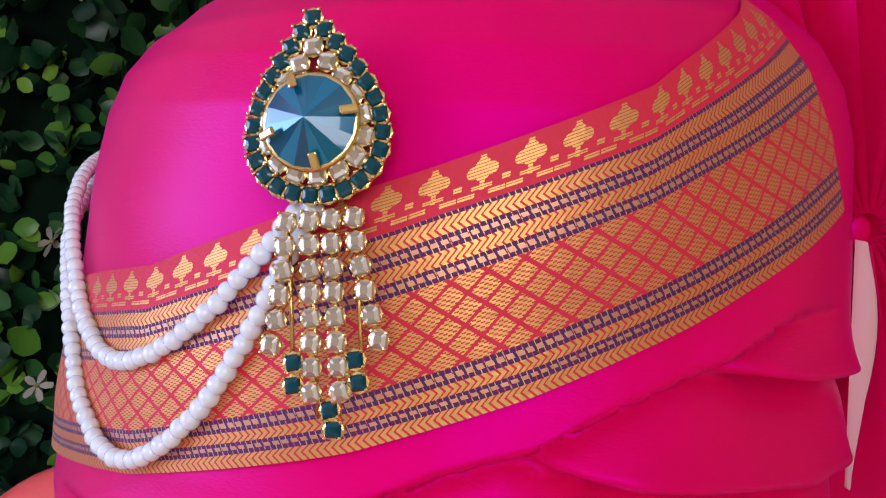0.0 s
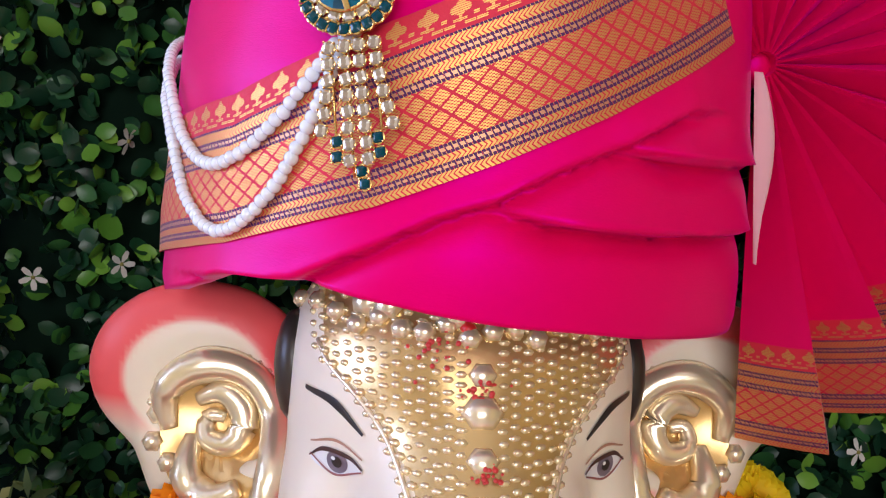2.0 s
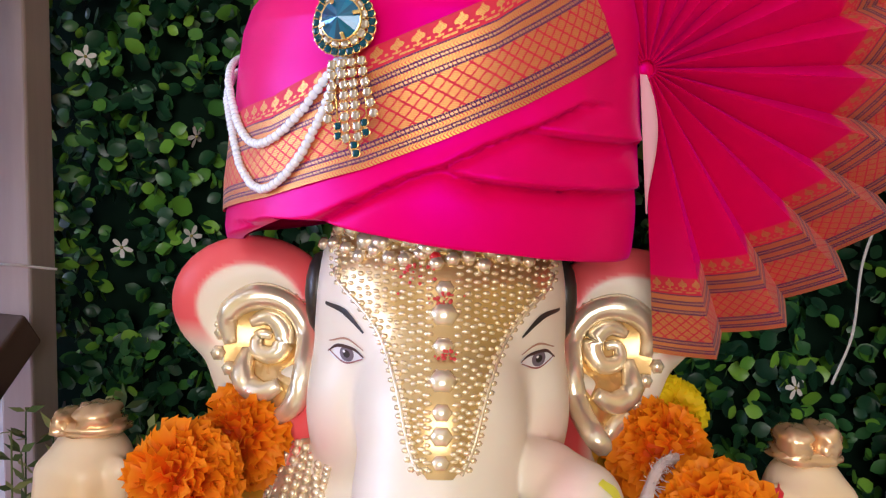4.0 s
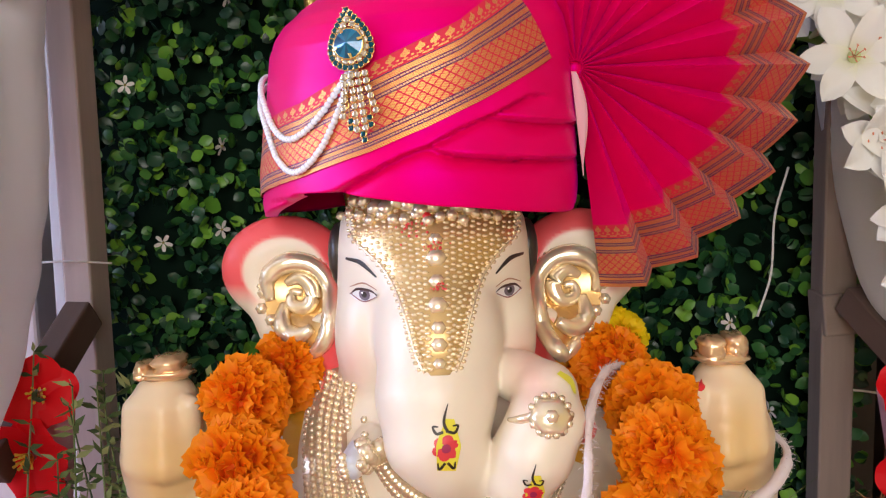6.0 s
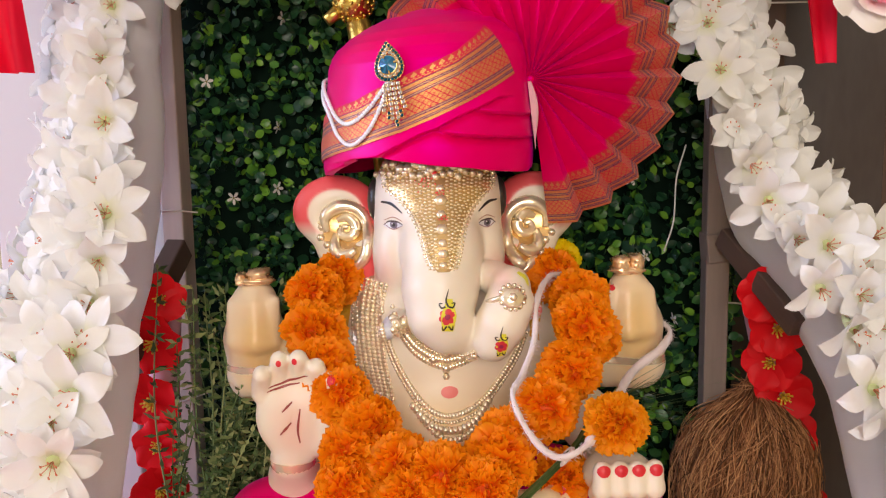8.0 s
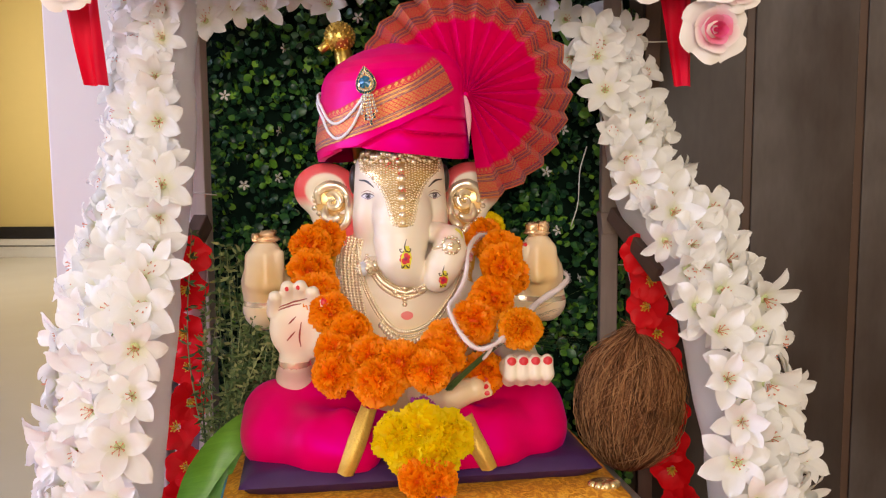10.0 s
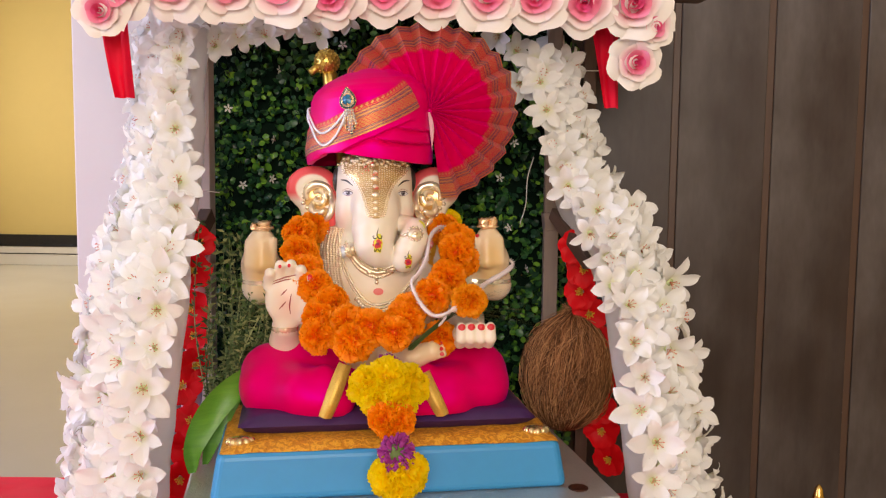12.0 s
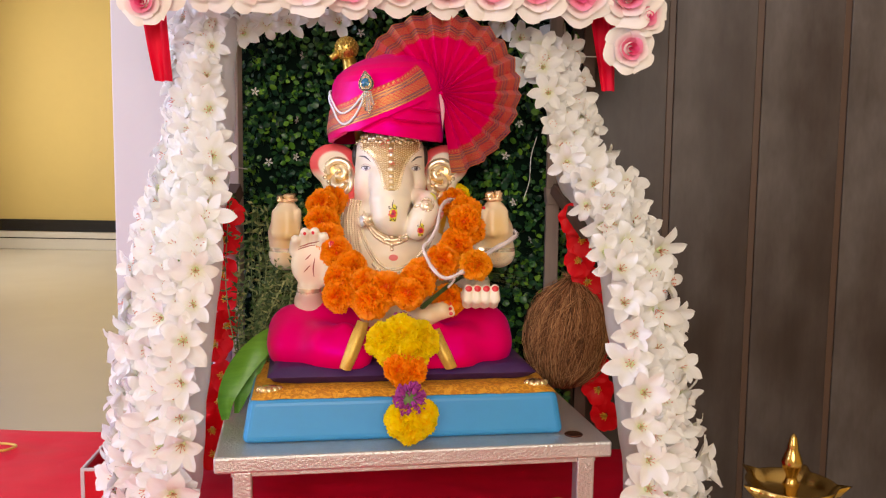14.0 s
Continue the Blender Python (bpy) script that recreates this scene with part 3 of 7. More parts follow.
def statue_body():
    body = Field((-0.185, -0.105, 0.068), (0.180, 0.130, 0.395), 0.0016)
    # trunk of the body, shoulders
    body.egg((FX, 0.055, 0.155), (0.078, 0.072, 0.070), 0.01)
    body.egg((FX, 0.060, 0.228), (0.078, 0.052, 0.058), 0.02)
    body.egg((FX, 0.068, 0.265), (0.060, 0.040, 0.040), 0.02)
    # head, brow, cheeks
    body.egg((FX, 0.066, 0.345), (0.049, 0.053, 0.046), 0.008)
    body.egg((FX, 0.060, 0.318), (0.046, 0.043, 0.044), 0.012)
    body.egg((FX - 0.033, 0.046, 0.304), (0.016, 0.020, 0.026), 0.010)
    body.egg((FX + 0.033, 0.046, 0.304), (0.016, 0.020, 0.026), 0.010)
    # elephant trunk, a column proud of the cheeks; its curl folds up beside it as a lobe of its own
    body.limb([(FX, 0.044, 0.345), (FX + 0.001, 0.021, 0.310), (FX - 0.001, 0.008, 0.285), (FX - 0.001, 0.002, 0.268), (FX + 0.004, 0.001, 0.259)],
              [0.029, 0.0285, 0.0265, 0.0230, 0.0185], 0.0045)
    body.limb([(FX + 0.004, 0.002, 0.258), (0.012, 0.004, 0.252), (0.026, 0.004, 0.252)], [0.0165, 0.0140, 0.0130], 0.003)
    body.limb([(0.0265, -0.004, 0.2515), (0.0325, -0.006, 0.263), (0.0385, -0.004, 0.276), (0.0395, 0.002, 0.286)], [0.0160, 0.0178, 0.0172, 0.0145], 0.0016)
    body.limb([(0.040, 0.004, 0.288), (0.030, 0.016, 0.291), (0.021, 0.026, 0.293)], [0.0130, 0.0120, 0.010], 0.0025)
    body.limb([(0.050, 0.004, 0.270), (0.0565, 0.006, 0.269)], [0.0085, 0.0065], 0.003)
    # tusk stub
    body.limb([(-0.040, 0.020, 0.262), (-0.047, -0.004, 0.259)], [0.008, 0.0062], 0.002)
    # ears
    for side in (-1, 1):
        x = FX + side * 0.078
        body.egg((x, 0.090, 0.334), (0.034, 0.012, 0.0285), 0.006)
        body.egg((FX + side * 0.066, 0.083, 0.306), (0.027, 0.011, 0.030), 0.012, turn=side * 20)
        body.egg((FX + side * 0.050, 0.072, 0.294), (0.020, 0.011, 0.022), 0.01)
        body.egg((x - side * 0.004, 0.072, 0.330), (0.025, 0.0105, 0.021), 0.004, cut=True)
    # back arms
    body.limb([(-0.072, 0.080, 0.245), (-0.128, 0.092, 0.212), (-0.154, 0.092, 0.206)], [0.026, 0.020, 0.020], 0.01)
    body.limb([(-0.154, 0.092, 0.206), (-0.153, 0.086, 0.236), (-0.151, 0.080, 0.266)], [0.0225, 0.0228, 0.0172], 0.008)
    body.limb([(0.062, 0.080, 0.245), (0.125, 0.078, 0.212), (0.150, 0.070, 0.212)], [0.026, 0.020, 0.018], 0.01)
    body.limb([(0.148, 0.070, 0.212), (0.144, 0.064, 0.244), (0.138, 0.058, 0.272)], [0.0215, 0.0205, 0.0158], 0.008)
    for x, y, z, d in ((-0.151, 0.080, 0.270, -1), (0.136, 0.058, 0.276, 1)):
        for i in range(4):
            body.limb([(x + d * 0.015, y - 0.0080 - 0.0012 * i, z - 0.005 - 0.0092 * i), (x - d * 0.002, y - 0.0125 - 0.0014 * i, z - 0.006 - 0.0092 * i), (x - d * 0.014, y - 0.0085 - 0.0014 * i, z - 0.006 - 0.0092 * i)], [0.0050, 0.0054, 0.0050], 0.007)
        body.limb([(x - d * 0.014, y - 0.010, z - 0.018), (x - d * 0.016, y - 0.012, z - 0.002)], [0.0058, 0.005], 0.003)
    # front raised hand
    body.limb([(-0.070, 0.055, 0.215), (-0.112, 0.045, 0.150), (-0.116, 0.012, 0.150)], [0.026, 0.021, 0.018], 0.01)
    body.limb([(-0.116, 0.012, 0.150), (-0.115, -0.012, 0.172)], [0.018, 0.0155], 0.008)
    body.egg((-0.109, -0.020, 0.205), (0.0285, 0.0120, 0.031), 0.008, turn=-6)
    for i, (dx, top) in enumerate(((-0.0200, 0.230), (-0.0080, 0.2395), (0.0045, 0.2400), (0.0160, 0.234))):
        x = -0.1125 + dx
        body.limb([(x, -0.019, 0.222), (x + 0.001, -0.022, top), (x + 0.002, -0.030, top + 0.008)], [0.0075, 0.0070, 0.0062], 0.0025)
    body.limb([(-0.088, -0.020, 0.188), (-0.0815, -0.028, 0.212), (-0.0845, -0.030, 0.232)], [0.0120, 0.0092, 0.0068], 0.005)
    # front giving hand
    body.limb([(0.060, 0.060, 0.215), (0.108, 0.040, 0.170), (0.108, -0.020, 0.166)], [0.026, 0.021, 0.018], 0.01)
    body.egg((0.105, -0.048, 0.168), (0.024, 0.024, 0.015), 0.008)
    for i in range(4):
        x = 0.0885 + 0.0112 * i
        body.limb([(x, -0.062, 0.160), (x, -0.074, 0.168), (x, -0.074, 0.181)], [0.0066, 0.0066, 0.0058], 0.0025)
    # foot
    body.limb([(0.012, -0.020, 0.136), (0.036, -0.042, 0.140), (0.057, -0.050, 0.149)], [0.017, 0.0135, 0.0115], 0.006)
    for i in range(4):
        body.limb([(0.059, -0.051 + 0.004 * i, 0.143 + 0.0058 * i), (0.070 - 0.001 * i, -0.054 + 0.004 * i, 0.146 + 0.0058 * i)], [0.0048, 0.0042], 0.002)
    return body.surface()


IVORY, BLUSH, CORAL, GILT, HAIR = (0.86, 0.78, 0.65), (0.82, 0.44, 0.34), (0.84, 0.10, 0.12), (0.97, 0.86, 0.64), (0.006, 0.008, 0.012)
AMBER = (0.84, 0.56, 0.22)


def statue():
    verts, faces = statue_body()
    col = np.tile(np.array(IVORY), (len(verts), 1))
    gold = np.zeros(len(verts))
    x, y, z = verts.T

    def lay(w, c):
        w = np.clip(w, 0, 1)[:, None]
        col[:] = col * (1 - w) + np.array(c) * w

    # sprayed blushes: ears, cheeks, palms, forearms
    for side in (-1, 1):
        dx, dz = (x - (FX + side * 0.078)) / 0.034, (z - 0.334) / 0.0285
        r = np.sqrt(dx * dx + dz * dz)
        ear = (y > 0.055) & (side * (x - FX) > 0.046) & (z > 0.27)
        front = ear & (y < 0.093)
        lay(np.where(front, 0.45 * np.clip((r - 0.45) / 0.4, 0, 1) * np.clip((z - 0.318) / 0.02, 0, 1), 0), BLUSH)
        lay(np.where(front & (z > 0.312), np.clip((r - 0.60) / 0.06, 0, 1) * np.clip((z - 0.316) / 0.012, 0, 1), 0), CORAL)
        lay(np.where(ear & (z < 0.308) & (side * (x - FX) < 0.068), np.clip((0.064 - side * (x - FX)) / 0.008, 0, 1), 0), CORAL)
        cheek = np.hypot((x - (FX + side * 0.041)) / 0.012, (z - 0.296) / 0.020)
        lay(np.where(y < 0.06, 0.34 * np.clip(1.1 - cheek, 0, 1), 0), (0.80, 0.20, 0.18))
    lay(0.55 * np.clip(1 - np.hypot((x + 0.111) / 0.020, (z - 0.203) / 0.030), 0, 1) * (y < -0.02), (0.82, 0.36, 0.30))
    lay(0.9 * np.clip(1.35 - np.hypot((x + 0.146) / 0.026, (z - 0.232) / 0.050), 0, 1) * (y > 0.02), AMBER)
    lay(0.9 * np.clip(1.35 - np.hypot((x - 0.140) / 0.026, (z - 0.240) / 0.052), 0, 1) * (y > 0.02), AMBER)
    # torso tinted amber by height, stronger towards the bottom
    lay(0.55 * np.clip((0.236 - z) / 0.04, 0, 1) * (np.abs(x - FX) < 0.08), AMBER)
    lay(0.8 * np.clip((x - 0.0525) / 0.003, 0, 1) * (np.abs(z - 0.268) < 0.010) * (y < 0.02) * (x < 0.07), (0.78, 0.05, 0.08))
    lay(np.clip((-0.0425 - x) / 0.002, 0, 1) * (np.hypot(y + 0.002, z - 0.259) < 0.012) * (x > -0.06), (0.62, 0.66, 0.78))
    # gilt bangles
    for (cx, cy, cz), rad in (((-0.115, -0.010, 0.170), 0.019),):
        band = (np.abs(z - cz) < 0.0035) & (np.hypot(x - cx, y - cy) < rad + 0.006)
        lay(band.astype(float), GILT)
        gold[band] = 1
    for cx, cz in ((-0.154, 0.2135), (0.147, 0.217)):
        band = (np.abs(z - cz) < 0.0032) & (np.abs(x - cx) < 0.03) & (y > 0.02)
        lay(band.astype(float), GILT)
        gold[band] = 1

    mesh = mesh_from("probe", verts, faces, [])
    bm = bmesh.new()
    bm.from_mesh(mesh)
    from_front = bvh_of(bm)
    bm.free()
    bpy.data.meshes.remove(mesh)
    V, F, C, G = [verts], [faces], [col], [gold]
    count = [len(verts)]

    def add(vs, fs, c, g=0.0):
        vs = np.array([tuple(v) for v in vs], float)
        F.append([tuple(count[0] + i for i in f) for f in fs])
        V.append(vs)
        C.append(np.tile(np.array(c), (len(vs), 1)))
        G.append(np.full(len(vs), g))
        count[0] += len(vs)

    def front(px, pz, out=0.0):
        hit, normal, _, _ = from_front.ray_cast(Vector((px, -0.2, pz)), Vector((0, 1, 0)))
        if hit is None:
            return None, None
        return hit + normal * out, normal

    def blob(px, pz, r, c=GILT, g=1.0, squash=0.6, out=0.0):
        p, n = front(px, pz, out)
        if p is None:
            return
        turn = n.to_track_quat("Z", "Y").to_matrix().to_4x4()
        v, f = ball(1.0, 4, 6)
        rx, rz = r if isinstance(r, tuple) else (r, r)
        v = [p + turn.to_3x3() @ Vector((a * rx, b * rz, cc * min(rx, rz) * squash)) for a, b, cc in v]
        add(v, f, c, g)

    def stroke(points, widths, c, g=0.0, out=0.0003, n=24, round_=False):
        """A painted or modelled line laid on the surface, seen from the front."""
        path = spline(points, n)
        w = np.interp(np.linspace(0, 1, n), np.linspace(0, 1, len(widths)), widths)
        pts = [front(a, b, out) for a, b in path]
        keep = [(p, nn, ww) for (p, nn), ww in zip(pts, w) if p is not None]
        if len(keep) < 3:
            return
        if round_:
            line = np.array([p + nn * 0.3 * ww for p, nn, ww in keep])
            for _ in range(4):
                line[1:-1] = 0.25 * line[:-2] + 0.5 * line[1:-1] + 0.25 * line[2:]
            v, f = tube([Vector(p) for p in line], [ww for *_, ww in keep], 8)
            add(v, f, c, g)
            return
        vs, fs = [], []
        for i, (p, nn, ww) in enumerate(keep):
            a, b = keep[max(i - 1, 0)][0], keep[min(i + 1, len(keep) - 1)][0]
            side = nn.cross(b - a)
            side.normalize()
            vs += [p - side * ww, p + nn * 0.0001, p + side * ww]
        for i in range(len(keep) - 1):
            for j in range(2):
                fs.append((3 * i + j, 3 * i + j + 1, 3 * i + j + 4, 3 * i + j + 3))
        add(vs, fs, c, g)

    def patch(cx, cz, rx, rz, c, out=0.0003, g=0.0, power=2.0, tilt=0.0, rings=4, n=20):
        """A painted oval on the surface."""
        vs, fs = [], []
        p, _ = front(cx, cz, out)
        if p is None:
            return
        vs.append(p)
        ct, st = math.cos(tilt), math.sin(tilt)
        for k in range(1, rings + 1):
            for i in range(n):
                a = 2 * math.pi * i / n
                ux, uz = rx * k / rings * math.cos(a), rz * k / rings * math.copysign(abs(math.sin(a)) ** power, math.sin(a))
                q, _ = front(cx + ux * ct - uz * st, cz + ux * st + uz * ct, out)
                vs.append(q if q is not None else p)
        for i in range(n):
            j = (i + 1) % n
            fs.append((0, 1 + i, 1 + j))
            for k in range(rings - 1):
                fs.append((1 + k * n + i, 1 + (k + 1) * n + i, 1 + (k + 1) * n + j, 1 + k * n + j))
        add(vs, fs, c, g)

    # eyes and brows
    for side, ex in ((-1, -0.041), (1, 0.0260)):
        ez, t = 0.3295, -side * 0.10
        patch(ex, ez, 0.0068, 0.0030, (0.80, 0.80, 0.82), 0.0002, power=1.3, tilt=t)
        patch(ex + 0.0004, ez + 0.0002, 0.0027, 0.0028, (0.16, 0.13, 0.17), 0.0004, power=1.0)
        patch(ex + 0.0004, ez + 0.0002, 0.0013, 0.0014, (0.006, 0.006, 0.008), 0.0006, power=1.0)
        # white dot on the pupil: a glint laid on as paint
        patch(ex - 0.0004, ez + 0.0010, 0.0005, 0.0005, (0.9, 0.9, 0.9), 0.0008, power=1.0)
        stroke([(ex - 0.0068, ez - side * -0.0006), (ex - 0.003, ez + 0.0024), (ex + 0.003, ez + 0.0025), (ex + 0.0068, ez + side * -0.0006)], [0.0002, 0.0006, 0.0006, 0.0003], (0.05, 0.02, 0.02), out=0.0005)
        stroke([(ex - 0.0066, ez), (ex, ez - 0.0031), (ex + 0.0066, ez)], [0.0002, 0.0003, 0.0002], (0.30, 0.10, 0.10), out=0.0005)
        stroke([(ex - 0.0066, ez + 0.0030), (ex, ez + 0.0056), (ex + 0.0066, ez + 0.0030)], [0.0002, 0.0004, 0.0002], (0.45, 0.24, 0.16), out=0.0004)
        bx = ex - side * -0.001
        stroke([(bx - side * 0.0075, 0.3385), (bx, 0.3445), (bx + side * 0.0075, 0.3455)], [0.0004, 0.0012, 0.0006], HAIR, out=0.0004)
        # hair beside the brow
        hx = FX + side * 0.0465
        v, f = ball(1.0, 8, 10)
        add([(hx + a * 0.006, 0.060 + b * 0.012, 0.345 + c * 0.016) for a, b, c in v], f, HAIR)

    # gilt net of beads over the brow, narrowing down the trunk
    NET = ((0.3000, 0.3040, 0.3110, 0.3210, 0.3310, 0.3405, 0.3480, 0.3550, 0.382), (0.0030, 0.0068, 0.0092, 0.0114, 0.0150, 0.0203, 0.0270, 0.0370, 0.0415))
    NX = FX + 0.0005
    NETGOLD = (0.95, 0.82, 0.55)
    ns, nt = 46, 21
    sheet = []
    for i in range(ns):
        bz = 0.381 - (0.381 - 0.3010) * i / (ns - 1)
        half = float(np.interp(bz, *NET))
        for j in range(nt):
            p, at_x = None, half * (2 * j / (nt - 1) - 1)
            while p is None:
                p, _ = front(NX + at_x, bz, 0.0003)
                at_x *= 0.95
            sheet.append(p)
    add(sheet, grid_faces(ns, nt), (0.66, 0.46, 0.20), 1.0)
    rng = random.Random(12)
    for i in range(33):
        bz = 0.3800 - 0.0024 * i
        half = float(np.interp(bz, *NET))
        cols = max(2, int(half / 0.0033))
        for s in (-1, 1):
            for j in range(cols):
                px = s * (0.0034 + (half - 0.0046) * (j + 0.5) / cols)
                if half > 0.006:
                    blob(NX + px + rng.uniform(-0.0002, 0.0002), bz + (0.0008 if j % 2 else 0.0) + rng.uniform(-0.0003, 0.0003), (rng.uniform(0.00135, 0.0018), rng.uniform(0.00080, 0.00105)), NETGOLD, squash=1.1, out=0.0001)
            blob(NX + s * half, bz, (0.0017, 0.0011), NETGOLD, squash=1.1, out=0.0003)
            blob(NX + s * (half + 0.0030), bz, (0.0014, 0.0010), NETGOLD, squash=1.0, out=0.0001)
    for s in (-1, 1):
        stroke([(NX + s * (float(np.interp(z, *NET)) + 0.0016), z) for z in (0.358, 0.354, 0.350, 0.345, 0.340, 0.334, 0.324, 0.315, 0.308, 0.302)], [0.0007, 0.0007], GILT, 1.0, 0.0002, 40, True)
    for bz, r in ((0.3755, 0.0044), (0.3560, 0.0036), (0.3480, 0.0052), (0.3385, 0.0040), (0.3290, 0.0050), (0.3200, 0.0036), (0.3130, 0.0040), (0.3055, 0.0032)):
        blob(NX, bz, (r, r * 0.9), squash=0.6)
    patch(NX - 0.002, 0.3770, 0.0024, 0.0022, (0.80, 0.70, 0.82), 0.0031, power=1.0)
    patch(NX - 0.006, 0.3740, 0.0080, 0.0026, (0.45, 0.03, 0.05), 0.0010, power=1.0)
    for dx, dz, r in ((0, 0, 0.0021), (-0.001, 0.0022, 0.0017), (0.0008, -0.0020, 0.0018)):
        blob(NX - 0.0035 + dx, 0.3655 + dz, r, (0.72, 0.01, 0.02), 0.0, 0.8, 0.0014)
    for vx, vz, vr in ((-0.001, 0.3520, 0.0050), (-0.010, 0.3610, 0.0070), (0.001, 0.3360, 0.0034), (-0.004, 0.3690, 0.0060)):
        for _ in range(26):
            blob(NX + vx + rng.gauss(0, vr * 0.5), vz + rng.gauss(0, vr * 0.35), rng.uniform(0.0003, 0.0008), (0.55, 0.02, 0.03), 0.0, 0.5, 0.0014)

    # painted sprig with a red flower, on the trunk and on its curl
    for cx, cz, s in ((FX + 0.002, 0.2715, 1.0), (0.0305, 0.2500, 0.78)):
        stroke([(cx, cz - 0.010 * s), (cx + 0.001 * s, cz), (cx + 0.002 * s, cz + 0.012 * s)], [0.004 * s, 0.0055 * s, 0.0018 * s], (0.80, 0.74, 0.05), out=0.0003)
        for k in range(6):
            a = math.pi * k / 3 + 0.3
            patch(cx + 0.0036 * s * math.cos(a), cz + 0.0034 * s * math.sin(a), 0.0024 * s, 0.0022 * s, (0.72, 0.03, 0.06), 0.0006, power=1.0, rings=2, n=10)
        patch(cx, cz, 0.0020 * s, 0.0019 * s, (0.35, 0.01, 0.10), 0.0008, power=1.0, rings=2, n=10)
        stroke([(cx + 0.001 * s, cz + 0.0065 * s), (cx - 0.0006 * s, cz + 0.011 * s), (cx + 0.0012 * s, cz + 0.0185 * s)], [0.0007 * s, 0.0006 * s, 0.0002 * s], (0.01, 0.01, 0.01), out=0.0006)
        for d in (-1, 1):
            stroke([(cx + d * 0.001 * s, cz + 0.0068 * s), (cx + d * 0.0038 * s, cz + 0.0062 * s), (cx + d * 0.0052 * s, cz + 0.0090 * s), (cx + d * 0.0030 * s, cz + 0.0090 * s)], [0.0006 * s, 0.0006 * s, 0.0003 * s], (0.01, 0.01, 0.01), out=0.0007)
            stroke([(cx + d * 0.0005 * s, cz - 0.0062 * s), (cx + d * 0.0030 * s, cz - 0.0090 * s), (cx + d * 0.0036 * s, cz - 0.0060 * s)], [0.0006 * s, 0.0006 * s, 0.0003 * s], (0.01, 0.01, 0.01), out=0.0007)
    # gilt rosette that clasps the curl
    blob(0.0385, 0.2830, (0.0100, 0.0092), squash=0.45)
    for k in range(14):
        a = 2 * math.pi * k / 14
        blob(0.0385 + 0.0078 * math.cos(a), 0.2830 + 0.0072 * math.sin(a), 0.0019, squash=0.9, out=0.0012)
    blob(0.0385, 0.2830, 0.0032, squash=0.9, out=0.0035)
    stroke([(0.031, 0.283), (0.026, 0.281), (0.022, 0.2795)], [0.002, 0.002, 0.001], GILT, 1.0, 0.0, 16, True)
    stroke([(0.044, 0.298), (0.049, 0.294), (0.0505, 0.289)], [0.0015, 0.0022, 0.001], (0.75, 0.72, 0.06), out=0.0006)

    # scrolled gilt ornaments on the ears
    for side in (-1, 1):
        def at(dx, dz):
            return (FX + side * (0.0650 + 1.10 * dx), 0.3165 + 1.12 * dz)
        patch(*at(0.0035, 0.002), 0.0190, 0.0225, (0.80, 0.52, 0.20), 0.0005, 1.0, 1.0)
        patch(*at(0.0045, -0.015), 0.0105, 0.0125, (0.80, 0.52, 0.20), 0.0007, 1.0, 1.0)
        stroke([at(0.0185, 0.002), at(0.020, 0.013), at(0.010, 0.0205), at(-0.002, 0.019), at(-0.010, 0.010), at(-0.0125, -0.003), at(-0.008, -0.016), at(0.001, -0.022)], [0.0026, 0.0050, 0.0058, 0.0048, 0.0044, 0.0050, 0.0046, 0.0026], GILT, 1.0, 0.0006, 44, True)
        stroke([at(0.011, 0.010), at(0.003, 0.013), at(-0.003, 0.006), at(0.000, -0.002), at(0.008, -0.001), at(0.008, 0.006), at(0.003, 0.005)], [0.0022, 0.0040, 0.0046, 0.0044, 0.0038, 0.0028, 0.0018], GILT, 1.0, 0.0016, 40, True)
        stroke([at(0.012, 0.000), at(0.012, -0.009), at(0.004, -0.013), at(-0.003, -0.009)], [0.0026, 0.0050, 0.0052, 0.0028], GILT, 1.0, 0.001, 26, True)
        stroke([at(0.010, -0.018), at(0.004, -0.0215), at(-0.001, -0.027)], [0.0045, 0.0042, 0.002], GILT, 1.0, 0.0006, 16, True)
        for dx, dz, r in ((0.0215, 0.006, 0.0036), (0.0225, -0.001, 0.0034), (0.018, -0.006, 0.0034), (0.015, -0.015, 0.0032), (0.010, -0.022, 0.0034), (0.005, -0.0265, 0.003)):
            blob(*at(dx, dz), r, squash=0.8)
        for k in range(16):
            a = 0.3 + 2.5 * k / 15
            blob(*at(0.005 + 0.0195 * math.cos(a), 0.003 + 0.0205 * math.sin(a)), 0.0013, squash=0.9)
    # gilt crown edge showing under the turban
    for k in range(22):
        px = FX - 0.058 + 0.0075 * k * 0.7
        blob(px, 0.3705 + 0.002 * math.sin(k * 1.7), (0.0046, 0.0044), squash=0.7, out=0.001)
        blob(px + 0.003, 0.3650 + 0.0015 * math.sin(k * 2.3), (0.0030, 0.0028), squash=0.8, out=0.001)
    # necklaces, sash, chest mark
    def beads(points, n, r, out=0.0006, c=GILT, g=1.0):
        for a, b in spline(points, n):
            blob(a, b, r, c, g, 0.8, out)
    long = [(-0.052, 0.279), (-0.049, 0.255), (-0.038, 0.226), (-0.022, 0.203), (-0.004, 0.196), (0.020, 0.204), (0.040, 0.226), (0.054, 0.250)]
    beads(long, 84, 0.0024)
    beads([(a * 1.03, b - 0.004) for a, b in long], 84, 0.0016)
    beads([(-0.030, 0.202), (-0.018, 0.191), (-0.003, 0.187), (0.012, 0.191), (0.024, 0.203)], 20, 0.0034)
    beads([(-0.026, 0.196), (-0.014, 0.185), (-0.003, 0.181), (0.009, 0.185), (0.020, 0.196)], 18, 0.0026)
    short = [(-0.043, 0.266), (-0.030, 0.247), (-0.018, 0.238), (-0.006, 0.234), (0.004, 0.236), (0.013, 0.240)]
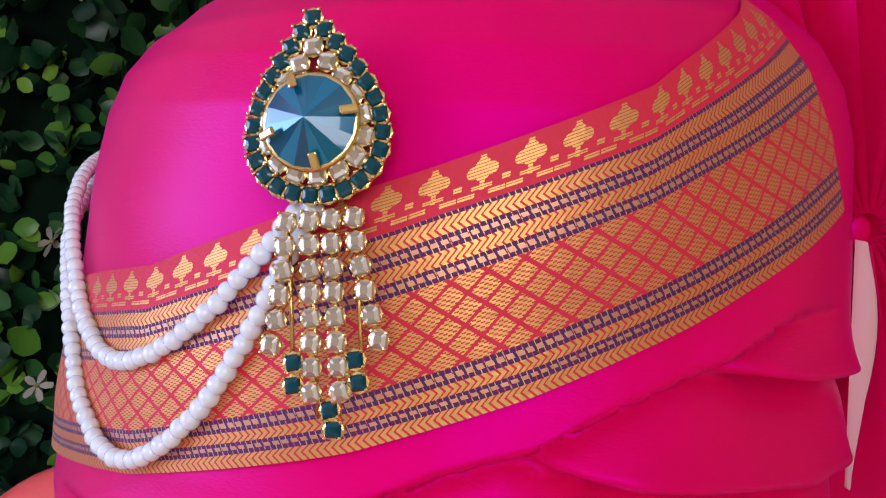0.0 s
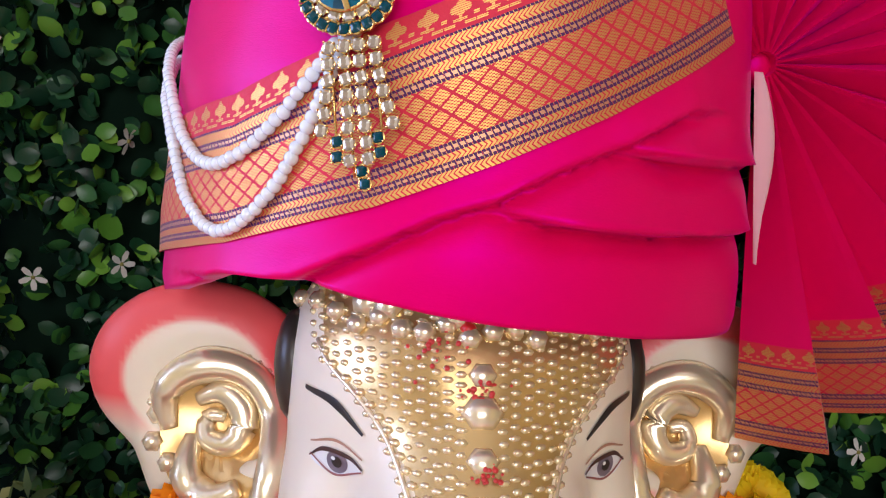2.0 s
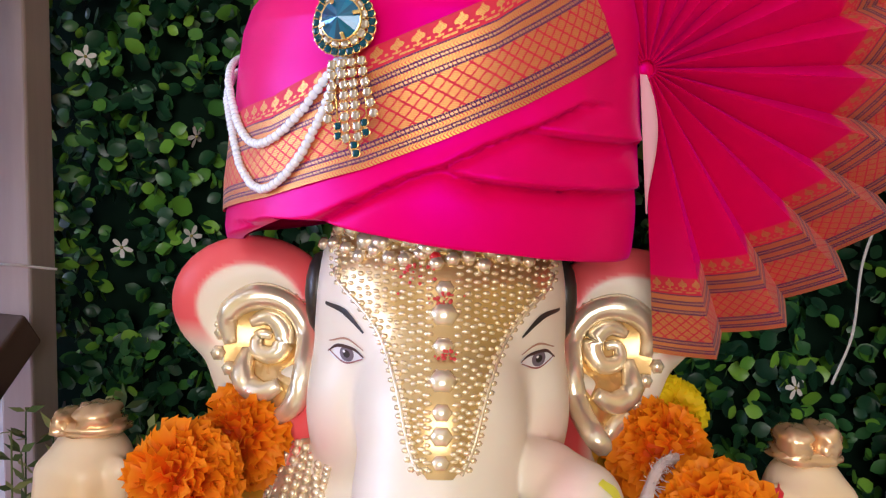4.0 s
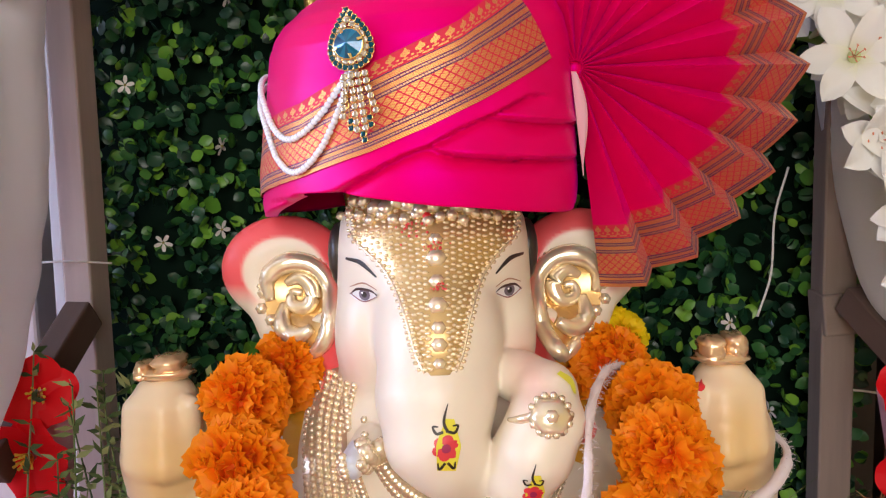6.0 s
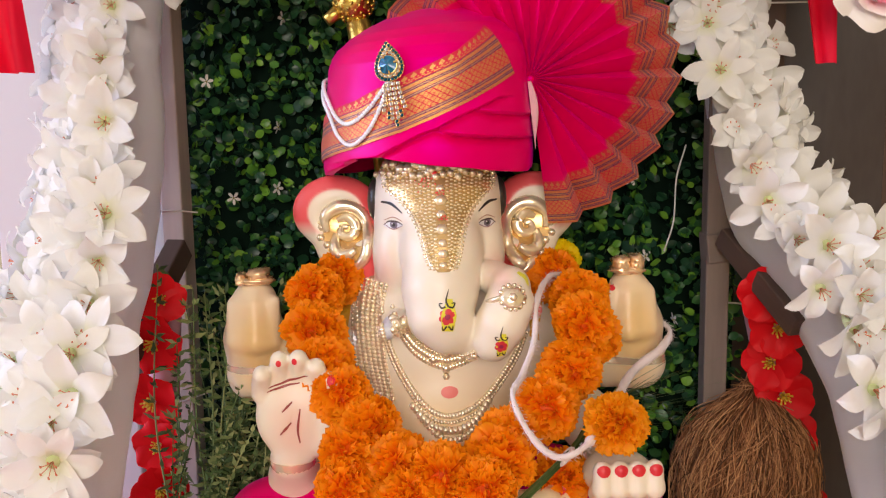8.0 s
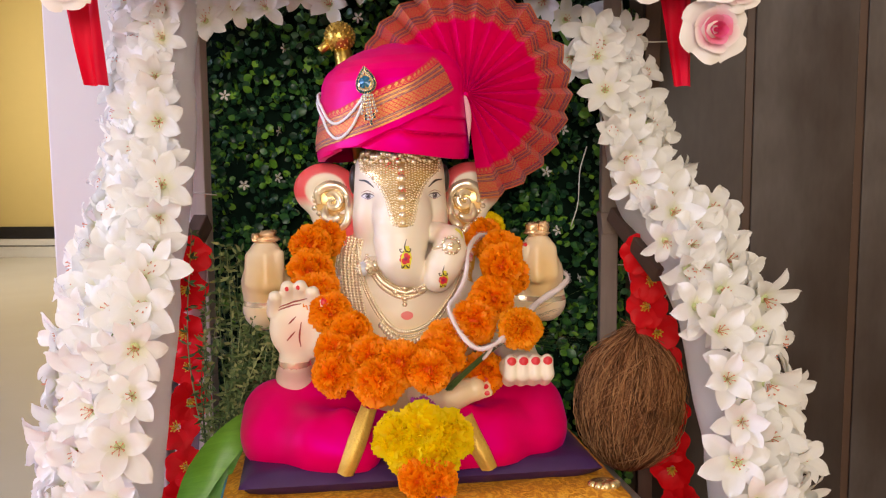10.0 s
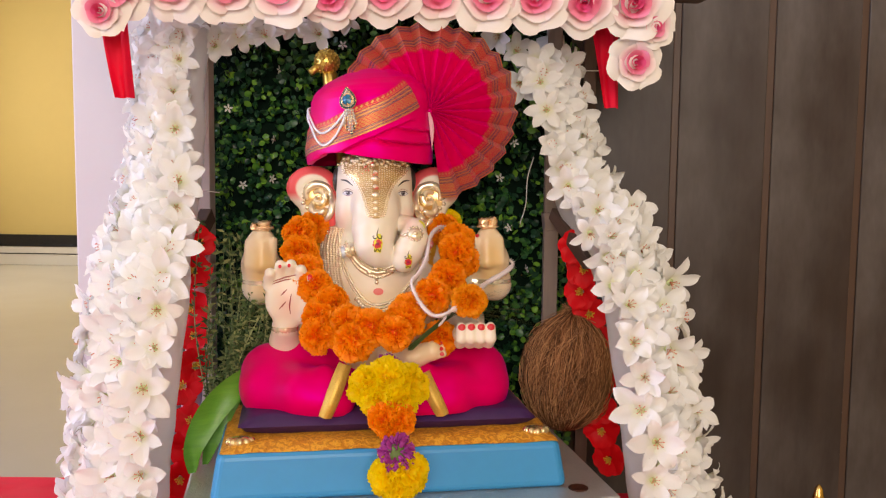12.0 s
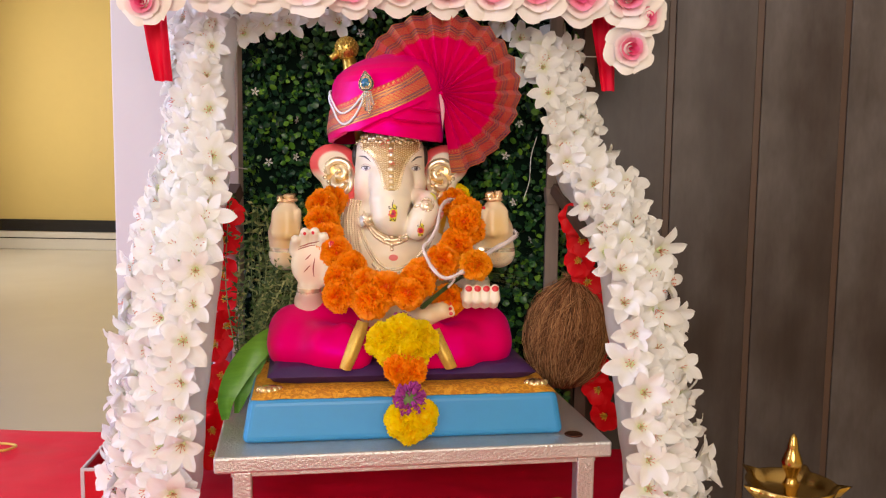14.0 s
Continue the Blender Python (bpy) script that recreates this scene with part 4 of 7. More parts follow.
    beads(short, 32, 0.0040)
    beads([(a, b - 0.0052) for a, b in short], 30, 0.0029)
    beads([(a, b + 0.0036) for a, b in short], 36, 0.0019)
    for a, b, r in ((-0.006, 0.2385, 0.0052), (-0.006, 0.2280, 0.0040), (-0.015, 0.2345, 0.0042), (0.004, 0.2350, 0.0042), (-0.006, 0.2220, 0.0028), (-0.036, 0.262, 0.0058), (-0.033, 0.256, 0.0045)):
        blob(a, b, r, squash=0.8, out=0.001)
    for k in range(7):
        cx = -0.073 + 0.0036 * k
        beads([(cx + 0.004, 0.285), (cx, 0.262), (cx + 0.002, 0.232), (cx + 0.007, 0.205)], 30, 0.0019, 0.0005)
    stroke([(-0.058, 0.288), (-0.062, 0.262), (-0.061, 0.232), (-0.055, 0.204)], [0.0125, 0.0135, 0.0135, 0.010], GILT, 1.0, 0.0002, 30)
    stroke([(-0.076, 0.292), (-0.081, 0.268), (-0.081, 0.240)], [0.006, 0.008, 0.006], (0.78, 0.40, 0.02), out=0.0004)
    stroke([(0.058, 0.290), (0.064, 0.268), (0.062, 0.240)], [0.007, 0.008, 0.006], (0.78, 0.40, 0.02), out=0.0004)
    patch(-0.004, 0.211, 0.0062, 0.0042, (0.78, 0.14, 0.12), 0.0005, power=1.0)
    beads([(-0.012, 0.166), (-0.002, 0.171), (0.006, 0.165), (-0.003, 0.160), (-0.012, 0.166)], 14, 0.0022)
    # broken gilt lumps on the back hands
    for px, py, pz, lumps in ((-0.1505, 0.080, 0.2830, ((0.001, 0.0, 0.0155, 0.0030), (0.0035, 0.0045, 0.0095, 0.0050), (-0.0095, 0.002, 0.0045, 0.0044))),
                              (0.1365, 0.058, 0.2880, ((0.0, 0.0, 0.0150, 0.0032), (-0.0055, 0.0050, 0.0070, 0.0058), (0.0065, 0.0058, 0.0066, 0.0060)))):
        for dx, dz, rx, rz in lumps:
            v, f = ball(1.0, 14, 20)
            lump = []
            for a, b, c in v:
                k = (a ** 4 + b ** 4 + c ** 4) ** -0.25
                k *= 1 + 0.30 * noise.noise((a * 2.2 + px * 90 + dx * 300, b * 2.2, c * 2.2))
                lump.append((px + dx + a * k * rx * 0.86, py - 0.002 + b * k * 0.0095, pz + dz + c * k * rz))
            add(lump, f, (0.90, 0.64, 0.38), 1.0)
    # painted nails
    NAIL = (0.66, 0.008, 0.03)
    for px, pz, r in ((-0.1355, 0.2735, 0.0036), (0.1215, 0.278, 0.0038), (-0.0840, 0.2335, 0.0038), (-0.0780, 0.2180, 0.0036), (-0.108, 0.2475, 0.0022), (-0.1185, 0.2465, 0.0022)):
        patch(px, pz, r * 0.8, r, NAIL, 0.0004, power=1.0, rings=2, n=12)
    for i in range(4):
        patch(0.0885 + 0.0112 * i, 0.1815, 0.0042, 0.0036, NAIL, 0.0004, power=1.0, rings=3, n=12)
        patch(0.0682 - 0.0006 * i, 0.1465 + 0.0056 * i, 0.0026, 0.0022, NAIL, 0.0005, power=1.0, rings=2, n=10)
    # palm lines
    for pts in ([(-0.127, 0.228), (-0.112, 0.233), (-0.100, 0.236)], [(-0.128, 0.225), (-0.116, 0.229), (-0.106, 0.231)], [(-0.118, 0.212), (-0.111, 0.219)], [(-0.106, 0.214), (-0.108, 0.200), (-0.107, 0.190)], [(-0.120, 0.196), (-0.112, 0.205)]):
        stroke(pts, [0.0004, 0.0009, 0.0004], (0.30, 0.03, 0.03), out=0.0004, n=14)

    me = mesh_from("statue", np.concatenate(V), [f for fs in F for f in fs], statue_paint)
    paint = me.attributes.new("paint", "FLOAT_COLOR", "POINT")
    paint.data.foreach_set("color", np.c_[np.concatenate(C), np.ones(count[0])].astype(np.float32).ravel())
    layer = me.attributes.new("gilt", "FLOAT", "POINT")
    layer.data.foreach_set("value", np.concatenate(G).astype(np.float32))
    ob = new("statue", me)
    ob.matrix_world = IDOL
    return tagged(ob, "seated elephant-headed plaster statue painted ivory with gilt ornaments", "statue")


def bvh_of(bm):
    from mathutils.bvhtree import BVHTree
    return BVHTree.FromBMesh(bm)


statue()

# ---- turban ----
TURBAN = IDOL
TX, TY, RX, RY, Z0, Z1 = -0.010, 0.084, 0.086, 0.090, 0.362, 0.486
BRIM = ((-180, -110, -80, -56, -45, -29, -13, 4, 22, 51, 90, 180), (0.364, 0.361, 0.363, 0.3705, 0.3755, 0.3775, 0.3750, 0.3705, 0.3675, 0.3655, 0.365, 0.366))
LOW = ((-150, -110, -80, -43, -17, 0, 16, 35, 52, 70), (0.366, 0.369, 0.374, 0.3845, 0.3957, 0.4055, 0.4165, 0.4310, 0.4430, 0.450))
HIGH = ((-150, -110, -80, -43, -28, -14, 0, 16, 35, 52, 70), (0.398, 0.402, 0.407, 0.4175, 0.4262, 0.4345, 0.4435, 0.4545, 0.4650, 0.474, 0.480))


def fold(x, z):
    """Depth of the wrapped layers' tucks: each upper layer overhangs the next."""
    d = 0.0
    for xs, zs, deep in (((-0.012, 0.004, 0.027, 0.056, 0.09), (0.3965, 0.3931, 0.3912, 0.3904, 0.390), 0.0105),
                         ((0.014, 0.031, 0.054, 0.09), (0.4100, 0.4077, 0.4064, 0.406), 0.0100),
                         ((-0.085, -0.050, -0.036, -0.021, -0.010, 0.002, 0.017, 0.033), (0.373, 0.3785, 0.3858, 0.3936, 0.3972, 0.4037, 0.4099, 0.4179), 0.0046)):
        fade = min(1.0, max(0.0, (x - xs[0]) / 0.018)) * min(1.0, max(0.0, (xs[-1] + 0.012 - x) / 0.012))
        if fade <= 0:
            continue
        gap = z - np.interp(x, xs, zs)
        if gap < 0:
            d -= deep * fade * math.exp(gap / 0.0034)
        else:
            d += 0.55 * deep * fade * math.exp(-gap / 0.006) * min(1.0, gap / 0.0008)
    return d


def turban_point(phi, z, out=0.0, tucked=True):
    """A point on the turban: phi in degrees from its front, z its height."""
    v = (z - Z0) / (Z1 - Z0)
    s = np.interp(v, (-0.1, 0.0, 0.06, 0.2, 0.5, 0.68, 0.76, 0.82, 0.88, 0.94, 1.0), (0.965, 0.99, 1.012, 1.02, 1.0, 0.98, 0.95, 0.90, 0.80, 0.62, 0.38))
    a = radians(phi)
    d = out
    lean = np.interp(z, (0.362, 0.385, 0.41, 0.44, 0.455, 0.47), (0.965, 0.945, 0.925, 0.920, 0.92, 0.91)) if a < 0 else 1.0
    if 42 < phi < 138:
        near = min(1.0, (min(phi, 180 - phi) - 42) / 30)
        lean = 1.0 - 0.115 * near * near * (3 - 2 * near)
    x = TX + RX * s * math.sin(a) * lean
    if tucked and abs(phi) < 100:
        d += fold(x, z) * min(1.0, max(0.05, (64 - phi) / 30))
    d += 0.0007 * noise.noise((phi * 0.05, z * 60, 2.0)) + 0.0011 * noise.noise((phi * 0.02 + 7, z * 25, 5.0))
    slope = min(1.0, max(0.0, (v - 0.55) / 0.30))
    drop = 0.085 * slope * max(0.0, 0.025 - x)
    return Vector((x + d * math.sin(a), TY - RY * s * math.cos(a) - d * math.cos(a), z - drop))


turban = thing("turban", "magenta silk turban with a zari band, tied round the statue's head", "turban", TURBAN)


def turban_wrap():
    nu, nv = 360, 110
    verts, faces = [], []
    for i in range(nu):
        phi = -180 + 360 * i / nu
        brim = float(np.interp(phi, *BRIM)) + 0.0008 * math.sin(phi * 0.11)
        for j in range(nv):
            t = j / (nv - 1)
            z = brim + (Z1 - brim) * t
            p = turban_point(phi, z)
            if j == 0:
                p += Vector((0, 0.006 * math.cos(radians(phi)), 0.001)) - Vector((0.006 * math.sin(radians(phi)), 0, 0))
            verts.append(p)
    for i in range(nu):
        k = (i + 1) % nu
        for j in range(nv - 1):
            faces.append((i * nv + j, k * nv + j, k * nv + j + 1, i * nv + j + 1))
    top = len(verts)
    verts.append(Vector((TX + 0.004, TY + 0.004, Z1 + 0.004)))
    for i in range(nu):
        faces.append((i * nv + nv - 1, ((i + 1) % nu) * nv + nv - 1, top))
    return mesh_from("wrap", verts, faces, silk)


part("wrap", turban_wrap(), turban, None, "pleated magenta silk wrap with tucked folds")


def uv_mesh(name, verts, faces, uvs, material):
    me = mesh_from(name, verts, faces, material)
    layer = me.uv_layers.new(name="weave")
    loop = np.empty(len(me.loops), np.int32)
    me.loops.foreach_get("vertex_index", loop)
    layer.data.foreach_set("uv", np.array(uvs, np.float32)[loop].ravel())
    return me


def turban_band():
    nu, nv = 220, 26
    verts, uvs, u, last = [], [], 0.0, None
    for i in range(nu):
        phi = -150 + (40 + 150) * i / (nu - 1)
        lo, hi = float(np.interp(phi, *LOW)), float(np.interp(phi, *HIGH))
        mid = turban_point(phi, (lo + hi) / 2, 0.001, False)
        u += (mid - last).length * 100 if last else 0.0
        last = mid
        shift = np.interp(phi, (10, 40), (0.0, 1.0))
        for j in range(nv):
            t = j / (nv - 1)
            z = lo + (hi - lo) * t
            lift = 0.0013 + 0.0006 * math.sin(math.pi * t)
            p = turban_point(phi - shift * 12 * t, z, lift, False)
            verts.append(p)
            uvs.append((u, 3.42 * t))
    return uv_mesh("band", verts, grid_faces(nu, nv), uvs, brocade)


part("band", turban_band(), turban, None, "red zari brocade band with gold diamonds and purple stripes")

# ---- the pleated fan ----
KNOT = Vector((0.059, 0.034, 0.4315))


def turban_fan():
    """Knife pleats: a broad face and a narrow one that turns back, to each fold."""
    pleats, plain_rows, border_rows = 17, 18, 14
    rmin, rmax, border = 0.003, 0.1105, 0.0335
    rng = random.Random(5)
    verts, uvs, arc, last = [], [], 0.0, None
    stops = []
    for k in range(pleats):
        broad = 0.64 + rng.uniform(-0.05, 0.05)
        for q in range(7):
            stops.append((k + broad * q / 7, q / 7))
        for q in range(5):
            stops.append((k + broad + (1 - broad) * q / 5, 1 - q / 5))
    stops.append((pleats, 0.0))
    for f, tri in stops:
        s = f / pleats
        ang = radians(-80 + 238 * s + 1.2 * math.sin(9 * s))
        wob = 1 + 0.25 * noise.noise((f * 0.7, 3.0, 1.0))
        reach = rmax * (1.0 + 0.012 * math.sin(3 * ang)) * (0.984 + 0.020 * tri)
        rows = [rmin + (reach - border - rmin) * j / plain_rows for j in range(plain_rows)] + [reach - border + border * j / border_rows for j in range(border_rows + 1)]
        edge = KNOT + Vector((reach * math.cos(ang), -0.018 * (tri - 0.5) * wob, reach * math.sin(ang)))
        arc += (edge - last).length * 100 if last else 0.0
        last = edge
        for r in rows:
            t = r / rmax
            deep = (0.0030 + 0.0185 * t ** 0.7) * (tri - 0.5) * wob
            bend = (0.016 + 0.013 * max(0.0, -math.sin(ang))) * t + 0.030 * max(0.0, s - 0.55) * t
            sag = 0.0006 * noise.noise((r * 60, f * 1.3, 8.0)) * t
            verts.append(KNOT + Vector((r * math.cos(ang), bend - deep - 0.003 + sag, r * math.sin(ang))))
            uvs.append((arc, (reach - r) * 100 * 1.02))
    n = plain_rows + border_rows + 1
    me = uv_mesh("fan", verts, grid_faces(len(stops), n), uvs, [silk, brocade])
    idx = []
    for p in me.polygons:
        v = sum(uvs[k][1] for k in p.vertices) / len(p.vertices)
        idx.append(1 if v < border * 102 else 0)
    me.polygons.foreach_set("material_index", idx)
    sharp = [False] * len(me.polygons)
    me.polygons.foreach_set("use_smooth", sharp)
    return me


fan_part = part("fan", turban_fan(), turban, None, "pleated magenta silk fan with a zari border")
solid = fan_part.modifiers.new("thickness", "SOLIDIFY")
solid.thickness, solid.offset = 0.0006, 0


kb, kf = ball(1.0, 10, 14)
part("knot", mesh_from("knot", [(x * 0.0050, y * 0.005 + 0.003, z * 0.0056) for x, y, z in kb], kf, silk), turban, Matrix.Translation(KNOT), "gathered knot of the fan")


def fan_lining():
    """The turned-back edge of the first pleat."""
    verts = []
    for i in range(14):
        t = i / 13
        r = 0.004 + 0.048 * t
        a = radians(-83)
        p = KNOT + Vector((r * math.cos(a) - 0.0030, -0.005 + 0.004 * t, r * math.sin(a) + 0.002))
        w = 0.0068 * math.sin(math.pi * min(1, t * 0.9 + 0.10)) * (1 - t) ** 0.5 + 0.0004
        verts += [p, p + Vector((w * 0.6, -0.0016, -w * 0.1)), p + Vector((w, 0.0008, 0))]
    return mesh_from("lining", verts, grid_faces(14, 3), pale_lining)


lining = part("lining", fan_lining(), turban, None, "pale pink turned-back lining of the fan")
# ---- brooch ----
teal = Nodes("teal_stone")
teal.set(Base_Color=(0.0, 0.050, 0.075), Roughness=0.12, Specular_IOR_Level=0.5)
crystal = Nodes("clear_stone")
# dark and white facet tones are coloured in, standing for reflections
crystal.set(Base_Color=crystal.mix(crystal.island(), (0.30, 0.22, 0.13), (0.98, 0.95, 0.88)), Roughness=0.06, Metallic=0.35, Coat_Weight=1.0, Coat_Roughness=0.02)
bluestone = Nodes("blue_stone")
# centre stone's facet glints are likewise put into its colour
bluestone.set(Base_Color=bluestone.mix(bluestone.island(), (0.0, 0.060, 0.130), (0.0, 0.19, 0.36)), Roughness=0.16, Metallic=0.4, Coat_Weight=1.0, Coat_Roughness=0.02)
pearl_mat = plain("pearl", (0.78, 0.82, 0.90), 0.22, 0, 0.04, 300, 0.02, Coat_Weight=0.6, Coat_Roughness=0.12)
setting_gold = plain("pale_gold", (0.80, 0.58, 0.22), 0.25, 1.0, 0.12, 300, 0.1)


def stone_mesh(name, r, material):
    """A square-cushion cut stone: crown facets over a girdle."""
    bm = bmesh.new()
    rings = [(0.40, 0.66), (0.78, 0.46), (1.0, 0.0), (0.8, -0.5)]
    loops = []
    for s, z in rings:
        loop = []
        for i in range(8):
            a = math.pi / 4 * i + math.pi / 8 * (1.55 if i % 2 == 0 else 0.45)
            k = r * s * 1.20
            loop.append(bm.verts.new((k * math.cos(a), k * math.sin(a), r * z)))
        loops.append(loop)
    bm.faces.new(loops[0])
    for A, B in zip(loops, loops[1:]):
        for i in range(8):
            k = (i + 1) % 8
            bm.faces.new((A[i], B[i], B[k], A[k]))
    bmesh.ops.split_edges(bm, edges=[e for e in bm.edges if len(e.link_faces) == 2])
    bm.faces.new(loops[-1][::-1])
    bmesh.ops.recalc_face_normals(bm, faces=bm.faces)
    return finish(name, bm, material, False)


def claw_mesh(r):
    heap = Heap()
    v, f = lathe([(r * 1.05, -0.0009), (r * 1.26, -0.0004), (r * 1.26, 0.0001), (r * 1.05, 0.0002)], 8)
    heap.add(v, f)
    b, bf = ball(1.0, 4, 5)
    for i in range(4):
        a = math.pi / 2 * i + math.pi / 4
        heap.add([(x * r * 0.30 + r * 1.22 * math.cos(a), y * r * 0.30 + r * 1.22 * math.sin(a), z * r * 0.36 + r * 0.30) for x, y, z in b], bf)
    return heap.mesh("claw", [setting_gold], False)


SR = 0.00120
teal_data, clear_data, claw_data = stone_mesh("teal_stone", SR, teal.mat), stone_mesh("clear_stone", SR * 1.10, crystal.mat), claw_mesh(SR)
# the brooch's own frame: x right, y up, z out of the turban
bp = turban_point(-22.0, 0.4425, 0.0060, False)
bn = Vector((math.sin(radians(-17)), -math.cos(radians(-17)), 0.15)).normalized()
BR = bn.to_track_quat("Z", "Y").to_matrix().to_4x4()
if (BR.to_3x3() @ Vector((0, 1, 0))).z < 0:
    BR = BR @ Matrix.Rotation(math.pi, 4, "Z")
BROOCH = IDOL @ Matrix.Translation(bp) @ BR @ Matrix.Rotation(radians(9), 4, "Z")
brooch = thing("brooch", "teardrop brooch of teal and clear stones with a stone tassel", "brooch", BROOCH)


def tear(a, w, top, bottom):
    """A teardrop outline; a from 0 (tip) round to 1."""
    t = 2 * math.pi * a
    x = w * math.sin(t) * abs(math.sin(t / 2)) ** 1.05
    y = bottom + (top - bottom) * (0.5 + 0.5 * math.cos(t))
    return x, y


def even_outline(w, top, bottom, n):
    pts = np.array([tear(k / 600, w, top, bottom) for k in range(601)])
    s = np.r_[0, np.cumsum(np.hypot(*np.diff(pts, axis=0).T))]
    t = np.linspace(0, s[-1], n, endpoint=False)
    return [(np.interp(a, s, pts[:, 0]), np.interp(a, s, pts[:, 1])) for a in t]


def set_stone(parent, data, x, y, z=0.0, spin=0.0, tip=0.0):
    ob = part("stone", data, parent, pose(x, y, z, tip, 0, spin))
    part("claw", claw_data, ob)
    return ob


for x, y in even_outline(0.0118, 0.0142, -0.0102, 27):
    set_stone(brooch, teal_data, x, y, 0.0, math.degrees(math.atan2(y + 0.001, x)))
for x, y in even_outline(0.0088, 0.0100, -0.0076, 16):
    set_stone(brooch, clear_data, x, y, 0.0004, math.degrees(math.atan2(y + 0.001, x)))


def rivoli(r):
    heap = Heap()
    n = 16
    ring = [(r * math.cos(2 * math.pi * i / n), r * math.sin(2 * math.pi * i / n), 0.0) for i in range(n)]
    for i in range(n):
        k = (i + 1) % n
        heap.add([ring[i], ring[k], (0, 0, r * 0.42)], [(0, 1, 2)])
        heap.add([(ring[i][0], ring[i][1], -0.0012), (ring[k][0], ring[k][1], -0.0012), ring[k], ring[i]], [(0, 1, 2, 3)])
    return heap.mesh("centre_stone", [bluestone.mat], False)


centre = part("centre_stone", rivoli(0.0063), brooch, pose(-0.0004, -0.0005, 0.0018), "large round blue cone-cut stone")
part("cup", mesh_from("cup", *lathe([(0.0060, -0.0022), (0.0068, -0.0012), (0.0068, -0.0002), (0.0064, 0.0)], 28), setting_gold), brooch, pose(-0.0004, -0.0005, 0.0018))
for deg in (110, 8, 278, 195):
    a = radians(deg)
    part("prong", box("prong", (0.0026, 0.0013, 0.0006), setting_gold, 0.0003), brooch, pose(-0.0004 + 0.0058 * math.cos(a), -0.0005 + 0.0058 * math.sin(a), 0.0030, 0, 0, 0) @ Matrix.Rotation(a, 4, "Z") @ Matrix.Rotation(radians(24), 4, "Y"))
def tear_plate():
    ring = [tear(k / 48, 0.0126, 0.0150, -0.0112) for k in range(48)]
    bm = bmesh.new()
    low = [bm.verts.new((x, y, -0.0016)) for x, y in ring]
    high = [bm.verts.new((x, y, -0.0008)) for x, y in ring]
    bm.faces.new(high[::-1])
    bm.faces.new(low)
    for i in range(48):
        k = (i + 1) % 48
        bm.faces.new((low[i], low[k], high[k], high[i]))
    bmesh.ops.recalc_face_normals(bm, faces=bm.faces)
    return finish("back_plate", bm, plain("red_foil", (0.30, 0.01, 0.03), 0.3, 0.5), False)
part("back_plate", tear_plate(), brooch)

# hanging chains: rows of clear stones, a few teal ones near their ends
PITCH = 0.00325
for x0, lean, count in ((-0.0048, -0.16, 6), (-0.0016, -0.015, 8), (0.0014, 0.015, 8), (0.0046, 0.17, 6)):
    chain = part("tassel_chain", mesh_from("tassel_chain", *tube([(0, 0, -0.0008), (0, -PITCH * count * 0.5, -0.0008), (0, -PITCH * count, -0.0008)], 0.0003, 6), setting_gold), brooch, pose(x0, -0.0135, -0.0004))
    for k in range(count):
        bow = lean * PITCH * k * (0.3 + 0.14 * k)
        set_stone(chain, clear_data, bow, -PITCH * k, 0.0002 + 0.0002 * (k % 2), 6 * ((k * 37) % 5 - 2))
tail = part("tassel_tip", mesh_from("tassel_tip", *tube([(0, 0, -0.0008), (0, -0.002, -0.0008), (0, -0.004, -0.0008)], 0.0003, 6), setting_gold), brooch, pose(0.0003, -0.0385, -0.0004))
set_stone(tail, teal_data, 0, 0, 0, 4)
set_stone(tail, teal_data, 0.0004, -0.0026, 0, -5)
for x, y in ((-0.0044, -0.0322), (0.0040, -0.0322), (-0.0046, -0.0352), (0.0043, -0.0352)):
    set_stone(tail, teal_data, x - 0.0003, y + 0.0385, 0.0, 5)

# ---- pearl strings ----
pb, pf = ball(0.00158, 8, 10)
pearl_data = mesh_from("pearl", pb, pf, pearl_mat)


def pearl_string(points, n):
    string = thing("pearl_string", "string of small white pearls looped round the turban", "pearls", TURBAN, "pearl strings on the turban")
    path3 = spline([turban_point(p, z, 0.0030, False) for p, z in spline(points, 60)], n)
    path3 = [Vector(p) for p in path3]
    part("thread", mesh_from("thread", *tube(path3, 0.0003, 5), white_cloth), string)
    rng = random.Random(n)
    for p in path3:
        part("pearl", pearl_data, string, Matrix.Translation(p + Vector((rng.uniform(-1, 1), rng.uniform(-1, 1), rng.uniform(-1, 1))) * 0.0001) @ Matrix.Scale(rng.uniform(0.95, 1.05), 4))
    return string


pearl_string([(-21, 0.4310), (-24, 0.4275), (-28, 0.4205), (-33, 0.4125), (-41, 0.4040), (-49, 0.4020), (-58, 0.4080), (-68, 0.4200), (-84, 0.4320), (-100, 0.438)], 56)
pearl_string([(-22, 0.4285), (-24.5, 0.4215), (-28, 0.4100), (-33, 0.3975), (-40, 0.3885), (-47, 0.3880), (-56, 0.3960), (-66, 0.4100), (-82, 0.4240), (-100, 0.432)], 66)

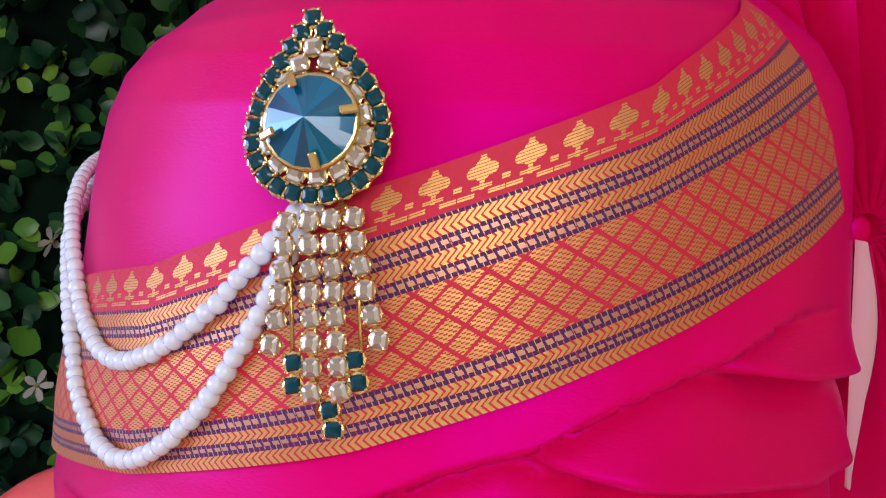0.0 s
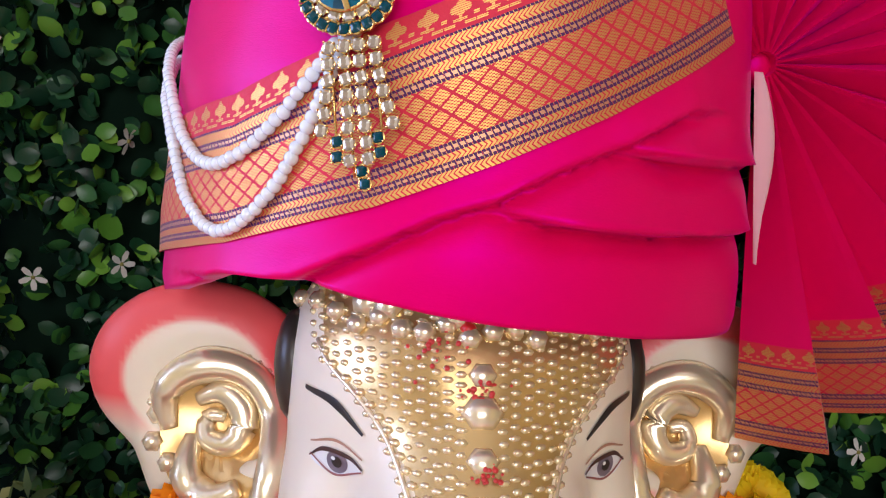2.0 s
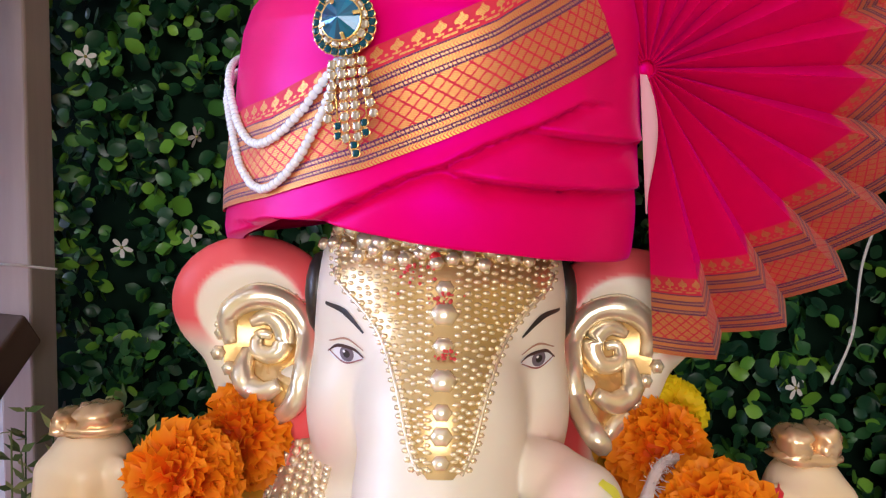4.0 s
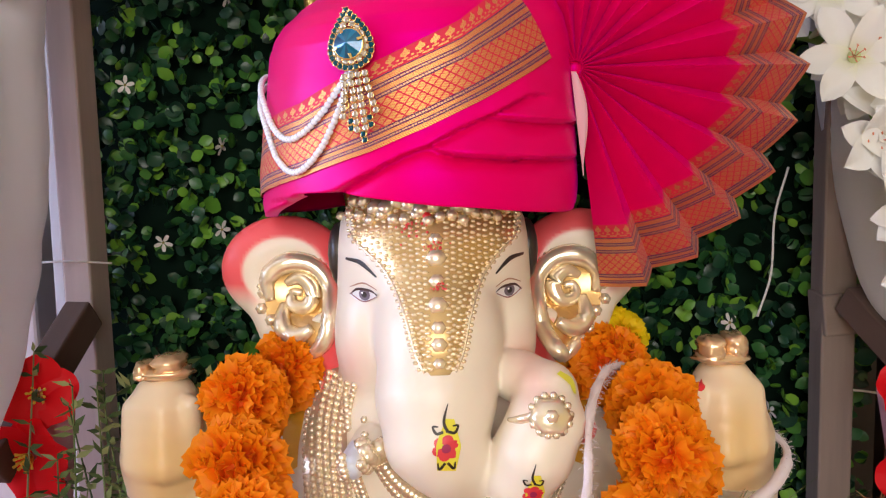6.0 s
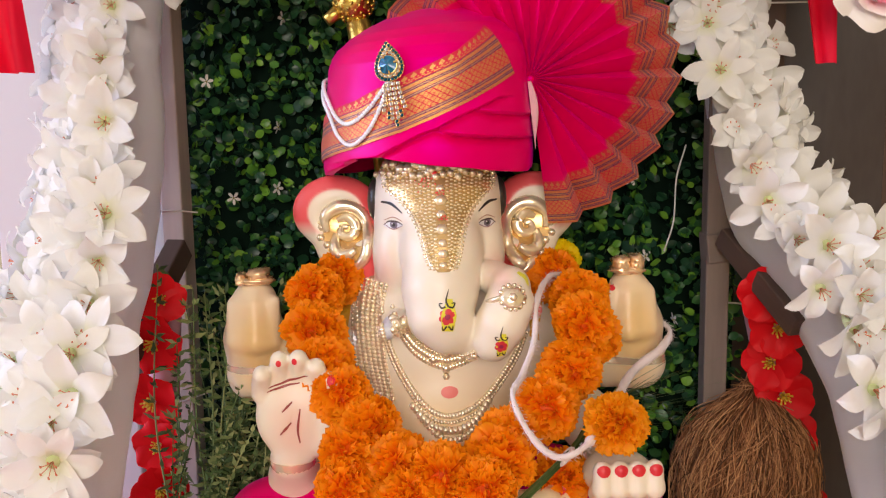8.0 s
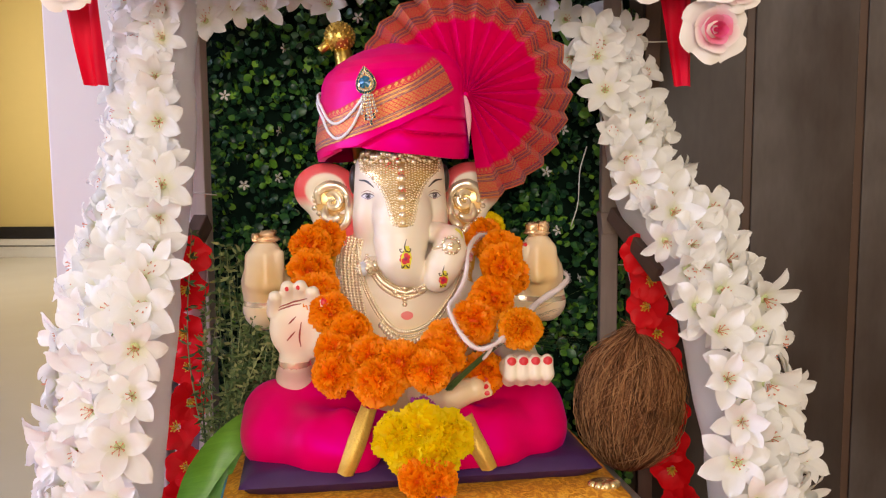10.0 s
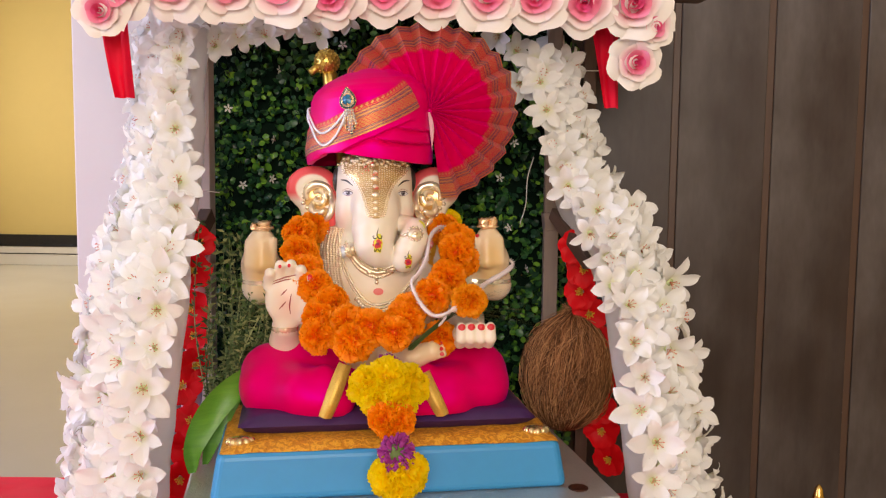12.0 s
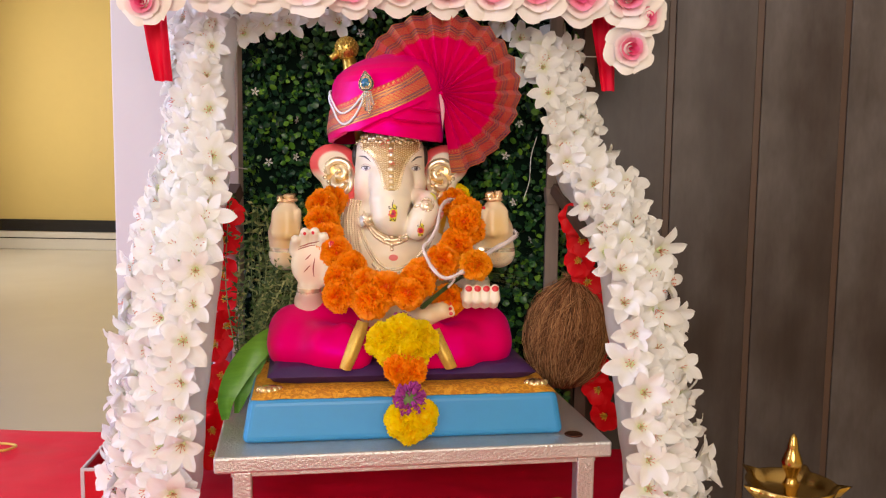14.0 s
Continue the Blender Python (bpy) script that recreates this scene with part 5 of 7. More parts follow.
# ---- gold figure finial behind the turban ----
finial = thing("finial", "small dimpled gold ornament standing behind the turban", "ornament", IDOL @ pose(-0.062, 0.128, 0.456, 0, -8, 0) @ Matrix.Scale(1.2, 4))
part("stem", mesh_from("stem", *lathe([(0.006, -0.10), (0.006, -0.004), (0.010, 0.0), (0.0105, 0.006), (0.0085, 0.012), (0.0085, 0.022), (0.006, 0.026)], 24), goldbead), finial)
hb, hf = ball(0.0135, 16, 24)
part("head", mesh_from("head", hb, hf, goldbead), finial, pose(-0.001, 0, 0.036), "round stamped-gold head")
heap = Heap()
for k in range(120):
    a = k * 2.39996
    z = 1 - 2 * (k + 0.5) / 120
    r = math.sqrt(1 - z * z)
    v, f = ball(0.0013, 4, 6)
    heap.add([(x + 0.0135 * r * math.cos(a), y + 0.0135 * r * math.sin(a), zz + 0.0135 * z) for x, y, zz in v], f)
part("beading", heap.mesh("beading", [goldbead]), finial, pose(-0.001, 0, 0.036))
part("spout", mesh_from("spout", *tube([(-0.010, 0, 0.032), (-0.016, -0.001, 0.029), (-0.021, -0.002, 0.026)], [0.006, 0.0045, 0.0042], 12), goldbead), finial)
for sx in (-0.006, 0.006):
    part("foot", box("foot", (0.007, 0.010, 0.008), goldbead, 0.002), finial, pose(sx, -0.004, -0.004))

# ---- draped legs ----
def dhoti():
    f = Field((-0.180, -0.100, 0.062), (0.190, 0.120, 0.175), 0.0018)
    f.egg((FX, 0.05, 0.095), (0.10, 0.06, 0.045), 0.02)
    for s, ex in ((-1, -0.002), (1, 0.004)):
        f.limb([(FX + s * 0.03, 0.05, 0.112), (FX + s * 0.077, 0.027, 0.115), (FX + s * 0.121 + ex, 0.014, 0.108)], [0.036, 0.040, 0.037], 0.02)
        f.limb([(FX + s * 0.121 + ex, 0.014, 0.104), (FX + s * 0.125 + ex, -0.003, 0.096)], [0.037, 0.033], 0.015)
        f.limb([(FX + s * 0.118 + ex, -0.013, 0.095), (FX + s * 0.082, -0.038, 0.095), (FX + s * 0.049, -0.050, 0.094)], [0.032, 0.029, 0.026], 0.02)
        f.egg((FX + s * 0.053, -0.046, 0.100), (0.018, 0.016, 0.034), 0.012, turn=s * 14)
    v, q = f.surface()
    v = np.array(v)
    for p in v:
        w = noise.noise((p[0] * 26, p[1] * 26, p[2] * 40)) * 0.0014
        w += 0.0010 * math.sin(120 * (p[0] * 0.5 + p[2]) + 6 * noise.noise((p[0] * 18, p[1] * 18, 3.0)))
        p[2] += w * 0.6
        p[1] -= w * 0.8
        p[2] = max(p[2], 0.0775)
    return mesh_from("drape", v, q, silk)


garment = thing("dhoti", "magenta silk cloth draped over the statue's crossed legs", "dhoti", IDOL)
part("drape", dhoti(), garment)
hem_mat = plain("gold_braid", (0.78, 0.50, 0.10), 0.42, 0.5, 0.35, 420, 0.8, 0.001)
for s, path in ((-1, [(-0.043, -0.062, 0.137), (-0.051, -0.074, 0.118), (-0.059, -0.081, 0.097), (-0.066, -0.079, 0.0790)]),
                (1, [(0.046, -0.064, 0.127), (0.052, -0.075, 0.112), (0.060, -0.081, 0.096), (0.068, -0.079, 0.0795)])):
    pts = spline(path, 22)
    heap = Heap()
    vs = []
    for i, p in enumerate(pts):
        w = 0.0074 + 0.0012 * math.sin(math.pi * i / 21)
        for a in range(9):
            t = math.pi * a / 8
            vs.append((p[0] - s * w * math.cos(t), p[1] - 0.0032 * math.sin(t) + 0.004 * abs(math.cos(t)), p[2] - 0.25 * w * math.cos(t)))
    heap.add(vs, grid_faces(22, 9))
    part("hem", heap.mesh("hem", [hem_mat]), garment, None, "gold braid hem")

# ---- the hedge panel ----
def leaf_mat():
    n = Nodes("boxwood_leaf")
    r = n.island()
    c = n.ramp(r, [(0.0, (0.006, 0.030, 0.016)), (0.45, (0.014, 0.065, 0.026)), (0.70, (0.035, 0.13, 0.03)), (0.86, (0.09, 0.25, 0.025)), (1.0, (0.20, 0.40, 0.04))])
    n.set(Base_Color=c, Roughness=0.38, Specular_IOR_Level=0.45)
    n.bump(n.noise(300, 3), 0.15, 0.0005)
    return n.mat


hedge_leaf = leaf_mat()
# backing coloured near-black, without gloss, to give the shade between the leaves
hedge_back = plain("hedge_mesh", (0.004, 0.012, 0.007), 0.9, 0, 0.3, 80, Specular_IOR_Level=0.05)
hedge = thing("hedge_panel", "artificial boxwood panel with round dark green leaves behind the statue", "hedge", pose(0.018, 0.372, 0.435))
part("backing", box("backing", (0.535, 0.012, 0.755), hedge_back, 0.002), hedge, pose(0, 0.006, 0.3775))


def hedge_leaves():
    rng = random.Random(11)
    heap = Heap()
    for cluster in range(3300):
        cx, cz = rng.uniform(-0.268, 0.268), rng.uniform(0.0, 0.755)
        depth = rng.random() ** 0.7
        size = rng.uniform(0.0040, 0.0060)
        for k in range(rng.randint(3, 5)):
            a = rng.uniform(0, 2 * math.pi)
            x, z = cx + 0.007 * math.cos(a), cz + 0.007 * math.sin(a)
            y = -0.002 - 0.024 * depth - rng.uniform(0, 0.006)
            m = Matrix.Translation((x, y, z)) @ Euler((rng.uniform(0.5, 2.0), rng.uniform(-0.7, 0.7), a)).to_matrix().to_4x4() @ Matrix.Scale(size * rng.uniform(0.75, 1.2), 4)
            ring = [(0, 0, -0.16)] + [(math.cos(t) * (1.12 if abs(math.cos(t)) > 0.9 else 0.95), 0.86 * math.sin(t), 0.12) for t in [2 * math.pi * i / 10 for i in range(10)]]
            heap.add(ring, [(0, 1 + i, 1 + (i + 1) % 10) for i in range(10)], 0, m)
    return heap.mesh("leaves", [hedge_leaf])


tagged(part("leaves", hedge_leaves(), hedge), kind="stuff")
tiny_petal = plain("tiny_white_petal", (0.62, 0.60, 0.56), 0.6, 0, 0.08)
tiny_heart = plain("tiny_flower_heart", (0.25, 0.22, 0.05), 0.6)


def tiny_flower():
    heap = Heap()
    for k in range(5):
        a = 2 * math.pi * k / 5
        pts = [(0.0006, -0.0004, 0), (0.0035, -0.0015, 0.0006), (0.0062, -0.0011, 0.0009), (0.0068, 0, 0.0006), (0.0062, 0.0011, 0.0009), (0.0035, 0.0015, 0.0006), (0.0006, 0.0004, 0)]
        heap.add(pts, [(0, 1, 5, 6), (1, 2, 4, 5), (2, 3, 4)], 0, Matrix.Rotation(a, 4, "Z"))
    v, f = ball(0.0011, 4, 6)
    heap.add(v, f, 1)
    return heap.mesh("flower", [tiny_petal, tiny_heart], False)


tiny_data = tiny_flower()
rng = random.Random(2)
for x, z in ((-0.1846, 0.8912), (-0.1388, 0.9569), (0.1989, 0.8341), (-0.1420, 0.8999), (-0.130, 1.055), (0.205, 0.955), (0.185, 0.905), (0.225, 0.775), (-0.04, 1.09), (-0.205, 1.00), (0.10, 0.99)):
    part("flower", tiny_data, hedge, Matrix.Translation((x - 0.018, -0.030, z - 0.435)) @ Euler((math.pi / 2 + rng.uniform(-0.3, 0.3), rng.uniform(-0.3, 0.3), rng.uniform(0, 6))).to_matrix().to_4x4())

# ---- the swing frame ----
LEG_L = [(-0.259, 0.268, 1.09), (-0.255, 0.238, 0.97), (-0.239, 0.158, 0.86), (-0.242, 0.084, 0.76), (-0.253, 0.064, 0.63), (-0.261, 0.056, 0.53), (-0.267, 0.052, 0.442)]
LEG_R = [(0.246, 0.318, 1.07), (0.261, 0.308, 1.00), (0.283, 0.268, 0.92), (0.324, 0.180, 0.835), (0.354, 0.115, 0.735), (0.374, 0.088, 0.620), (0.386, 0.070, 0.510), (0.392, 0.060, 0.442)]
SATIN_L = [(-0.233, 0.262, 1.10), (-0.232, 0.245, 1.00), (-0.233, 0.235, 0.920), (-0.233, 0.205, 0.855), (-0.224, 0.150, 0.795), (-0.210, 0.095, 0.745), (-0.214, 0.068, 0.660), (-0.220, 0.045, 0.540), (-0.225, 0.035, 0.438)]
SATIN_R = [(0.252, 0.330, 1.10), (0.262, 0.325, 1.00), (0.272, 0.300, 0.915), (0.284, 0.280, 0.865), (0.312, 0.240, 0.820), (0.332, 0.180, 0.750), (0.343, 0.120, 0.650), (0.358, 0.098, 0.530), (0.368, 0.090, 0.438)]
swing = thing("swing_frame", "wooden swing frame with white satin wound round its front legs", "swing frame", pose(0.02, 0.2, 0.435))
base = Matrix.Translation((-0.02, -0.2, -0.435))


def beam(a, b, w, d, material, name="beam"):
    """A sawn timber from a to b."""
    a, b = Vector(a), Vector(b)
    me = box(name, (w, d, (b - a).length), material, 0.0015)
    q = (b - a).to_track_quat("Z", "Y").to_matrix().to_4x4()
    return part(name, me, swing, base @ Matrix.Translation((a + b) / 2) @ q)


beam((-0.234, 0.326, 0.436), (-0.234, 0.326, 1.16), 0.020, 0.026, post_wood, "post")
beam((0.2570, 0.322, 0.436), (0.2570, 0.322, 1.16), 0.020, 0.026, shaded_post_wood, "post")
beam((0.246, 0.318, 0.845), (0.290, 0.322, 0.849), 0.026, 0.026, shaded_post_wood, "block")
beam((0.310, 0.360, 0.436), (0.310, 0.360, 1.16), 0.018, 0.020, dark_wood, "post")
beam((-0.262, 0.345, 0.436), (-0.255, 0.345, 1.16), 0.012, 0.016, white_cloth, "post")
beam((-0.224, 0.302, 0.850), (-0.236, 0.205, 0.776), 0.018, 0.022, dark_wood, "brace")
beam((0.260, 0.300, 0.858), (0.300, 0.215, 0.797), 0.014, 0.018, dark_wood, "brace")
beam((-0.36, 0.105, 1.150), (0.44, 0.245, 1.150), 0.032, 0.032, dark_wood, "top_beam")
beam((-0.30, 0.345, 1.168), (0.36, 0.355, 1.168), 0.03, 0.03, dark_wood, "top_beam")
for x in (-0.26, 0.33):
    beam((x, 0.10 + 0.17 * (x + 0.36), 1.165), (x, 0.35, 1.165), 0.02, 0.02, dark_wood, "tie_beam")


def wound_cloth(path, r):
    pts = spline(path, 90)
    n = 26
    verts, faces = tube(pts, r, n)
    for i, p in enumerate(pts):
        for k in range(n):
            turn = 2 * math.pi * k / n
            wrap = abs(math.sin(0.21 * i + 0.5 * turn)) ** 0.5
            swell = 0.90 + 0.14 * wrap + 0.10 * noise.noise((i * 0.25, 1.3 * math.cos(turn), 1.3 * math.sin(turn)))
            verts[i * n + k] = p + (verts[i * n + k] - p) * swell
    return mesh_from("satin_wrap", verts, faces, white_cloth)


part("satin_wrap", wound_cloth(SATIN_L, 0.023), swing, base, "white satin wound round the leg")
part("satin_wrap", wound_cloth(SATIN_R, 0.019), swing, base, "white satin wound round the leg")

# ---- lilies ----
lily_petal = petal_mat("white_lily_petal", (0.94, 0.94, 0.92), (0.86, 0.88, 0.60), 0.55, 0.02, 0.30)
lily_stamen = plain("lily_stamen", (0.70, 0.24, 0.14), 0.6)
lily_throat = plain("lily_throat", (0.60, 0.68, 0.34), 0.6)
lily_green = plain("lily_stalk", (0.16, 0.32, 0.05), 0.5)


def lily_petal_mesh(seed):
    rng = random.Random(seed)
    heap = Heap()
    nu, nv = 9, 5
    long, wide = rng.uniform(0.037, 0.046), rng.uniform(0.0090, 0.0130)
    up, curl = rng.uniform(0.45, 0.95), rng.uniform(0.1, 1.3)
    verts, rim = [], []
    for i in range(nu):
        t = i / (nu - 1)
        w = wide * (0.50 + 1.15 * t) * max(0.0, 1 - t ** 2.3) ** 0.9 + 0.0004
        r = long * t * (1 - 0.14 * curl * t * t)
        z = long * (up * t * (1 - 0.3 * t) - curl * 0.36 * t ** 3)
        for j in range(nv):
            s = 2 * j / (nv - 1) - 1
            verts.append((r, s * w, z + 0.30 * w * abs(s) ** 1.5 + 0.0014 * math.sin(6 * t + 3 * s + seed)))
            rim.append(min(1.0, 0.10 + 2.3 * t))
    return heap.add(verts, grid_faces(nu, nv), 0, None, rim).mesh("petal", [lily_petal])


def lily_heart_mesh():
    heap = Heap()
    for k in range(6):
        a = math.pi / 3 * k + 0.4
        end = (0.006 * math.cos(a), 0.006 * math.sin(a), 0.017)
        v, f = tube([(0, 0, 0.003), (end[0] * 0.5, end[1] * 0.5, 0.012), end], 0.0004, 4)
        heap.add(v, f, 0)
        v, f = ball(1, 4, 5)
        heap.add([(x * 0.0014 + end[0], y * 0.0007 + end[1], z * 0.0009 + end[2]) for x, y, z in v], f, 0)
    return heap.mesh("stamens", [lily_stamen])


lily_petals, lily_heart = [lily_petal_mesh(s) for s in range(8)], lily_heart_mesh()
lily_cup = mesh_from("lily", *tube([(0, 0, 0.005), (0, 0, -0.006), (0.001, 0.001, -0.014)], [0.0052, 0.0030, 0.0014], 10), lily_throat)


def lily(parent, m, rng):
    ob = part("lily", lily_cup, parent, m)
    tagged(part("flower_heart", lily_heart, ob), kind="stuff")
    lift = rng.uniform(-0.25, 0.35)
    for k in range(6):
        a = math.pi / 3 * k + rng.uniform(-0.13, 0.13)
        part("petal", lily_petals[rng.randrange(8)], ob, Matrix.Rotation(a, 4, "Z") @ Matrix.Rotation(-lift - (0.12 if k % 2 else 0.0) + rng.uniform(-0.12, 0.12), 4, "Y"))


def towards(p, d, spin):
    """A pose at p whose z axis looks along d."""
    return Matrix.Translation(p) @ Vector(d).to_track_quat("Z", "Y").to_matrix().to_4x4() @ Matrix.Rotation(spin, 4, "Z")


def lily_garland(path, rows, across, seed, side, spread, sizes, label):
    """Rows of lilies along a path; side: the way each row runs; spread: the step in it, at the top and at the foot."""
    garland = thing("lily_garland", label, "garland", Matrix.Translation(path[-1]), "lily garlands")
    inv = Matrix.Translation(-Vector(path[-1]))
    rng = random.Random(seed)
    pts = spline(path, rows)
    side = Vector(side).normalized()
    ahead = Vector((-side.y, side.x, 0)) if side.x < 0 else Vector((side.y, -side.x, 0))
    face = (ahead + Vector((0, -1.4, 0))).normalized()
    part("stringing", mesh_from("stringing", *tube(pts, 0.0035, 6), lily_green), garland, inv)
    for i, p in enumerate(pts):
        t = i / (rows - 1)
        size = float(np.interp(t, (0, 1), sizes))
        step = float(np.interp(t, (0, 0.5, 1), (spread[0], spread[1], spread[1])))
        for k in range(across):
            s = (k - (across - 1) / 2) + (0.25 if i % 2 else -0.25)
            q = Vector(p) + side * (s * step + rng.uniform(-0.007, 0.007)) + face * rng.uniform(0.012, 0.026) + Vector((0, 0, rng.uniform(-0.010, 0.010)))
            d = face + side * (0.35 * s + rng.uniform(-0.45, 0.45)) + Vector((0, 0, rng.uniform(-0.45, 0.5)))
            lily(garland, inv @ towards(q, d, rng.uniform(0, 6)) @ Matrix.Scale(size * rng.uniform(0.86, 1.14), 4), rng)
    return garland


lily_garland(LEG_L, 34, 5, 4, (-0.7, 0.7, 0), (0.016, 0.037), (0.74, 0.88), "thick garland of white cloth lilies down the swing's front leg")
lily_garland(LEG_R, 38, 3, 9, (0.7, 0.7, 0), (0.026, 0.036), (0.74, 0.86), "garland of white cloth lilies down the swing's front leg")
lily_garland([(-0.270, 0.290, 1.085), (-0.20, 0.285, 1.085), (-0.12, 0.285, 1.105), (-0.02, 0.290, 1.125)], 8, 2, 3, (0.2, 0, 1), (0.016, 0.016), (0.66, 0.62), "short garland of white cloth lilies under the top beam")
lily_garland([(0.18, 0.315, 1.10), (0.205, 0.315, 1.06), (0.225, 0.318, 1.02), (0.262, 0.316, 1.005)], 5, 1, 6, (1, 0, 0), (0.02, 0.02), (0.72, 0.72), "short garland of white cloth lilies beside the fan")

# ---- roses along the top ----
rose_petal = petal_mat("foam_rose_petal", (0.93, 0.90, 0.85), (0.95, 0.12, 0.34), 0.6, 0.03, 0.1)


RINGS = ((2, 0.0035, 0.019, 0.0), (3, 0.0075, 0.020, 0.08), (4, 0.0125, 0.019, 0.28), (5, 0.0185, 0.017, 0.55), (6, 0.0245, 0.013, 0.95))


def rose_petal_mesh(ring, seed):
    n, rad, high, open_ = RINGS[ring]
    heap = Heap()
    nu, nv = 7, 7
    half = math.pi / n * 1.35
    verts, rim = [], []
    for i in range(nu):
        t = i / (nu - 1)
        for j in range(nv):
            s = 2 * j / (nv - 1) - 1
            h = high * (t - 0.10 * t * s * s * 2) - 0.002 * ring
            r = rad * (0.35 + 0.65 * math.sqrt(t)) + open_ * 0.012 * t * t * (1 + 0.2 * math.sin(3 * s + seed))
            h -= open_ * 0.024 * max(0.0, t - 0.6) * abs(t - 0.6)
            a = s * half * (0.55 + 0.45 * math.sin(math.pi * min(1.0, 0.25 + 0.6 * t)))
            verts.append((r * math.cos(a), r * math.sin(a), h + 0.0010 * math.sin(5 * a + seed)))
            rim.append((0.0, 0.05, 0.10 + 0.20 * t, 0.35 + 0.60 * t, 1.0)[ring])
    return heap.add(verts, grid_faces(nu, nv), 0, None, rim).mesh("petal", [rose_petal])


rose_petals = [[rose_petal_mesh(r, s) for s in range(2)] for r in range(5)]
rb, rf = ball(1.0, 6, 10)
rose_cup = Heap().add([(x * 0.020, y * 0.020, z * 0.006 - 0.004) for x, y, z in rb], rf, 0, None, [1.0] * len(rb)).mesh("rose", [rose_petal])


def rose(parent, m, rng):
    ob = part("rose", rose_cup, parent, m)
    for ring, (n, *_) in enumerate(RINGS):
        for k in range(n):
            part("petal", rose_petals[ring][rng.randrange(2)], ob, Matrix.Rotation(2 * math.pi * (k + 0.37 * ring) / n + rng.uniform(-0.15, 0.15), 4, "Z") @ Matrix.Scale(rng.uniform(0.94, 1.06), 4))


valance = thing("rose_garland", "garland of cream foam roses with pink hearts along the top beam", "garland", pose(0.02, 0.15, 1.11))
inv = Matrix.Translation((-0.02, -0.15, -1.11))
rng = random.Random(21)
row = [(-0.266 + 0.0610 * k, 1.128 + rng.uniform(-0.004, 0.006)) for k in range(11)]
for x, z in row:
    rose(valance, inv @ towards((x, 0.092 + 0.17 * (x + 0.33) + rng.uniform(-0.004, 0.004), z), (rng.uniform(-0.25, 0.25), -1, rng.uniform(-0.45, 0.05)), rng.uniform(0, 6)) @ Matrix.Scale(1.26, 4), rng)
    rose(valance, inv @ towards((x + 0.03, 0.100 + 0.17 * (x + 0.33), z + 0.058), (rng.uniform(-0.3, 0.3), -1, 0.3), rng.uniform(0, 6)) @ Matrix.Scale(1.30, 4), rng)
for x, y, z, s in ((-0.285, 0.10, 1.096, 0.90), (0.372, 0.215, 1.098, 0.80), (0.352, 0.225, 1.055, 0.98), (0.350, 0.21, 1.120, 0.95)):
    rose(valance, inv @ towards((x, y, z), (0.15, -1, -0.12), rng.uniform(0, 6)) @ Matrix.Scale(s, 4), rng)


def ribbon_mesh(seed):
    nu, nv = 16, 9
    verts = []
    for i in range(nu):
        t = i / (nu - 1)
        w = 0.018 * (1 - 0.45 * t)
        for j in range(nv):
            s = 2 * j / (nv - 1) - 1
            verts.append((s * w + 0.012 * t, 0.007 * math.sin(4 * s + seed + 2 * t) + 0.004 * math.sin(9 * s), -0.105 * t))
    return mesh_from("ribbon", verts, grid_faces(nu, nv), red_cloth)


for x, y, z, seed in ((-0.292, 0.155, 1.105, 1), (0.318, 0.270, 1.105, 2)):
    ob = new("ribbon", ribbon_mesh(seed))
    ob.matrix_world = pose(x, y, z)
    tagged(ob, "folded red satin ribbon hanging from the top beam", "ribbon", "red ribbons")
cover = new("top_cloth", box("top_cloth", (0.82, 0.05, 0.035), red_cloth, 0.012))
cover.matrix_world = pose(0.04, 0.18, 1.152, 0, 0, 9.7)
tagged(cover, "red satin cloth wound along the top beam", "cloth")

# ---- red flower strings ----
red_petal = petal_mat("red_cloth_petal", (0.94, 0.010, 0.018), (0.86, 0.004, 0.012), 0.45, 0.05, 0.15)
yellow_stamen = plain("yellow_stamen", (0.85, 0.55, 0.05), 0.6)


def red_flower_mesh(seed):
    rng = random.Random(seed)
    heap = Heap()
    nu, nv = 6, 6
    for k in range(6):
        a = 2 * math.pi * k / 6 + rng.uniform(-0.15, 0.15)
        verts, rim = [], []
        up = rng.uniform(0.1, 0.6)
        for i in range(nu):
            t = i / (nu - 1)
            w = 0.0135 * math.sin(math.pi * (0.12 + 0.76 * t) * 0.93) + 0.001
            for j in range(nv):
                s = 2 * j / (nv - 1) - 1
                verts.append((0.003 + 0.024 * t - 0.003 * s * s * t, s * w, 0.024 * t * up * (1 - 0.5 * t) + 0.002 * math.sin(4 * s + k) * t + 0.0015 * (k % 2)))
                rim.append(t)
        heap.add(verts, grid_faces(nu, nv), 0, Matrix.Rotation(a, 4, "Z"), rim)
    for k in range(14):
        a, r = 2.4 * k, 0.0007 * math.sqrt(k) * 1.8
        v, f = tube([(r * 0.4 * math.cos(a), r * 0.4 * math.sin(a), 0.001), (r * math.cos(a), r * math.sin(a), 0.007), (1.5 * r * math.cos(a), 1.5 * r * math.sin(a), 0.0105)], [0.0006, 0.0006, 0.0010], 5)
        heap.add(v, f, 1)
    return heap.mesh("red_flower", [red_petal, yellow_stamen])


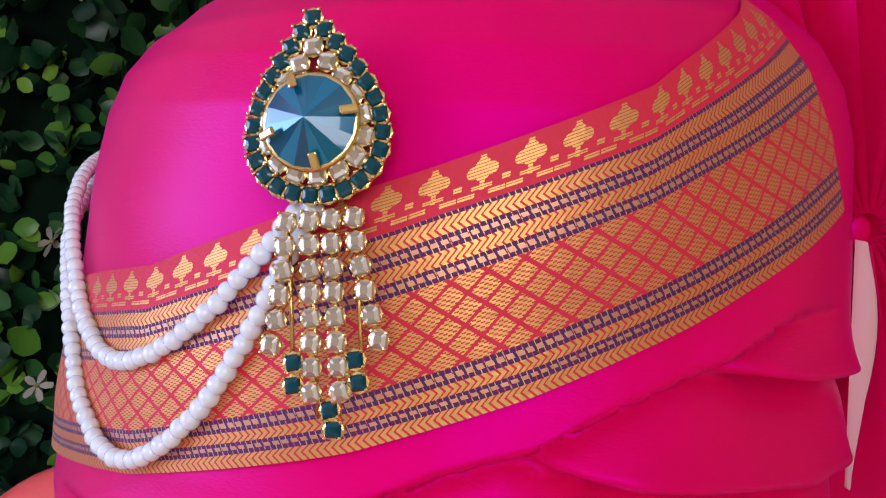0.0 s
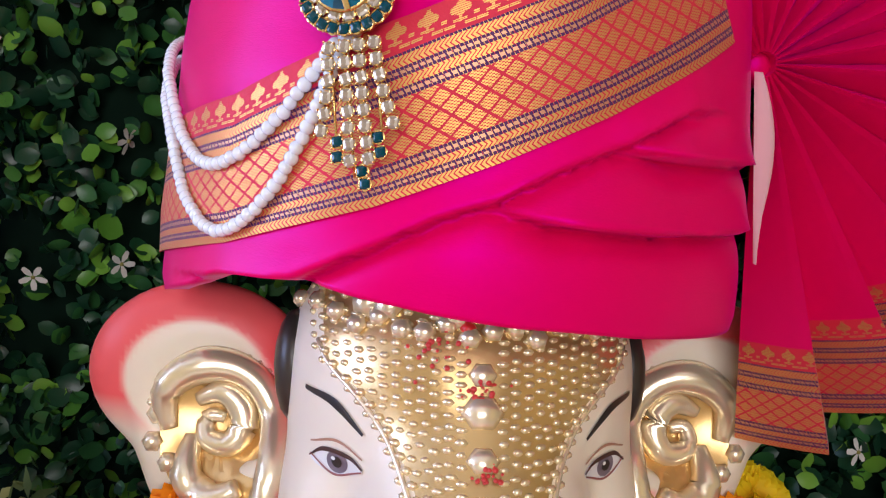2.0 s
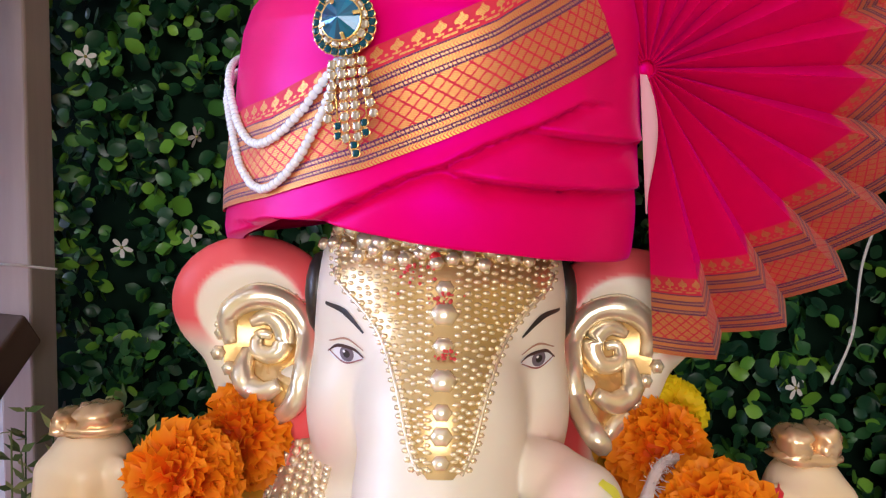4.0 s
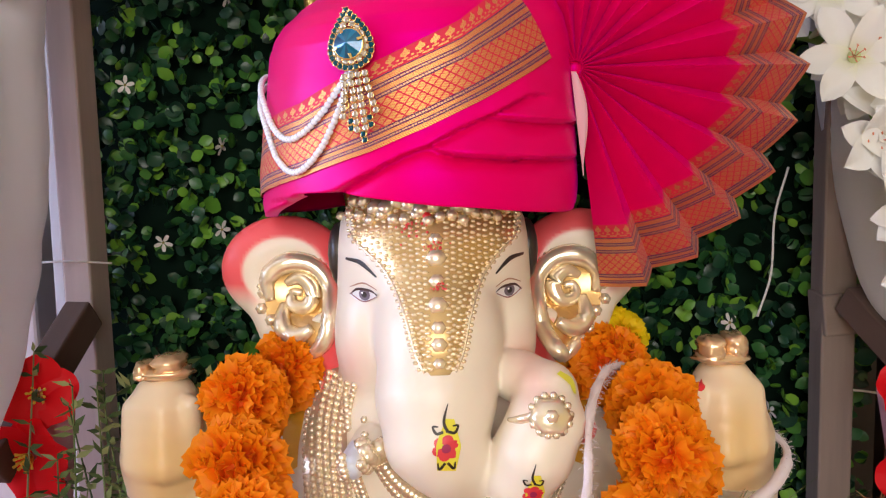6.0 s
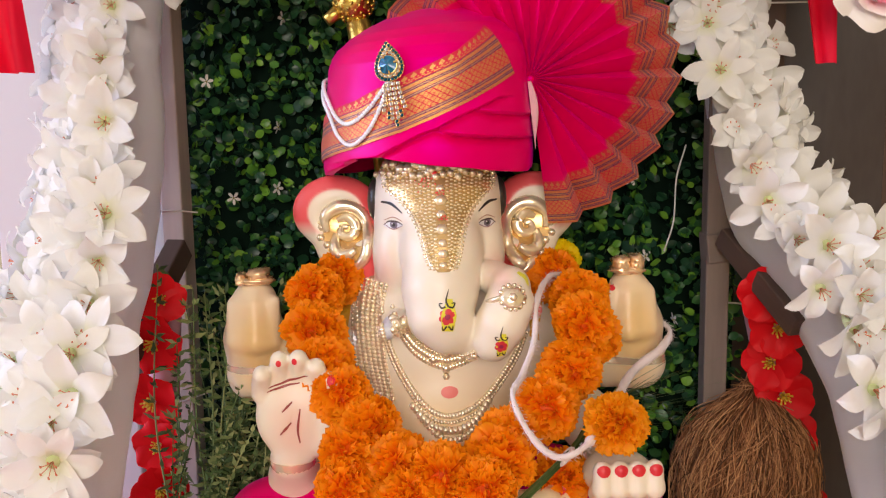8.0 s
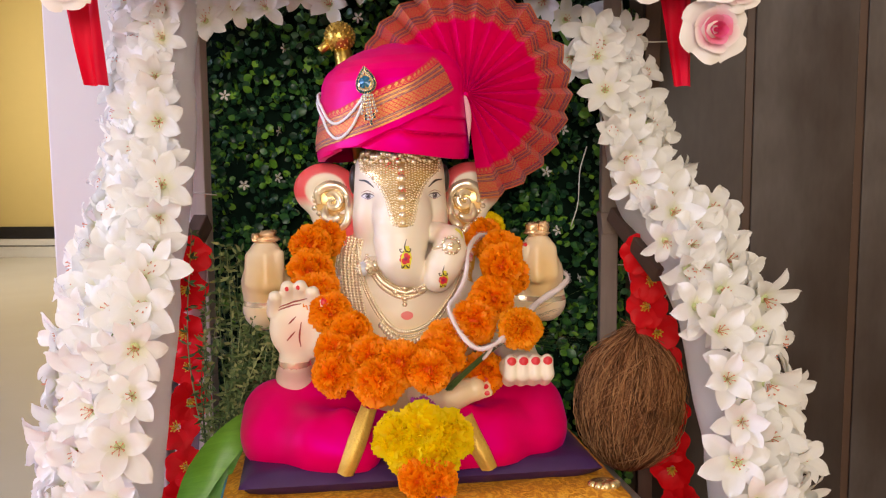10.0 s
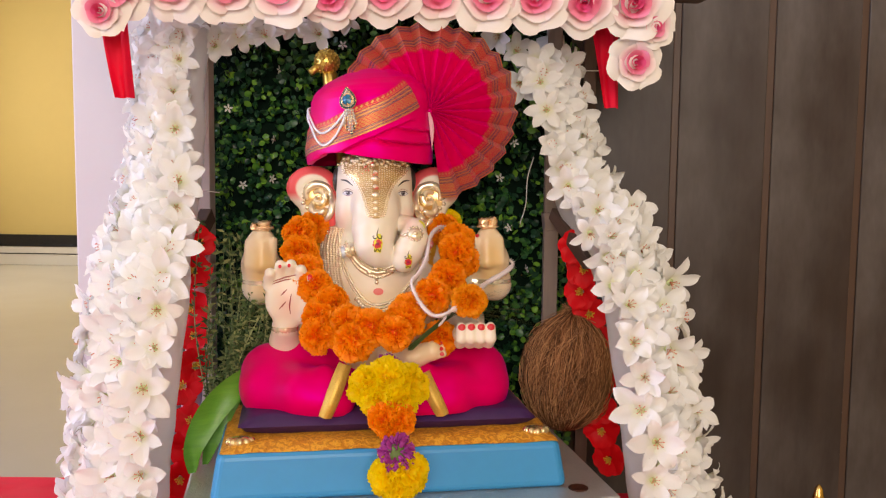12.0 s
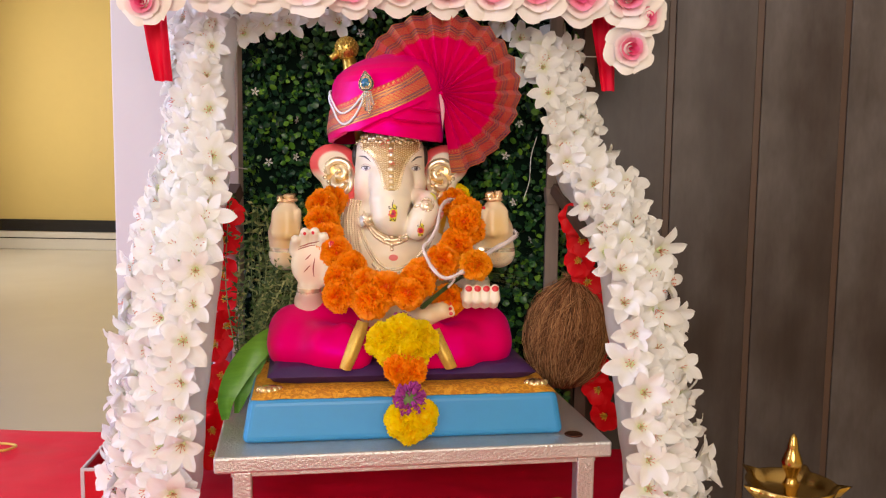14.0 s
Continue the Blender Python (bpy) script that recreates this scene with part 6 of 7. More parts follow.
reds = [red_flower_mesh(s) for s in range(3)]
for path, n, seed, face in (([(-0.214, 0.225, 0.815), (-0.220, 0.215, 0.70), (-0.228, 0.208, 0.58), (-0.238, 0.202, 0.47)], 10, 5, (0.25, -1, 0.05)),
                            ([(0.282, 0.262, 0.812), (0.304, 0.290, 0.735), (0.320, 0.296, 0.65), (0.342, 0.300, 0.52)], 10, 6, (-0.3, -1, 0.1))):
    string = thing("red_flower_string", "string of red cloth flowers with yellow hearts tied inside the frame", "garland", Matrix.Translation(path[-1]), "red flower strings")
    inv = Matrix.Translation(-Vector(path[-1]))
    rng = random.Random(seed)
    part("satin_strip", mesh_from("satin_strip", *tube([(x, y + 0.016, z) for x, y, z in spline(path, 24)], 0.013, 10), pale_lining), string, inv)
    for p in spline(path, n):
        q = Vector(p) + Vector((rng.uniform(-0.008, 0.008), -0.004, rng.uniform(-0.006, 0.006)))
        part("flower", reds[rng.randrange(3)], string, inv @ towards(q, Vector(face) + Vector((rng.uniform(-0.3, 0.3), 0, rng.uniform(-0.3, 0.3))), rng.uniform(0, 6)) @ Matrix.Scale(rng.uniform(0.84, 1.0), 4))

# ---- marigolds ----
# deeper base tone puts some depth shade between petals into the colour
orange_petal = petal_mat("orange_marigold_petal", (1.0, 0.33, 0.005), (0.92, 0.13, 0.002), 0.5, 0.0, 0.30)
bright_petal = petal_mat("bright_marigold_petal", (1.0, 0.42, 0.008), (0.92, 0.17, 0.002), 0.5, 0.0, 0.45)
yellow_petal = petal_mat("yellow_marigold_petal", (1.0, 0.84, 0.010), (1.0, 0.68, 0.006), 0.5, 0.0, 0.55)
purple_petal = petal_mat("purple_aster_petal", (0.42, 0.05, 0.30), (0.24, 0.02, 0.18), 0.5, 0.2)
calyx = plain("marigold_calyx", (0.10, 0.16, 0.03), 0.6)


def marigold_mesh(name, seed, material, n=170, flat=0.80, frill=1.0):
    """A pompom of short broad petals with crimped, curling rims, on an uneven ball."""
    rng = random.Random(seed)
    heap = Heap()
    R = 0.0205
    for k in range(n):
        z = 1 - 1.45 * (k + 0.5) / n
        a = k * 2.39996 + rng.uniform(-0.35, 0.35)
        r = math.sqrt(max(0.0, 1 - z * z))
        d = Vector((r * math.cos(a), r * math.sin(a), z * flat + 0.05))
        lump = 1.0 + 0.16 * noise.noise((d.x * 2.1 + seed, d.y * 2.1, d.z * 2.1))
        out = (d.normalized() + Vector((rng.uniform(-0.3, 0.3), rng.uniform(-0.3, 0.3), rng.uniform(-0.2, 0.3)))).normalized()
        side = out.cross(Vector((0, 0, 1)) if abs(out.z) < 0.95 else Vector((1, 0, 0))).normalized()
        side = Matrix.Rotation(rng.uniform(-0.9, 0.9), 3, out) @ side
        up = out.cross(side)
        long = R * rng.uniform(0.34, 0.52) * lump
        w = R * rng.uniform(0.24, 0.38) * frill
        curl, phase, crimp = rng.uniform(-0.10, 0.30), rng.uniform(0, 6.28), rng.uniform(0.05, 0.10)
        foot = d * R * 0.52 * lump
        verts, rim = [], []
        for i in range(5):
            t = i / 4
            for j in range(8):
                s = 2 * j / 7 - 1
                wave = crimp * R * t * t * (math.sin(3.1 * math.pi * s + phase) + 0.5 * math.sin(6.3 * s + 2 * phase))
                reach = long * t * (1 - 0.22 * s * s * t) + (0.035 * R * (1 if j % 2 else -1) if i == 4 else 0.0)
                verts.append(foot + out * reach + side * (s * w * (0.30 + 1.0 * t - 0.30 * t * t)) + up * (wave + curl * R * t * t + 0.10 * R * s * s * t))
                rim.append(t ** 1.4)
        heap.add(verts, grid_faces(5, 8), 0, None, rim)
    cb, cf = ball(1.0, 8, 12)
    heap.add([(x * 0.66 * R, y * 0.66 * R, z * 0.66 * R * flat) for x, y, z in cb], cf, 0, None, [0.0] * len(cb))
    return heap.mesh("petals", [material])


def calyx_mesh():
    R = 0.0205
    return mesh_from("calyx", *tube([(0, 0, R * 0.35), (0, 0, R * 0.1), (0, 0, -R * 0.3), (0, 0, -R * 0.62), (0, 0, -R * 0.95)], [R * 0.2, R * 0.55, R * 0.50, R * 0.34, R * 0.12], 10), calyx)


calyx_data = calyx_mesh()


def bloom(name, petals, m, parent=None, label=""):
    """A double flower: its green calyx with the mass of petals on it."""
    ob = part(name, calyx_data, parent, m, label) if parent else new(name, calyx_data)
    if not parent:
        ob.matrix_world = m
    tagged(part("petals", petals, ob), kind="stuff")
    return ob


marigolds = [marigold_mesh("marigold", s, orange_petal) for s in range(3)]
garland = thing("marigold_garland", "garland of orange marigolds hung round the statue's neck", "garland", IDOL @ pose(0, -0.05, 0.15))
back = pose(0, 0.05, -0.15)
CHAIN_L = [(-0.084, 0.066, 0.284), (-0.099, 0.034, 0.278), (-0.098, 0.006, 0.257), (-0.091, -0.012, 0.238), (-0.078, -0.030, 0.221), (-0.060, -0.044, 0.205), (-0.071, -0.050, 0.190), (-0.041, -0.060, 0.184), (-0.074, -0.062, 0.171), (-0.034, -0.078, 0.166), (-0.014, -0.074, 0.181)]
CHAIN_R = [(0.082, 0.068, 0.282), (0.094, 0.030, 0.271), (0.098, 0.004, 0.249), (0.090, -0.006, 0.262), (0.078, -0.020, 0.231), (0.058, -0.038, 0.211), (0.031, -0.054, 0.197), (0.068, -0.036, 0.161), (0.012, -0.084, 0.176), (0.024, -0.066, 0.188)]
rng = random.Random(8)
for x, y, z in CHAIN_L + CHAIN_R:
    d = Vector((x * 3.5 + rng.uniform(-0.3, 0.3), -1.0, rng.uniform(-0.2, 0.5)))
    bloom("marigold", marigolds[rng.randrange(3)], back @ towards((x, y, z), d, rng.uniform(0, 6)) @ Matrix.Scale(rng.uniform(1.0, 1.14), 4), garland)
part("stringing", mesh_from("stringing", *tube(spline([(0.074, 0.07, 0.284)] + CHAIN_R[:6] + [(0.031, -0.044, 0.190)], 40), 0.0016, 5), calyx), garland, back)
part("stringing", mesh_from("stringing", *tube(spline([(-0.078, 0.07, 0.293)] + CHAIN_L[:6] + [(-0.02, -0.06, 0.178)], 40), 0.0016, 5), calyx), garland, back)

pendant = thing("flower_pendant", "hanging pendant of yellow and orange marigolds with a purple aster", "garland", IDOL @ pose(0.008, -0.118, 0.10))
yellow_m = marigold_mesh("yellow_marigold", 31, yellow_petal, 130, 0.66, 1.15)
back = pose(-0.008, 0.118, -0.10)
for x, y, z, s in ((-0.017, -0.106, 0.121, 1.15), (0.027, -0.106, 0.120, 1.15), (0.004, -0.108, 0.130, 1.15), (-0.006, -0.114, 0.109, 1.10), (0.016, -0.115, 0.108, 1.10)):
    bloom("yellow_marigold", yellow_m, back @ towards((x, y, z), (x * 20, -1, 0.1), x * 90) @ Matrix.Scale(s, 4), pendant, "bright yellow marigold")
for x, z in ((0.000, 0.091), (0.015, 0.088), (0.008, 0.082)):
    bloom("orange_marigold", marigolds[1], back @ towards((x, -0.126, z), (x * 10, -1, 0.2), z * 70) @ Matrix.Scale(0.92, 4), pendant)
aster = marigold_mesh("purple_aster", 40, purple_petal, 120, 0.35, 0.35)
bloom("purple_aster", aster, back @ towards((0.012, -0.150, 0.060), (0.0, -1.0, 0.6), 0) @ Matrix.Scale(1.05, 4), pendant, "purple aster")
bloom("purple_aster", aster, back @ towards((0.004, -0.096, 0.145), (0.0, -0.5, 1.0), 0) @ Matrix.Scale(0.7, 4), pendant, "purple aster")
for x, z in ((0.004, 0.036), (0.024, 0.040), (0.014, 0.029)):
    bloom("yellow_marigold", yellow_m, back @ towards((x, -0.150, z), (x * 8, -1, 0.25), z * 80) @ Matrix.Scale(1.08, 4), pendant, "bright yellow marigold")

hand_flower = bloom("marigold", marigold_mesh("marigold", 50, bright_petal, 260, 0.85, 0.85), IDOL @ towards((0.097, -0.072, 0.2105), (0.05, -1, 0.55), 0.6) @ Matrix.Scale(0.98, 4))
tagged(hand_flower, "single bright orange marigold in the statue's open hand", "flower")
side_flower = bloom("yellow_flower", marigold_mesh("yellow_flower", 52, yellow_petal, 120, 0.6, 1.2), IDOL @ towards((0.092, 0.088, 0.294), (0.3, -1, 0.5), 0.6) @ Matrix.Scale(0.72, 4))
tagged(side_flower, "yellow flower tucked behind the statue's shoulder", "flower")

# ---- cotton thread ----
cotton = plain("pinkish_cotton", (0.76, 0.66, 0.66), 0.9, 0, 0.08, 300, 0.6, 0.001, Sheen_Weight=0.4)


def cotton_mesh():
    pts = spline([(0.090, 0.062, 0.283), (0.073, 0.034, 0.288), (0.058, -0.004, 0.279), (0.051, -0.034, 0.256), (0.040, -0.056, 0.240), (0.031, -0.078, 0.232), (0.041, -0.086, 0.210), (0.056, -0.090, 0.197), (0.074, -0.086, 0.201), (0.098, -0.050, 0.210), (0.128, 0.008, 0.220), (0.156, 0.030, 0.232), (0.169, 0.052, 0.240), (0.165, 0.080, 0.244)], 130)
    heap = Heap()
    heap.add(*tube(pts, [0.0020 + 0.0011 * noise.noise((i * 0.21, 3, 0)) + 0.0012 * (70 < i < 118) for i in range(130)], 9))
    rng = random.Random(1)
    for i in range(1500):
        p = pts[rng.randrange(2, 128)]
        d = np.array([rng.gauss(0, 1), rng.gauss(0, 1), rng.gauss(0, 1)])
        d *= rng.uniform(0.003, 0.0052) / np.linalg.norm(d)
        heap.add(*tube([p, p + d * 0.6, p + d + np.array([0.0008, 0, -0.0006])], 0.00013, 3))
    return heap.mesh("cotton_thread", [cotton])


thread = new("cotton_thread", cotton_mesh())
thread.matrix_world = IDOL
tagged(thread, "fluffy pinkish cotton thread looped over the statue's shoulder and wrist", "thread")

# ---- grass tuft, herbs, leaf ----
grass_mat = Nodes("grass_blade")
grass_mat.set(Base_Color=grass_mat.ramp(grass_mat.island(), [(0, (0.05, 0.11, 0.02)), (0.6, (0.12, 0.19, 0.05)), (1, (0.22, 0.26, 0.10))]), Roughness=0.55)


def blade(heap, pts, w, up=(0, 0.3, 1)):
    pts = spline(pts, 8)
    side = np.cross(pts[-1] - pts[0], np.array(up))
    side = side / (np.linalg.norm(side) + 1e-9)
    verts = []
    for i, p in enumerate(pts):
        ww = w * (1 - (i / 7) ** 2) + 0.00015
        verts += [p - side * ww, p + np.array((0, -ww * 0.5, 0)), p + side * ww]
    heap.add(verts, grid_faces(8, 3))


heap = Heap()
rng = random.Random(14)
for k in range(46):
    x1, z1 = rng.uniform(0.14, 0.215), rng.uniform(0.155, 0.232)
    blade(heap, [(0.030 + rng.uniform(-0.003, 0.003), -0.078, 0.158 + rng.uniform(-0.003, 0.003)), (0.070, -0.060, 0.187 + rng.uniform(-0.003, 0.003)), (0.105, -0.010, 0.195 + 0.3 * (z1 - 0.19)), (x1, 0.040 + rng.uniform(-0.02, 0.02), z1)], rng.uniform(0.0006, 0.0012))
blades = thing("grass_bundle", "tied bundle of fresh green grass lying across the statue's lap", "grass", IDOL)
tagged(part("grass", heap.mesh("grass", [grass_mat.mat]), blades), kind="stuff")
part("tie", mesh_from("tie", *tube([(0.0675 + 0.0042 * math.cos(a), -0.062 + 0.004 * math.sin(a), 0.186 + 0.005 * math.cos(a)) for a in np.linspace(0, 6.2, 14)], 0.0016, 6), cotton), blades)

herb_mat = Nodes("dry_herb")
herb_mat.set(Base_Color=herb_mat.ramp(herb_mat.island(), [(0, (0.03, 0.06, 0.016)), (0.5, (0.10, 0.16, 0.045)), (1, (0.32, 0.34, 0.13))]), Roughness=0.7)


def herb_mesh():
    rng = random.Random(33)
    heap = Heap()
    for k in range(58):
        foot = np.array([-0.195 + rng.uniform(-0.02, 0.02), 0.075 + rng.uniform(-0.02, 0.03), 0.005])
        high = rng.uniform(0.12, 0.29)
        tip = foot + np.array([rng.uniform(-0.022, 0.085) * high / 0.2, rng.uniform(-0.01, 0.06), high])
        mid = (foot + tip) / 2 + np.array([rng.uniform(-0.015, 0.012), rng.uniform(-0.01, 0.01), 0.01])
        pts = spline([foot, mid, tip], 22)
        heap.add(*tube(pts, np.linspace(0.0011, 0.0004, 22), 4))
        for i in range(5, 22):
            for s in range(3):
                d = np.array([rng.gauss(0, 1), rng.gauss(0, 0.8) - 0.4, rng.gauss(0.5, 0.6)])
                d *= rng.uniform(0.004, 0.011) / np.linalg.norm(d)
                w = np.cross(d, [0.2, 1, 0.3])
                w *= 0.0013 / (np.linalg.norm(w) + 1e-9)
                p = pts[i]
                heap.add([p, p + d * 0.5 + w * 1.5, p + d * 1.25, p + d * 0.5 - w * 1.5], [(0, 1, 2, 3)])
    return heap.mesh("herb_bunch", [herb_mat.mat], False)


herbs = new("herb_bunch", herb_mesh())
herbs.matrix_world = IDOL
tagged(herbs, "bunch of drying green herb stems leaning beside the statue", "herbs", kind="stuff")

leaf_green = Nodes("broad_leaf")
leaf_green.set(Base_Color=leaf_green.mix(leaf_green.noise(1.0, 4, 0.6, leaf_green.coord("Object", (20, 20, 160))), (0.05, 0.20, 0.015), (0.16, 0.40, 0.04)), Roughness=0.4)
leaf_green.bump(leaf_green.noise(1.0, 3, 0.6, leaf_green.coord("Object", (30, 30, 500))), 0.3, 0.001)


def broad_leaf(points, wide, name):
    nu, nv = 30, 9
    pts = spline(points, nu)
    verts = []
    for i, p in enumerate(pts):
        t = i / (nu - 1)
        tan = pts[min(i + 1, nu - 1)] - pts[max(i - 1, 0)]
        side = np.cross(tan, [0.35, -1, 0.1])
        side /= np.linalg.norm(side)
        w = wide * math.sin(math.pi * (0.05 + 0.93 * t)) ** 0.75
        for j in range(nv):
            s = 2 * j / (nv - 1) - 1
            verts.append(p + side * w * s + np.array([0, -0.25 * w * s * s + 0.0012 * math.sin(16 * t + 2 * s), 0]))
    return mesh_from(name, verts, grid_faces(nu, nv), leaf_green.mat)


for pts, w in (([(-0.222, -0.030, 0.002), (-0.219, -0.030, 0.035), (-0.200, -0.020, 0.072), (-0.172, 0.000, 0.100), (-0.140, 0.040, 0.118)], 0.0165),
               ([(-0.212, 0.000, 0.002), (-0.200, 0.000, 0.040), (-0.180, 0.015, 0.080), (-0.150, 0.040, 0.105)], 0.012)):
    ob = new("broad_leaf", broad_leaf(pts, w, "broad_leaf"))
    ob.matrix_world = IDOL
    tagged(ob, "long broad green leaf bent beside the plinth", "leaf", "broad leaves")

# ---- coconut ----
husk = wood_mat("coconut_husk", (0.07, 0.026, 0.010), (0.30, 0.13, 0.05), 0.85, (260, 260, 12), 0.15)
fibre = Nodes("coconut_fibre")
fibre.set(Base_Color=fibre.ramp(fibre.island(), [(0, (0.07, 0.026, 0.011)), (0.5, (0.42, 0.17, 0.065)), (1, (0.78, 0.42, 0.19))]), Roughness=0.8)


def nut_radius(t):
    return float(np.interp(t, (0, 0.06, 0.18, 0.4, 0.6, 0.78, 0.90, 0.97, 1.0), (0.016, 0.034, 0.050, 0.059, 0.0575, 0.049, 0.035, 0.020, 0.006)))


coconut = thing("coconut", "brown fibrous husked coconut standing on the silver stool", "coconut", pose(0.275, 0.290, 0.557, -4, 5, 0) @ Matrix.Scale(0.97, 4))
part("husk", mesh_from("husk", *lathe([(nut_radius(t) * 0.97, 0.170 * t) for t in np.linspace(0, 1, 26)], 32), husk), coconut)


def fibres():
    rng = random.Random(6)
    heap = Heap()
    for k in range(2600):
        a = rng.uniform(0, 2 * math.pi)
        t0, t1 = sorted((rng.uniform(0, 1.0), rng.uniform(0, 1.04)))
        if t1 - t0 < 0.12:
            t1 = t0 + 0.15
        da = rng.gauss(0.12, 0.35)
        lift = rng.uniform(0.0, 0.003) + (0.010 * rng.random() if rng.random() < 0.22 else 0)
        pts = []
        for i in range(6):
            t = t0 + (t1 - t0) * i / 5
            r = nut_radius(min(t, 1.0)) + lift * math.sin(math.pi * i / 5) + 0.0003
            b = a + da * i / 5
            pts.append((r * math.cos(b), r * math.sin(b), 0.170 * t))
        heap.add(*tube(pts, rng.uniform(0.00022, 0.0005), 3))
    for k in range(90):
        a = rng.uniform(0, 6.28)
        heap.add(*tube([(0.010 * math.cos(a), 0.010 * math.sin(a), 0.158), (0.012 * math.cos(a), 0.012 * math.sin(a), 0.176), (rng.uniform(-0.02, 0.02), rng.uniform(-0.02, 0.02), rng.uniform(0.168, 0.182))], 0.0003, 3))
    return heap.mesh("fibre_coat", [fibre.mat])


part("fibre_coat", fibres(), coconut, None, "loose brown fibres")

# ---- things on and by the table ----
lamp = thing("oil_lamp", "tall polished brass oil lamp with five spouts and a finial", "oil lamp", pose(0.560, 0.100, 0.0))
part("base", mesh_from("base", *lathe([(0.085, 0.0), (0.088, 0.012), (0.07, 0.03), (0.04, 0.045), (0.022, 0.07)], 40), brass), lamp)
part("column", mesh_from("column", *lathe([(0.022, 0.06), (0.013, 0.09), (0.013, 0.18), (0.020, 0.20), (0.013, 0.22), (0.011, 0.36), (0.018, 0.38), (0.011, 0.40), (0.010, 0.462)], 28), brass), lamp)
def bowl_mesh():
    n, verts, faces = 80, [], []
    prof = ((0.010, 0.458), (0.034, 0.462), (0.050, 0.474), (0.057, 0.4885), (0.054, 0.4885), (0.046, 0.476), (0.030, 0.468), (0.006, 0.466))
    for r, z in prof:
        for i in range(n):
            a = 2 * math.pi * i / n
            spout = max(0.0, math.cos(5 * (a + 0.25))) ** 6
            k = 1 + 0.30 * spout * (r / 0.057) ** 3
            verts.append((r * k * math.cos(a), r * k * math.sin(a), z + 0.003 * spout * (r / 0.057) ** 3))
    for j in range(len(prof) - 1):
        for i in range(n):
            m = (i + 1) % n
            faces.append((j * n + i, j * n + m, (j + 1) * n + m, (j + 1) * n + i))
    return mesh_from("bowl", verts, faces, brass)
part("bowl", bowl_mesh(), lamp)
part("finial", mesh_from("finial", *lathe([(0.010, 0.464), (0.009, 0.480), (0.011, 0.486), (0.0075, 0.492), (0.007, 0.498), (0.0118, 0.508), (0.0135, 0.516), (0.010, 0.526), (0.0065, 0.534), (0.0072, 0.537), (0.0058, 0.541), (0.0045, 0.548), (0.0012, 0.553)], 28), brass), lamp)

gift_red = plain("red_card", (0.55, 0.008, 0.02), 0.35, 0, 0.15, 40)
gift_white = plain("silver_card", (0.55, 0.52, 0.53), 0.5, 0, 0.1, 40)
carton = thing("carton", "small open red card box with silver edges on the table", "box", pose(-0.354, 0.140, 0.4365, 0, 0, 8))
part("floor_panel", box("floor_panel", (0.056, 0.11, 0.002), gift_red, 0.0004), carton, pose(0, 0, 0.001))
for x, y, sx, sy in ((-0.029, 0, 0.002, 0.110), (0.029, 0, 0.002, 0.110), (0, -0.054, 0.054, 0.002), (0, 0.054, 0.054, 0.002)):
    side_panel = part("side_panel", box("side_panel", (sx, sy, 0.042), gift_red, 0.0004), carton, pose(x, y, 0.023))
    part("edging", box("edging", (sx + 0.0016, sy + 0.0016, 0.004), gift_white, 0.0004), side_panel, pose(0, 0, 0.0215), "silver edging")
for sx in (-0.029, 0.029):
    part("corner_edging", box("corner_edging", (0.005, 0.0026, 0.042), gift_white, 0.0004), carton, pose(sx - math.copysign(0.001, sx), -0.0556, 0.023), "silver edging")
lid = part("lid", box("lid", (0.006, 0.112, 0.096), gift_white, 0.001), carton, pose(0.0375, 0, 0.049, 0, 4, 0), "silver-edged lid standing open")
part("lid_panel", box("lid_panel", (0.001, 0.098, 0.080), gift_red, 0.0003), lid, pose(-0.0036, 0, 0.002))
part("lid_front", box("lid_front", (0.020, 0.002, 0.034), gift_red, 0.0004), lid, pose(-0.010, -0.055, 0.028, 0, -10, 0))
carton_cloth = new("braid_rope", mesh_from("braid_rope", *tube(spline([(-0.66, 0.26, 0.439), (-0.625, 0.275, 0.440), (-0.59, 0.265, 0.439), (-0.58, 0.29, 0.439), (-0.61, 0.30, 0.439), (-0.66, 0.295, 0.439)], 40), 0.0022, 6), hem_mat))
tagged(carton_cloth, "gold braided cord lying loose on the red cloth", "cord")


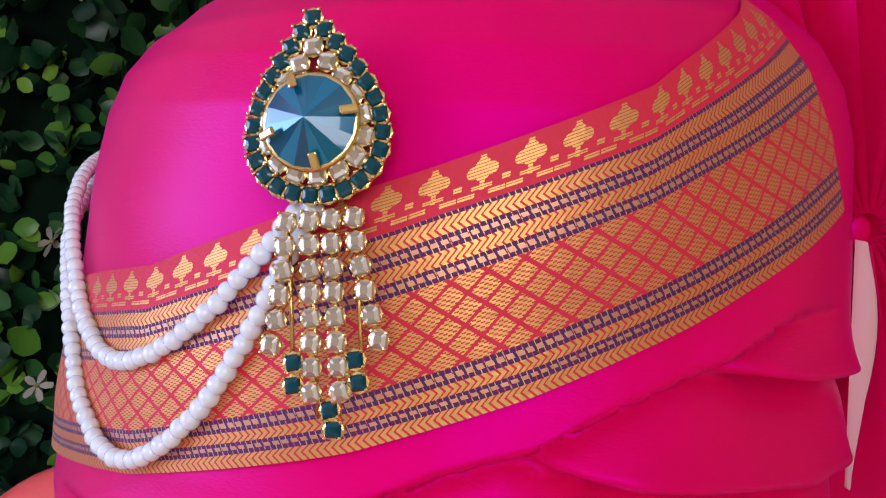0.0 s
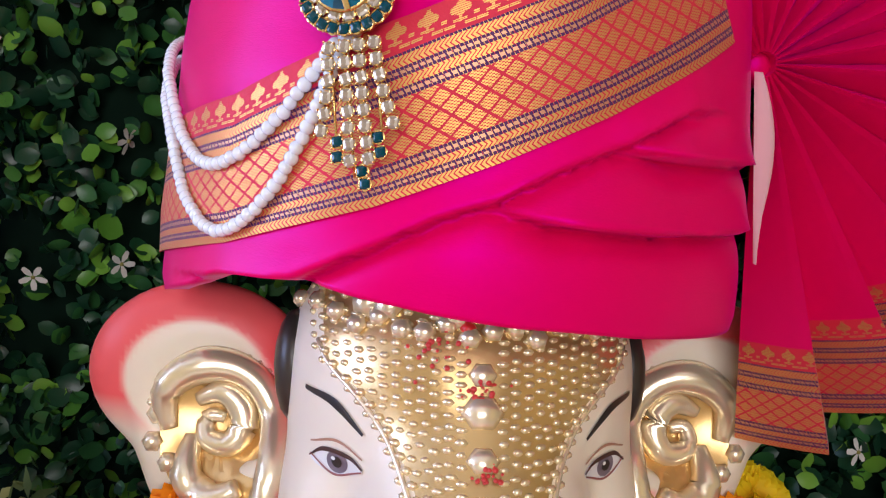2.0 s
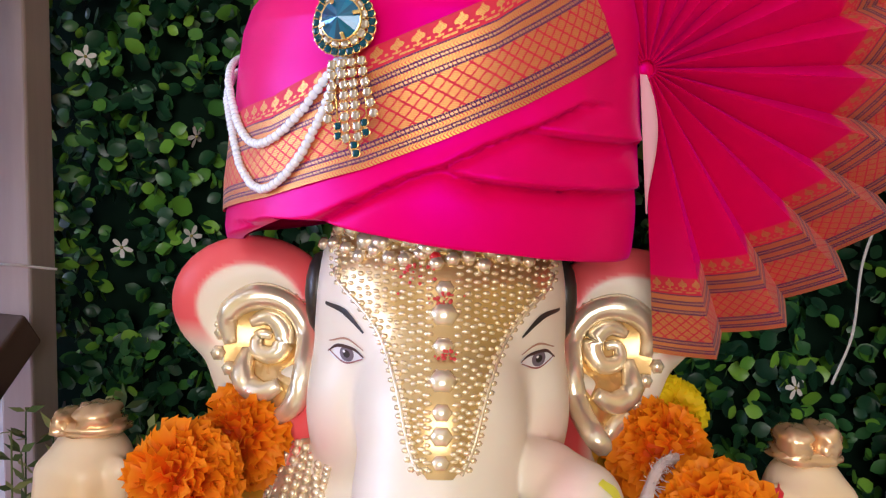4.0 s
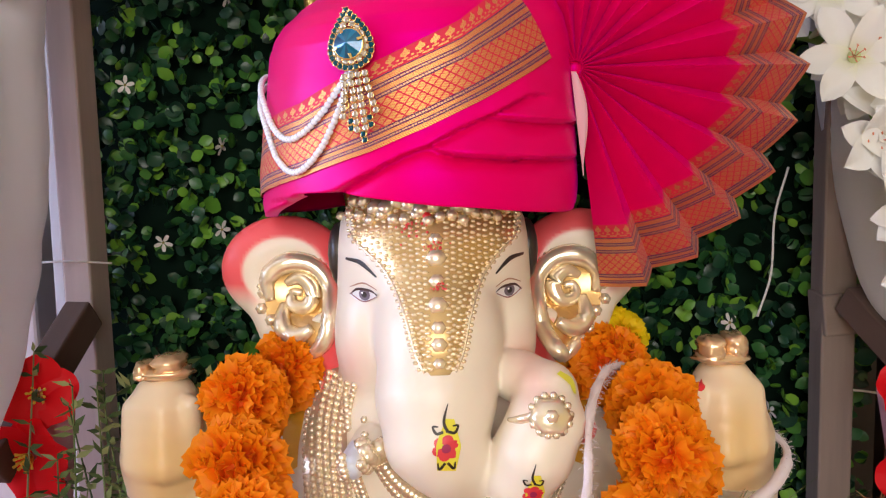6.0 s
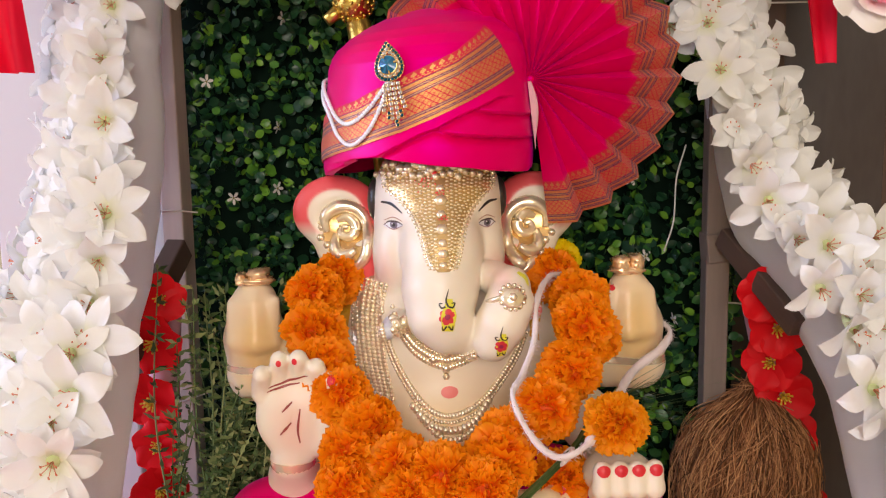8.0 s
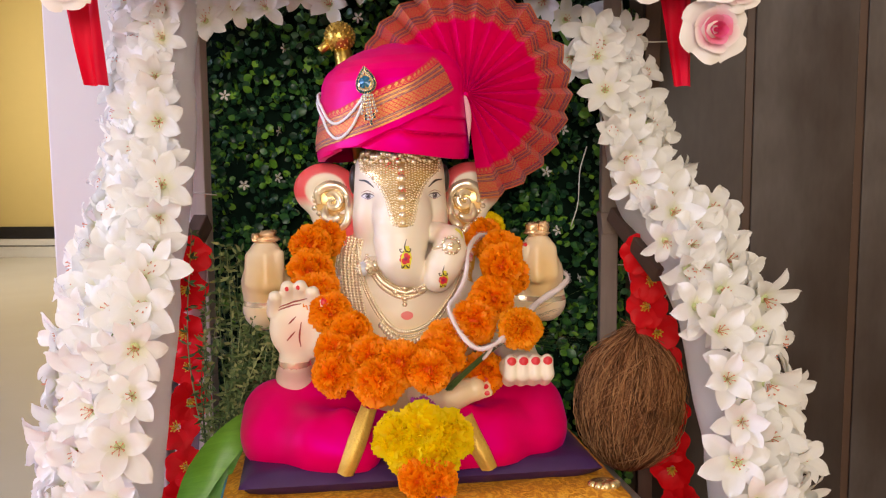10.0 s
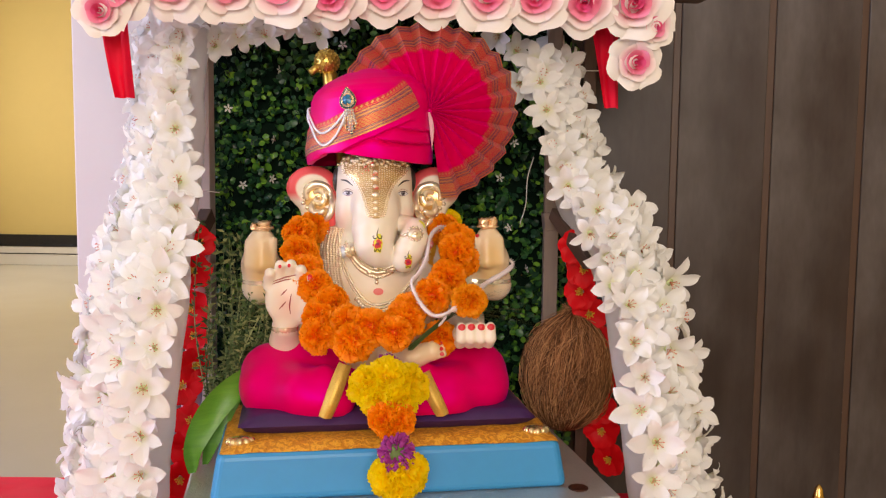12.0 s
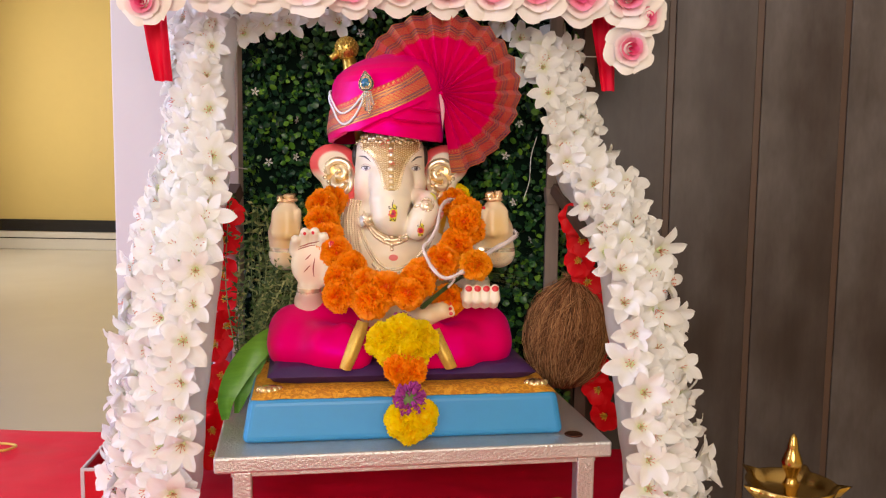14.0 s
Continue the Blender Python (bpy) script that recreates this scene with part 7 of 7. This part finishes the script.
def gold_scarf():
    nu, nv = 70, 10
    verts = []
    for i in range(nu):
        t = i / (nu - 1)
        for j in range(nv):
            s = j / (nv - 1)
            x = 0.06 + 0.33 * t
            y = -0.075 + 0.10 * t + 0.05 * s
            z = 0.4365 + 0.056 * math.sin(math.pi * s) * (0.35 + 0.65 * math.sin(math.pi * min(1, t * 1.1))) + 0.004 * math.sin(30 * t + 5 * s) * math.sin(math.pi * s)
            verts.append((x, y, z))
    return mesh_from("gold_scarf", verts, grid_faces(nu, nv), ochre_silk)


ochre_silk = plain("ochre_brocade", (0.62, 0.36, 0.03), 0.42, 0.35, 0.4, 260, 0.6, 0.001)
tagged(new("gold_scarf", gold_scarf()), "crumpled yellow-gold brocade scarf under the stool", "scarf")
backcloth = new("back_cloth", box("back_cloth", (0.42, 0.004, 0.098), maroon_cloth, 0.001))
backcloth.matrix_world = STOOL @ pose(0, 0.30, 0.4855)
tagged(backcloth, "maroon cloth hung under the back of the stool", "cloth")

# ---- tying threads ----
string_mat = plain("white_string", (0.70, 0.68, 0.64), 0.8)
for pts in ([(-0.262, 0.310, 0.882), (-0.235, 0.309, 0.883), (-0.212, 0.320, 0.880)], [(-0.262, 0.310, 0.700), (-0.235, 0.309, 0.702), (-0.214, 0.325, 0.706)],
            [(0.252, 0.322, 0.868), (0.272, 0.321, 0.876), (0.300, 0.322, 0.884)], [(0.248, 0.322, 0.792), (0.272, 0.321, 0.795), (0.305, 0.318, 0.790)],
            [(0.258, 0.322, 1.055), (0.30, 0.330, 1.055), (0.335, 0.340, 1.056)],
            [(0.232, 0.335, 0.935), (0.224, 0.333, 0.905), (0.222, 0.332, 0.868), (0.214, 0.332, 0.840)],
            [(0.306, 0.300, 0.800), (0.326, 0.292, 0.795), (0.322, 0.292, 0.765), (0.310, 0.300, 0.745), (0.330, 0.298, 0.730)]):
    tagged(new("string", mesh_from("string", *tube(spline(pts, 24), 0.0008, 5), string_mat)), "thin white string tied to the frame", "string", "tying strings")
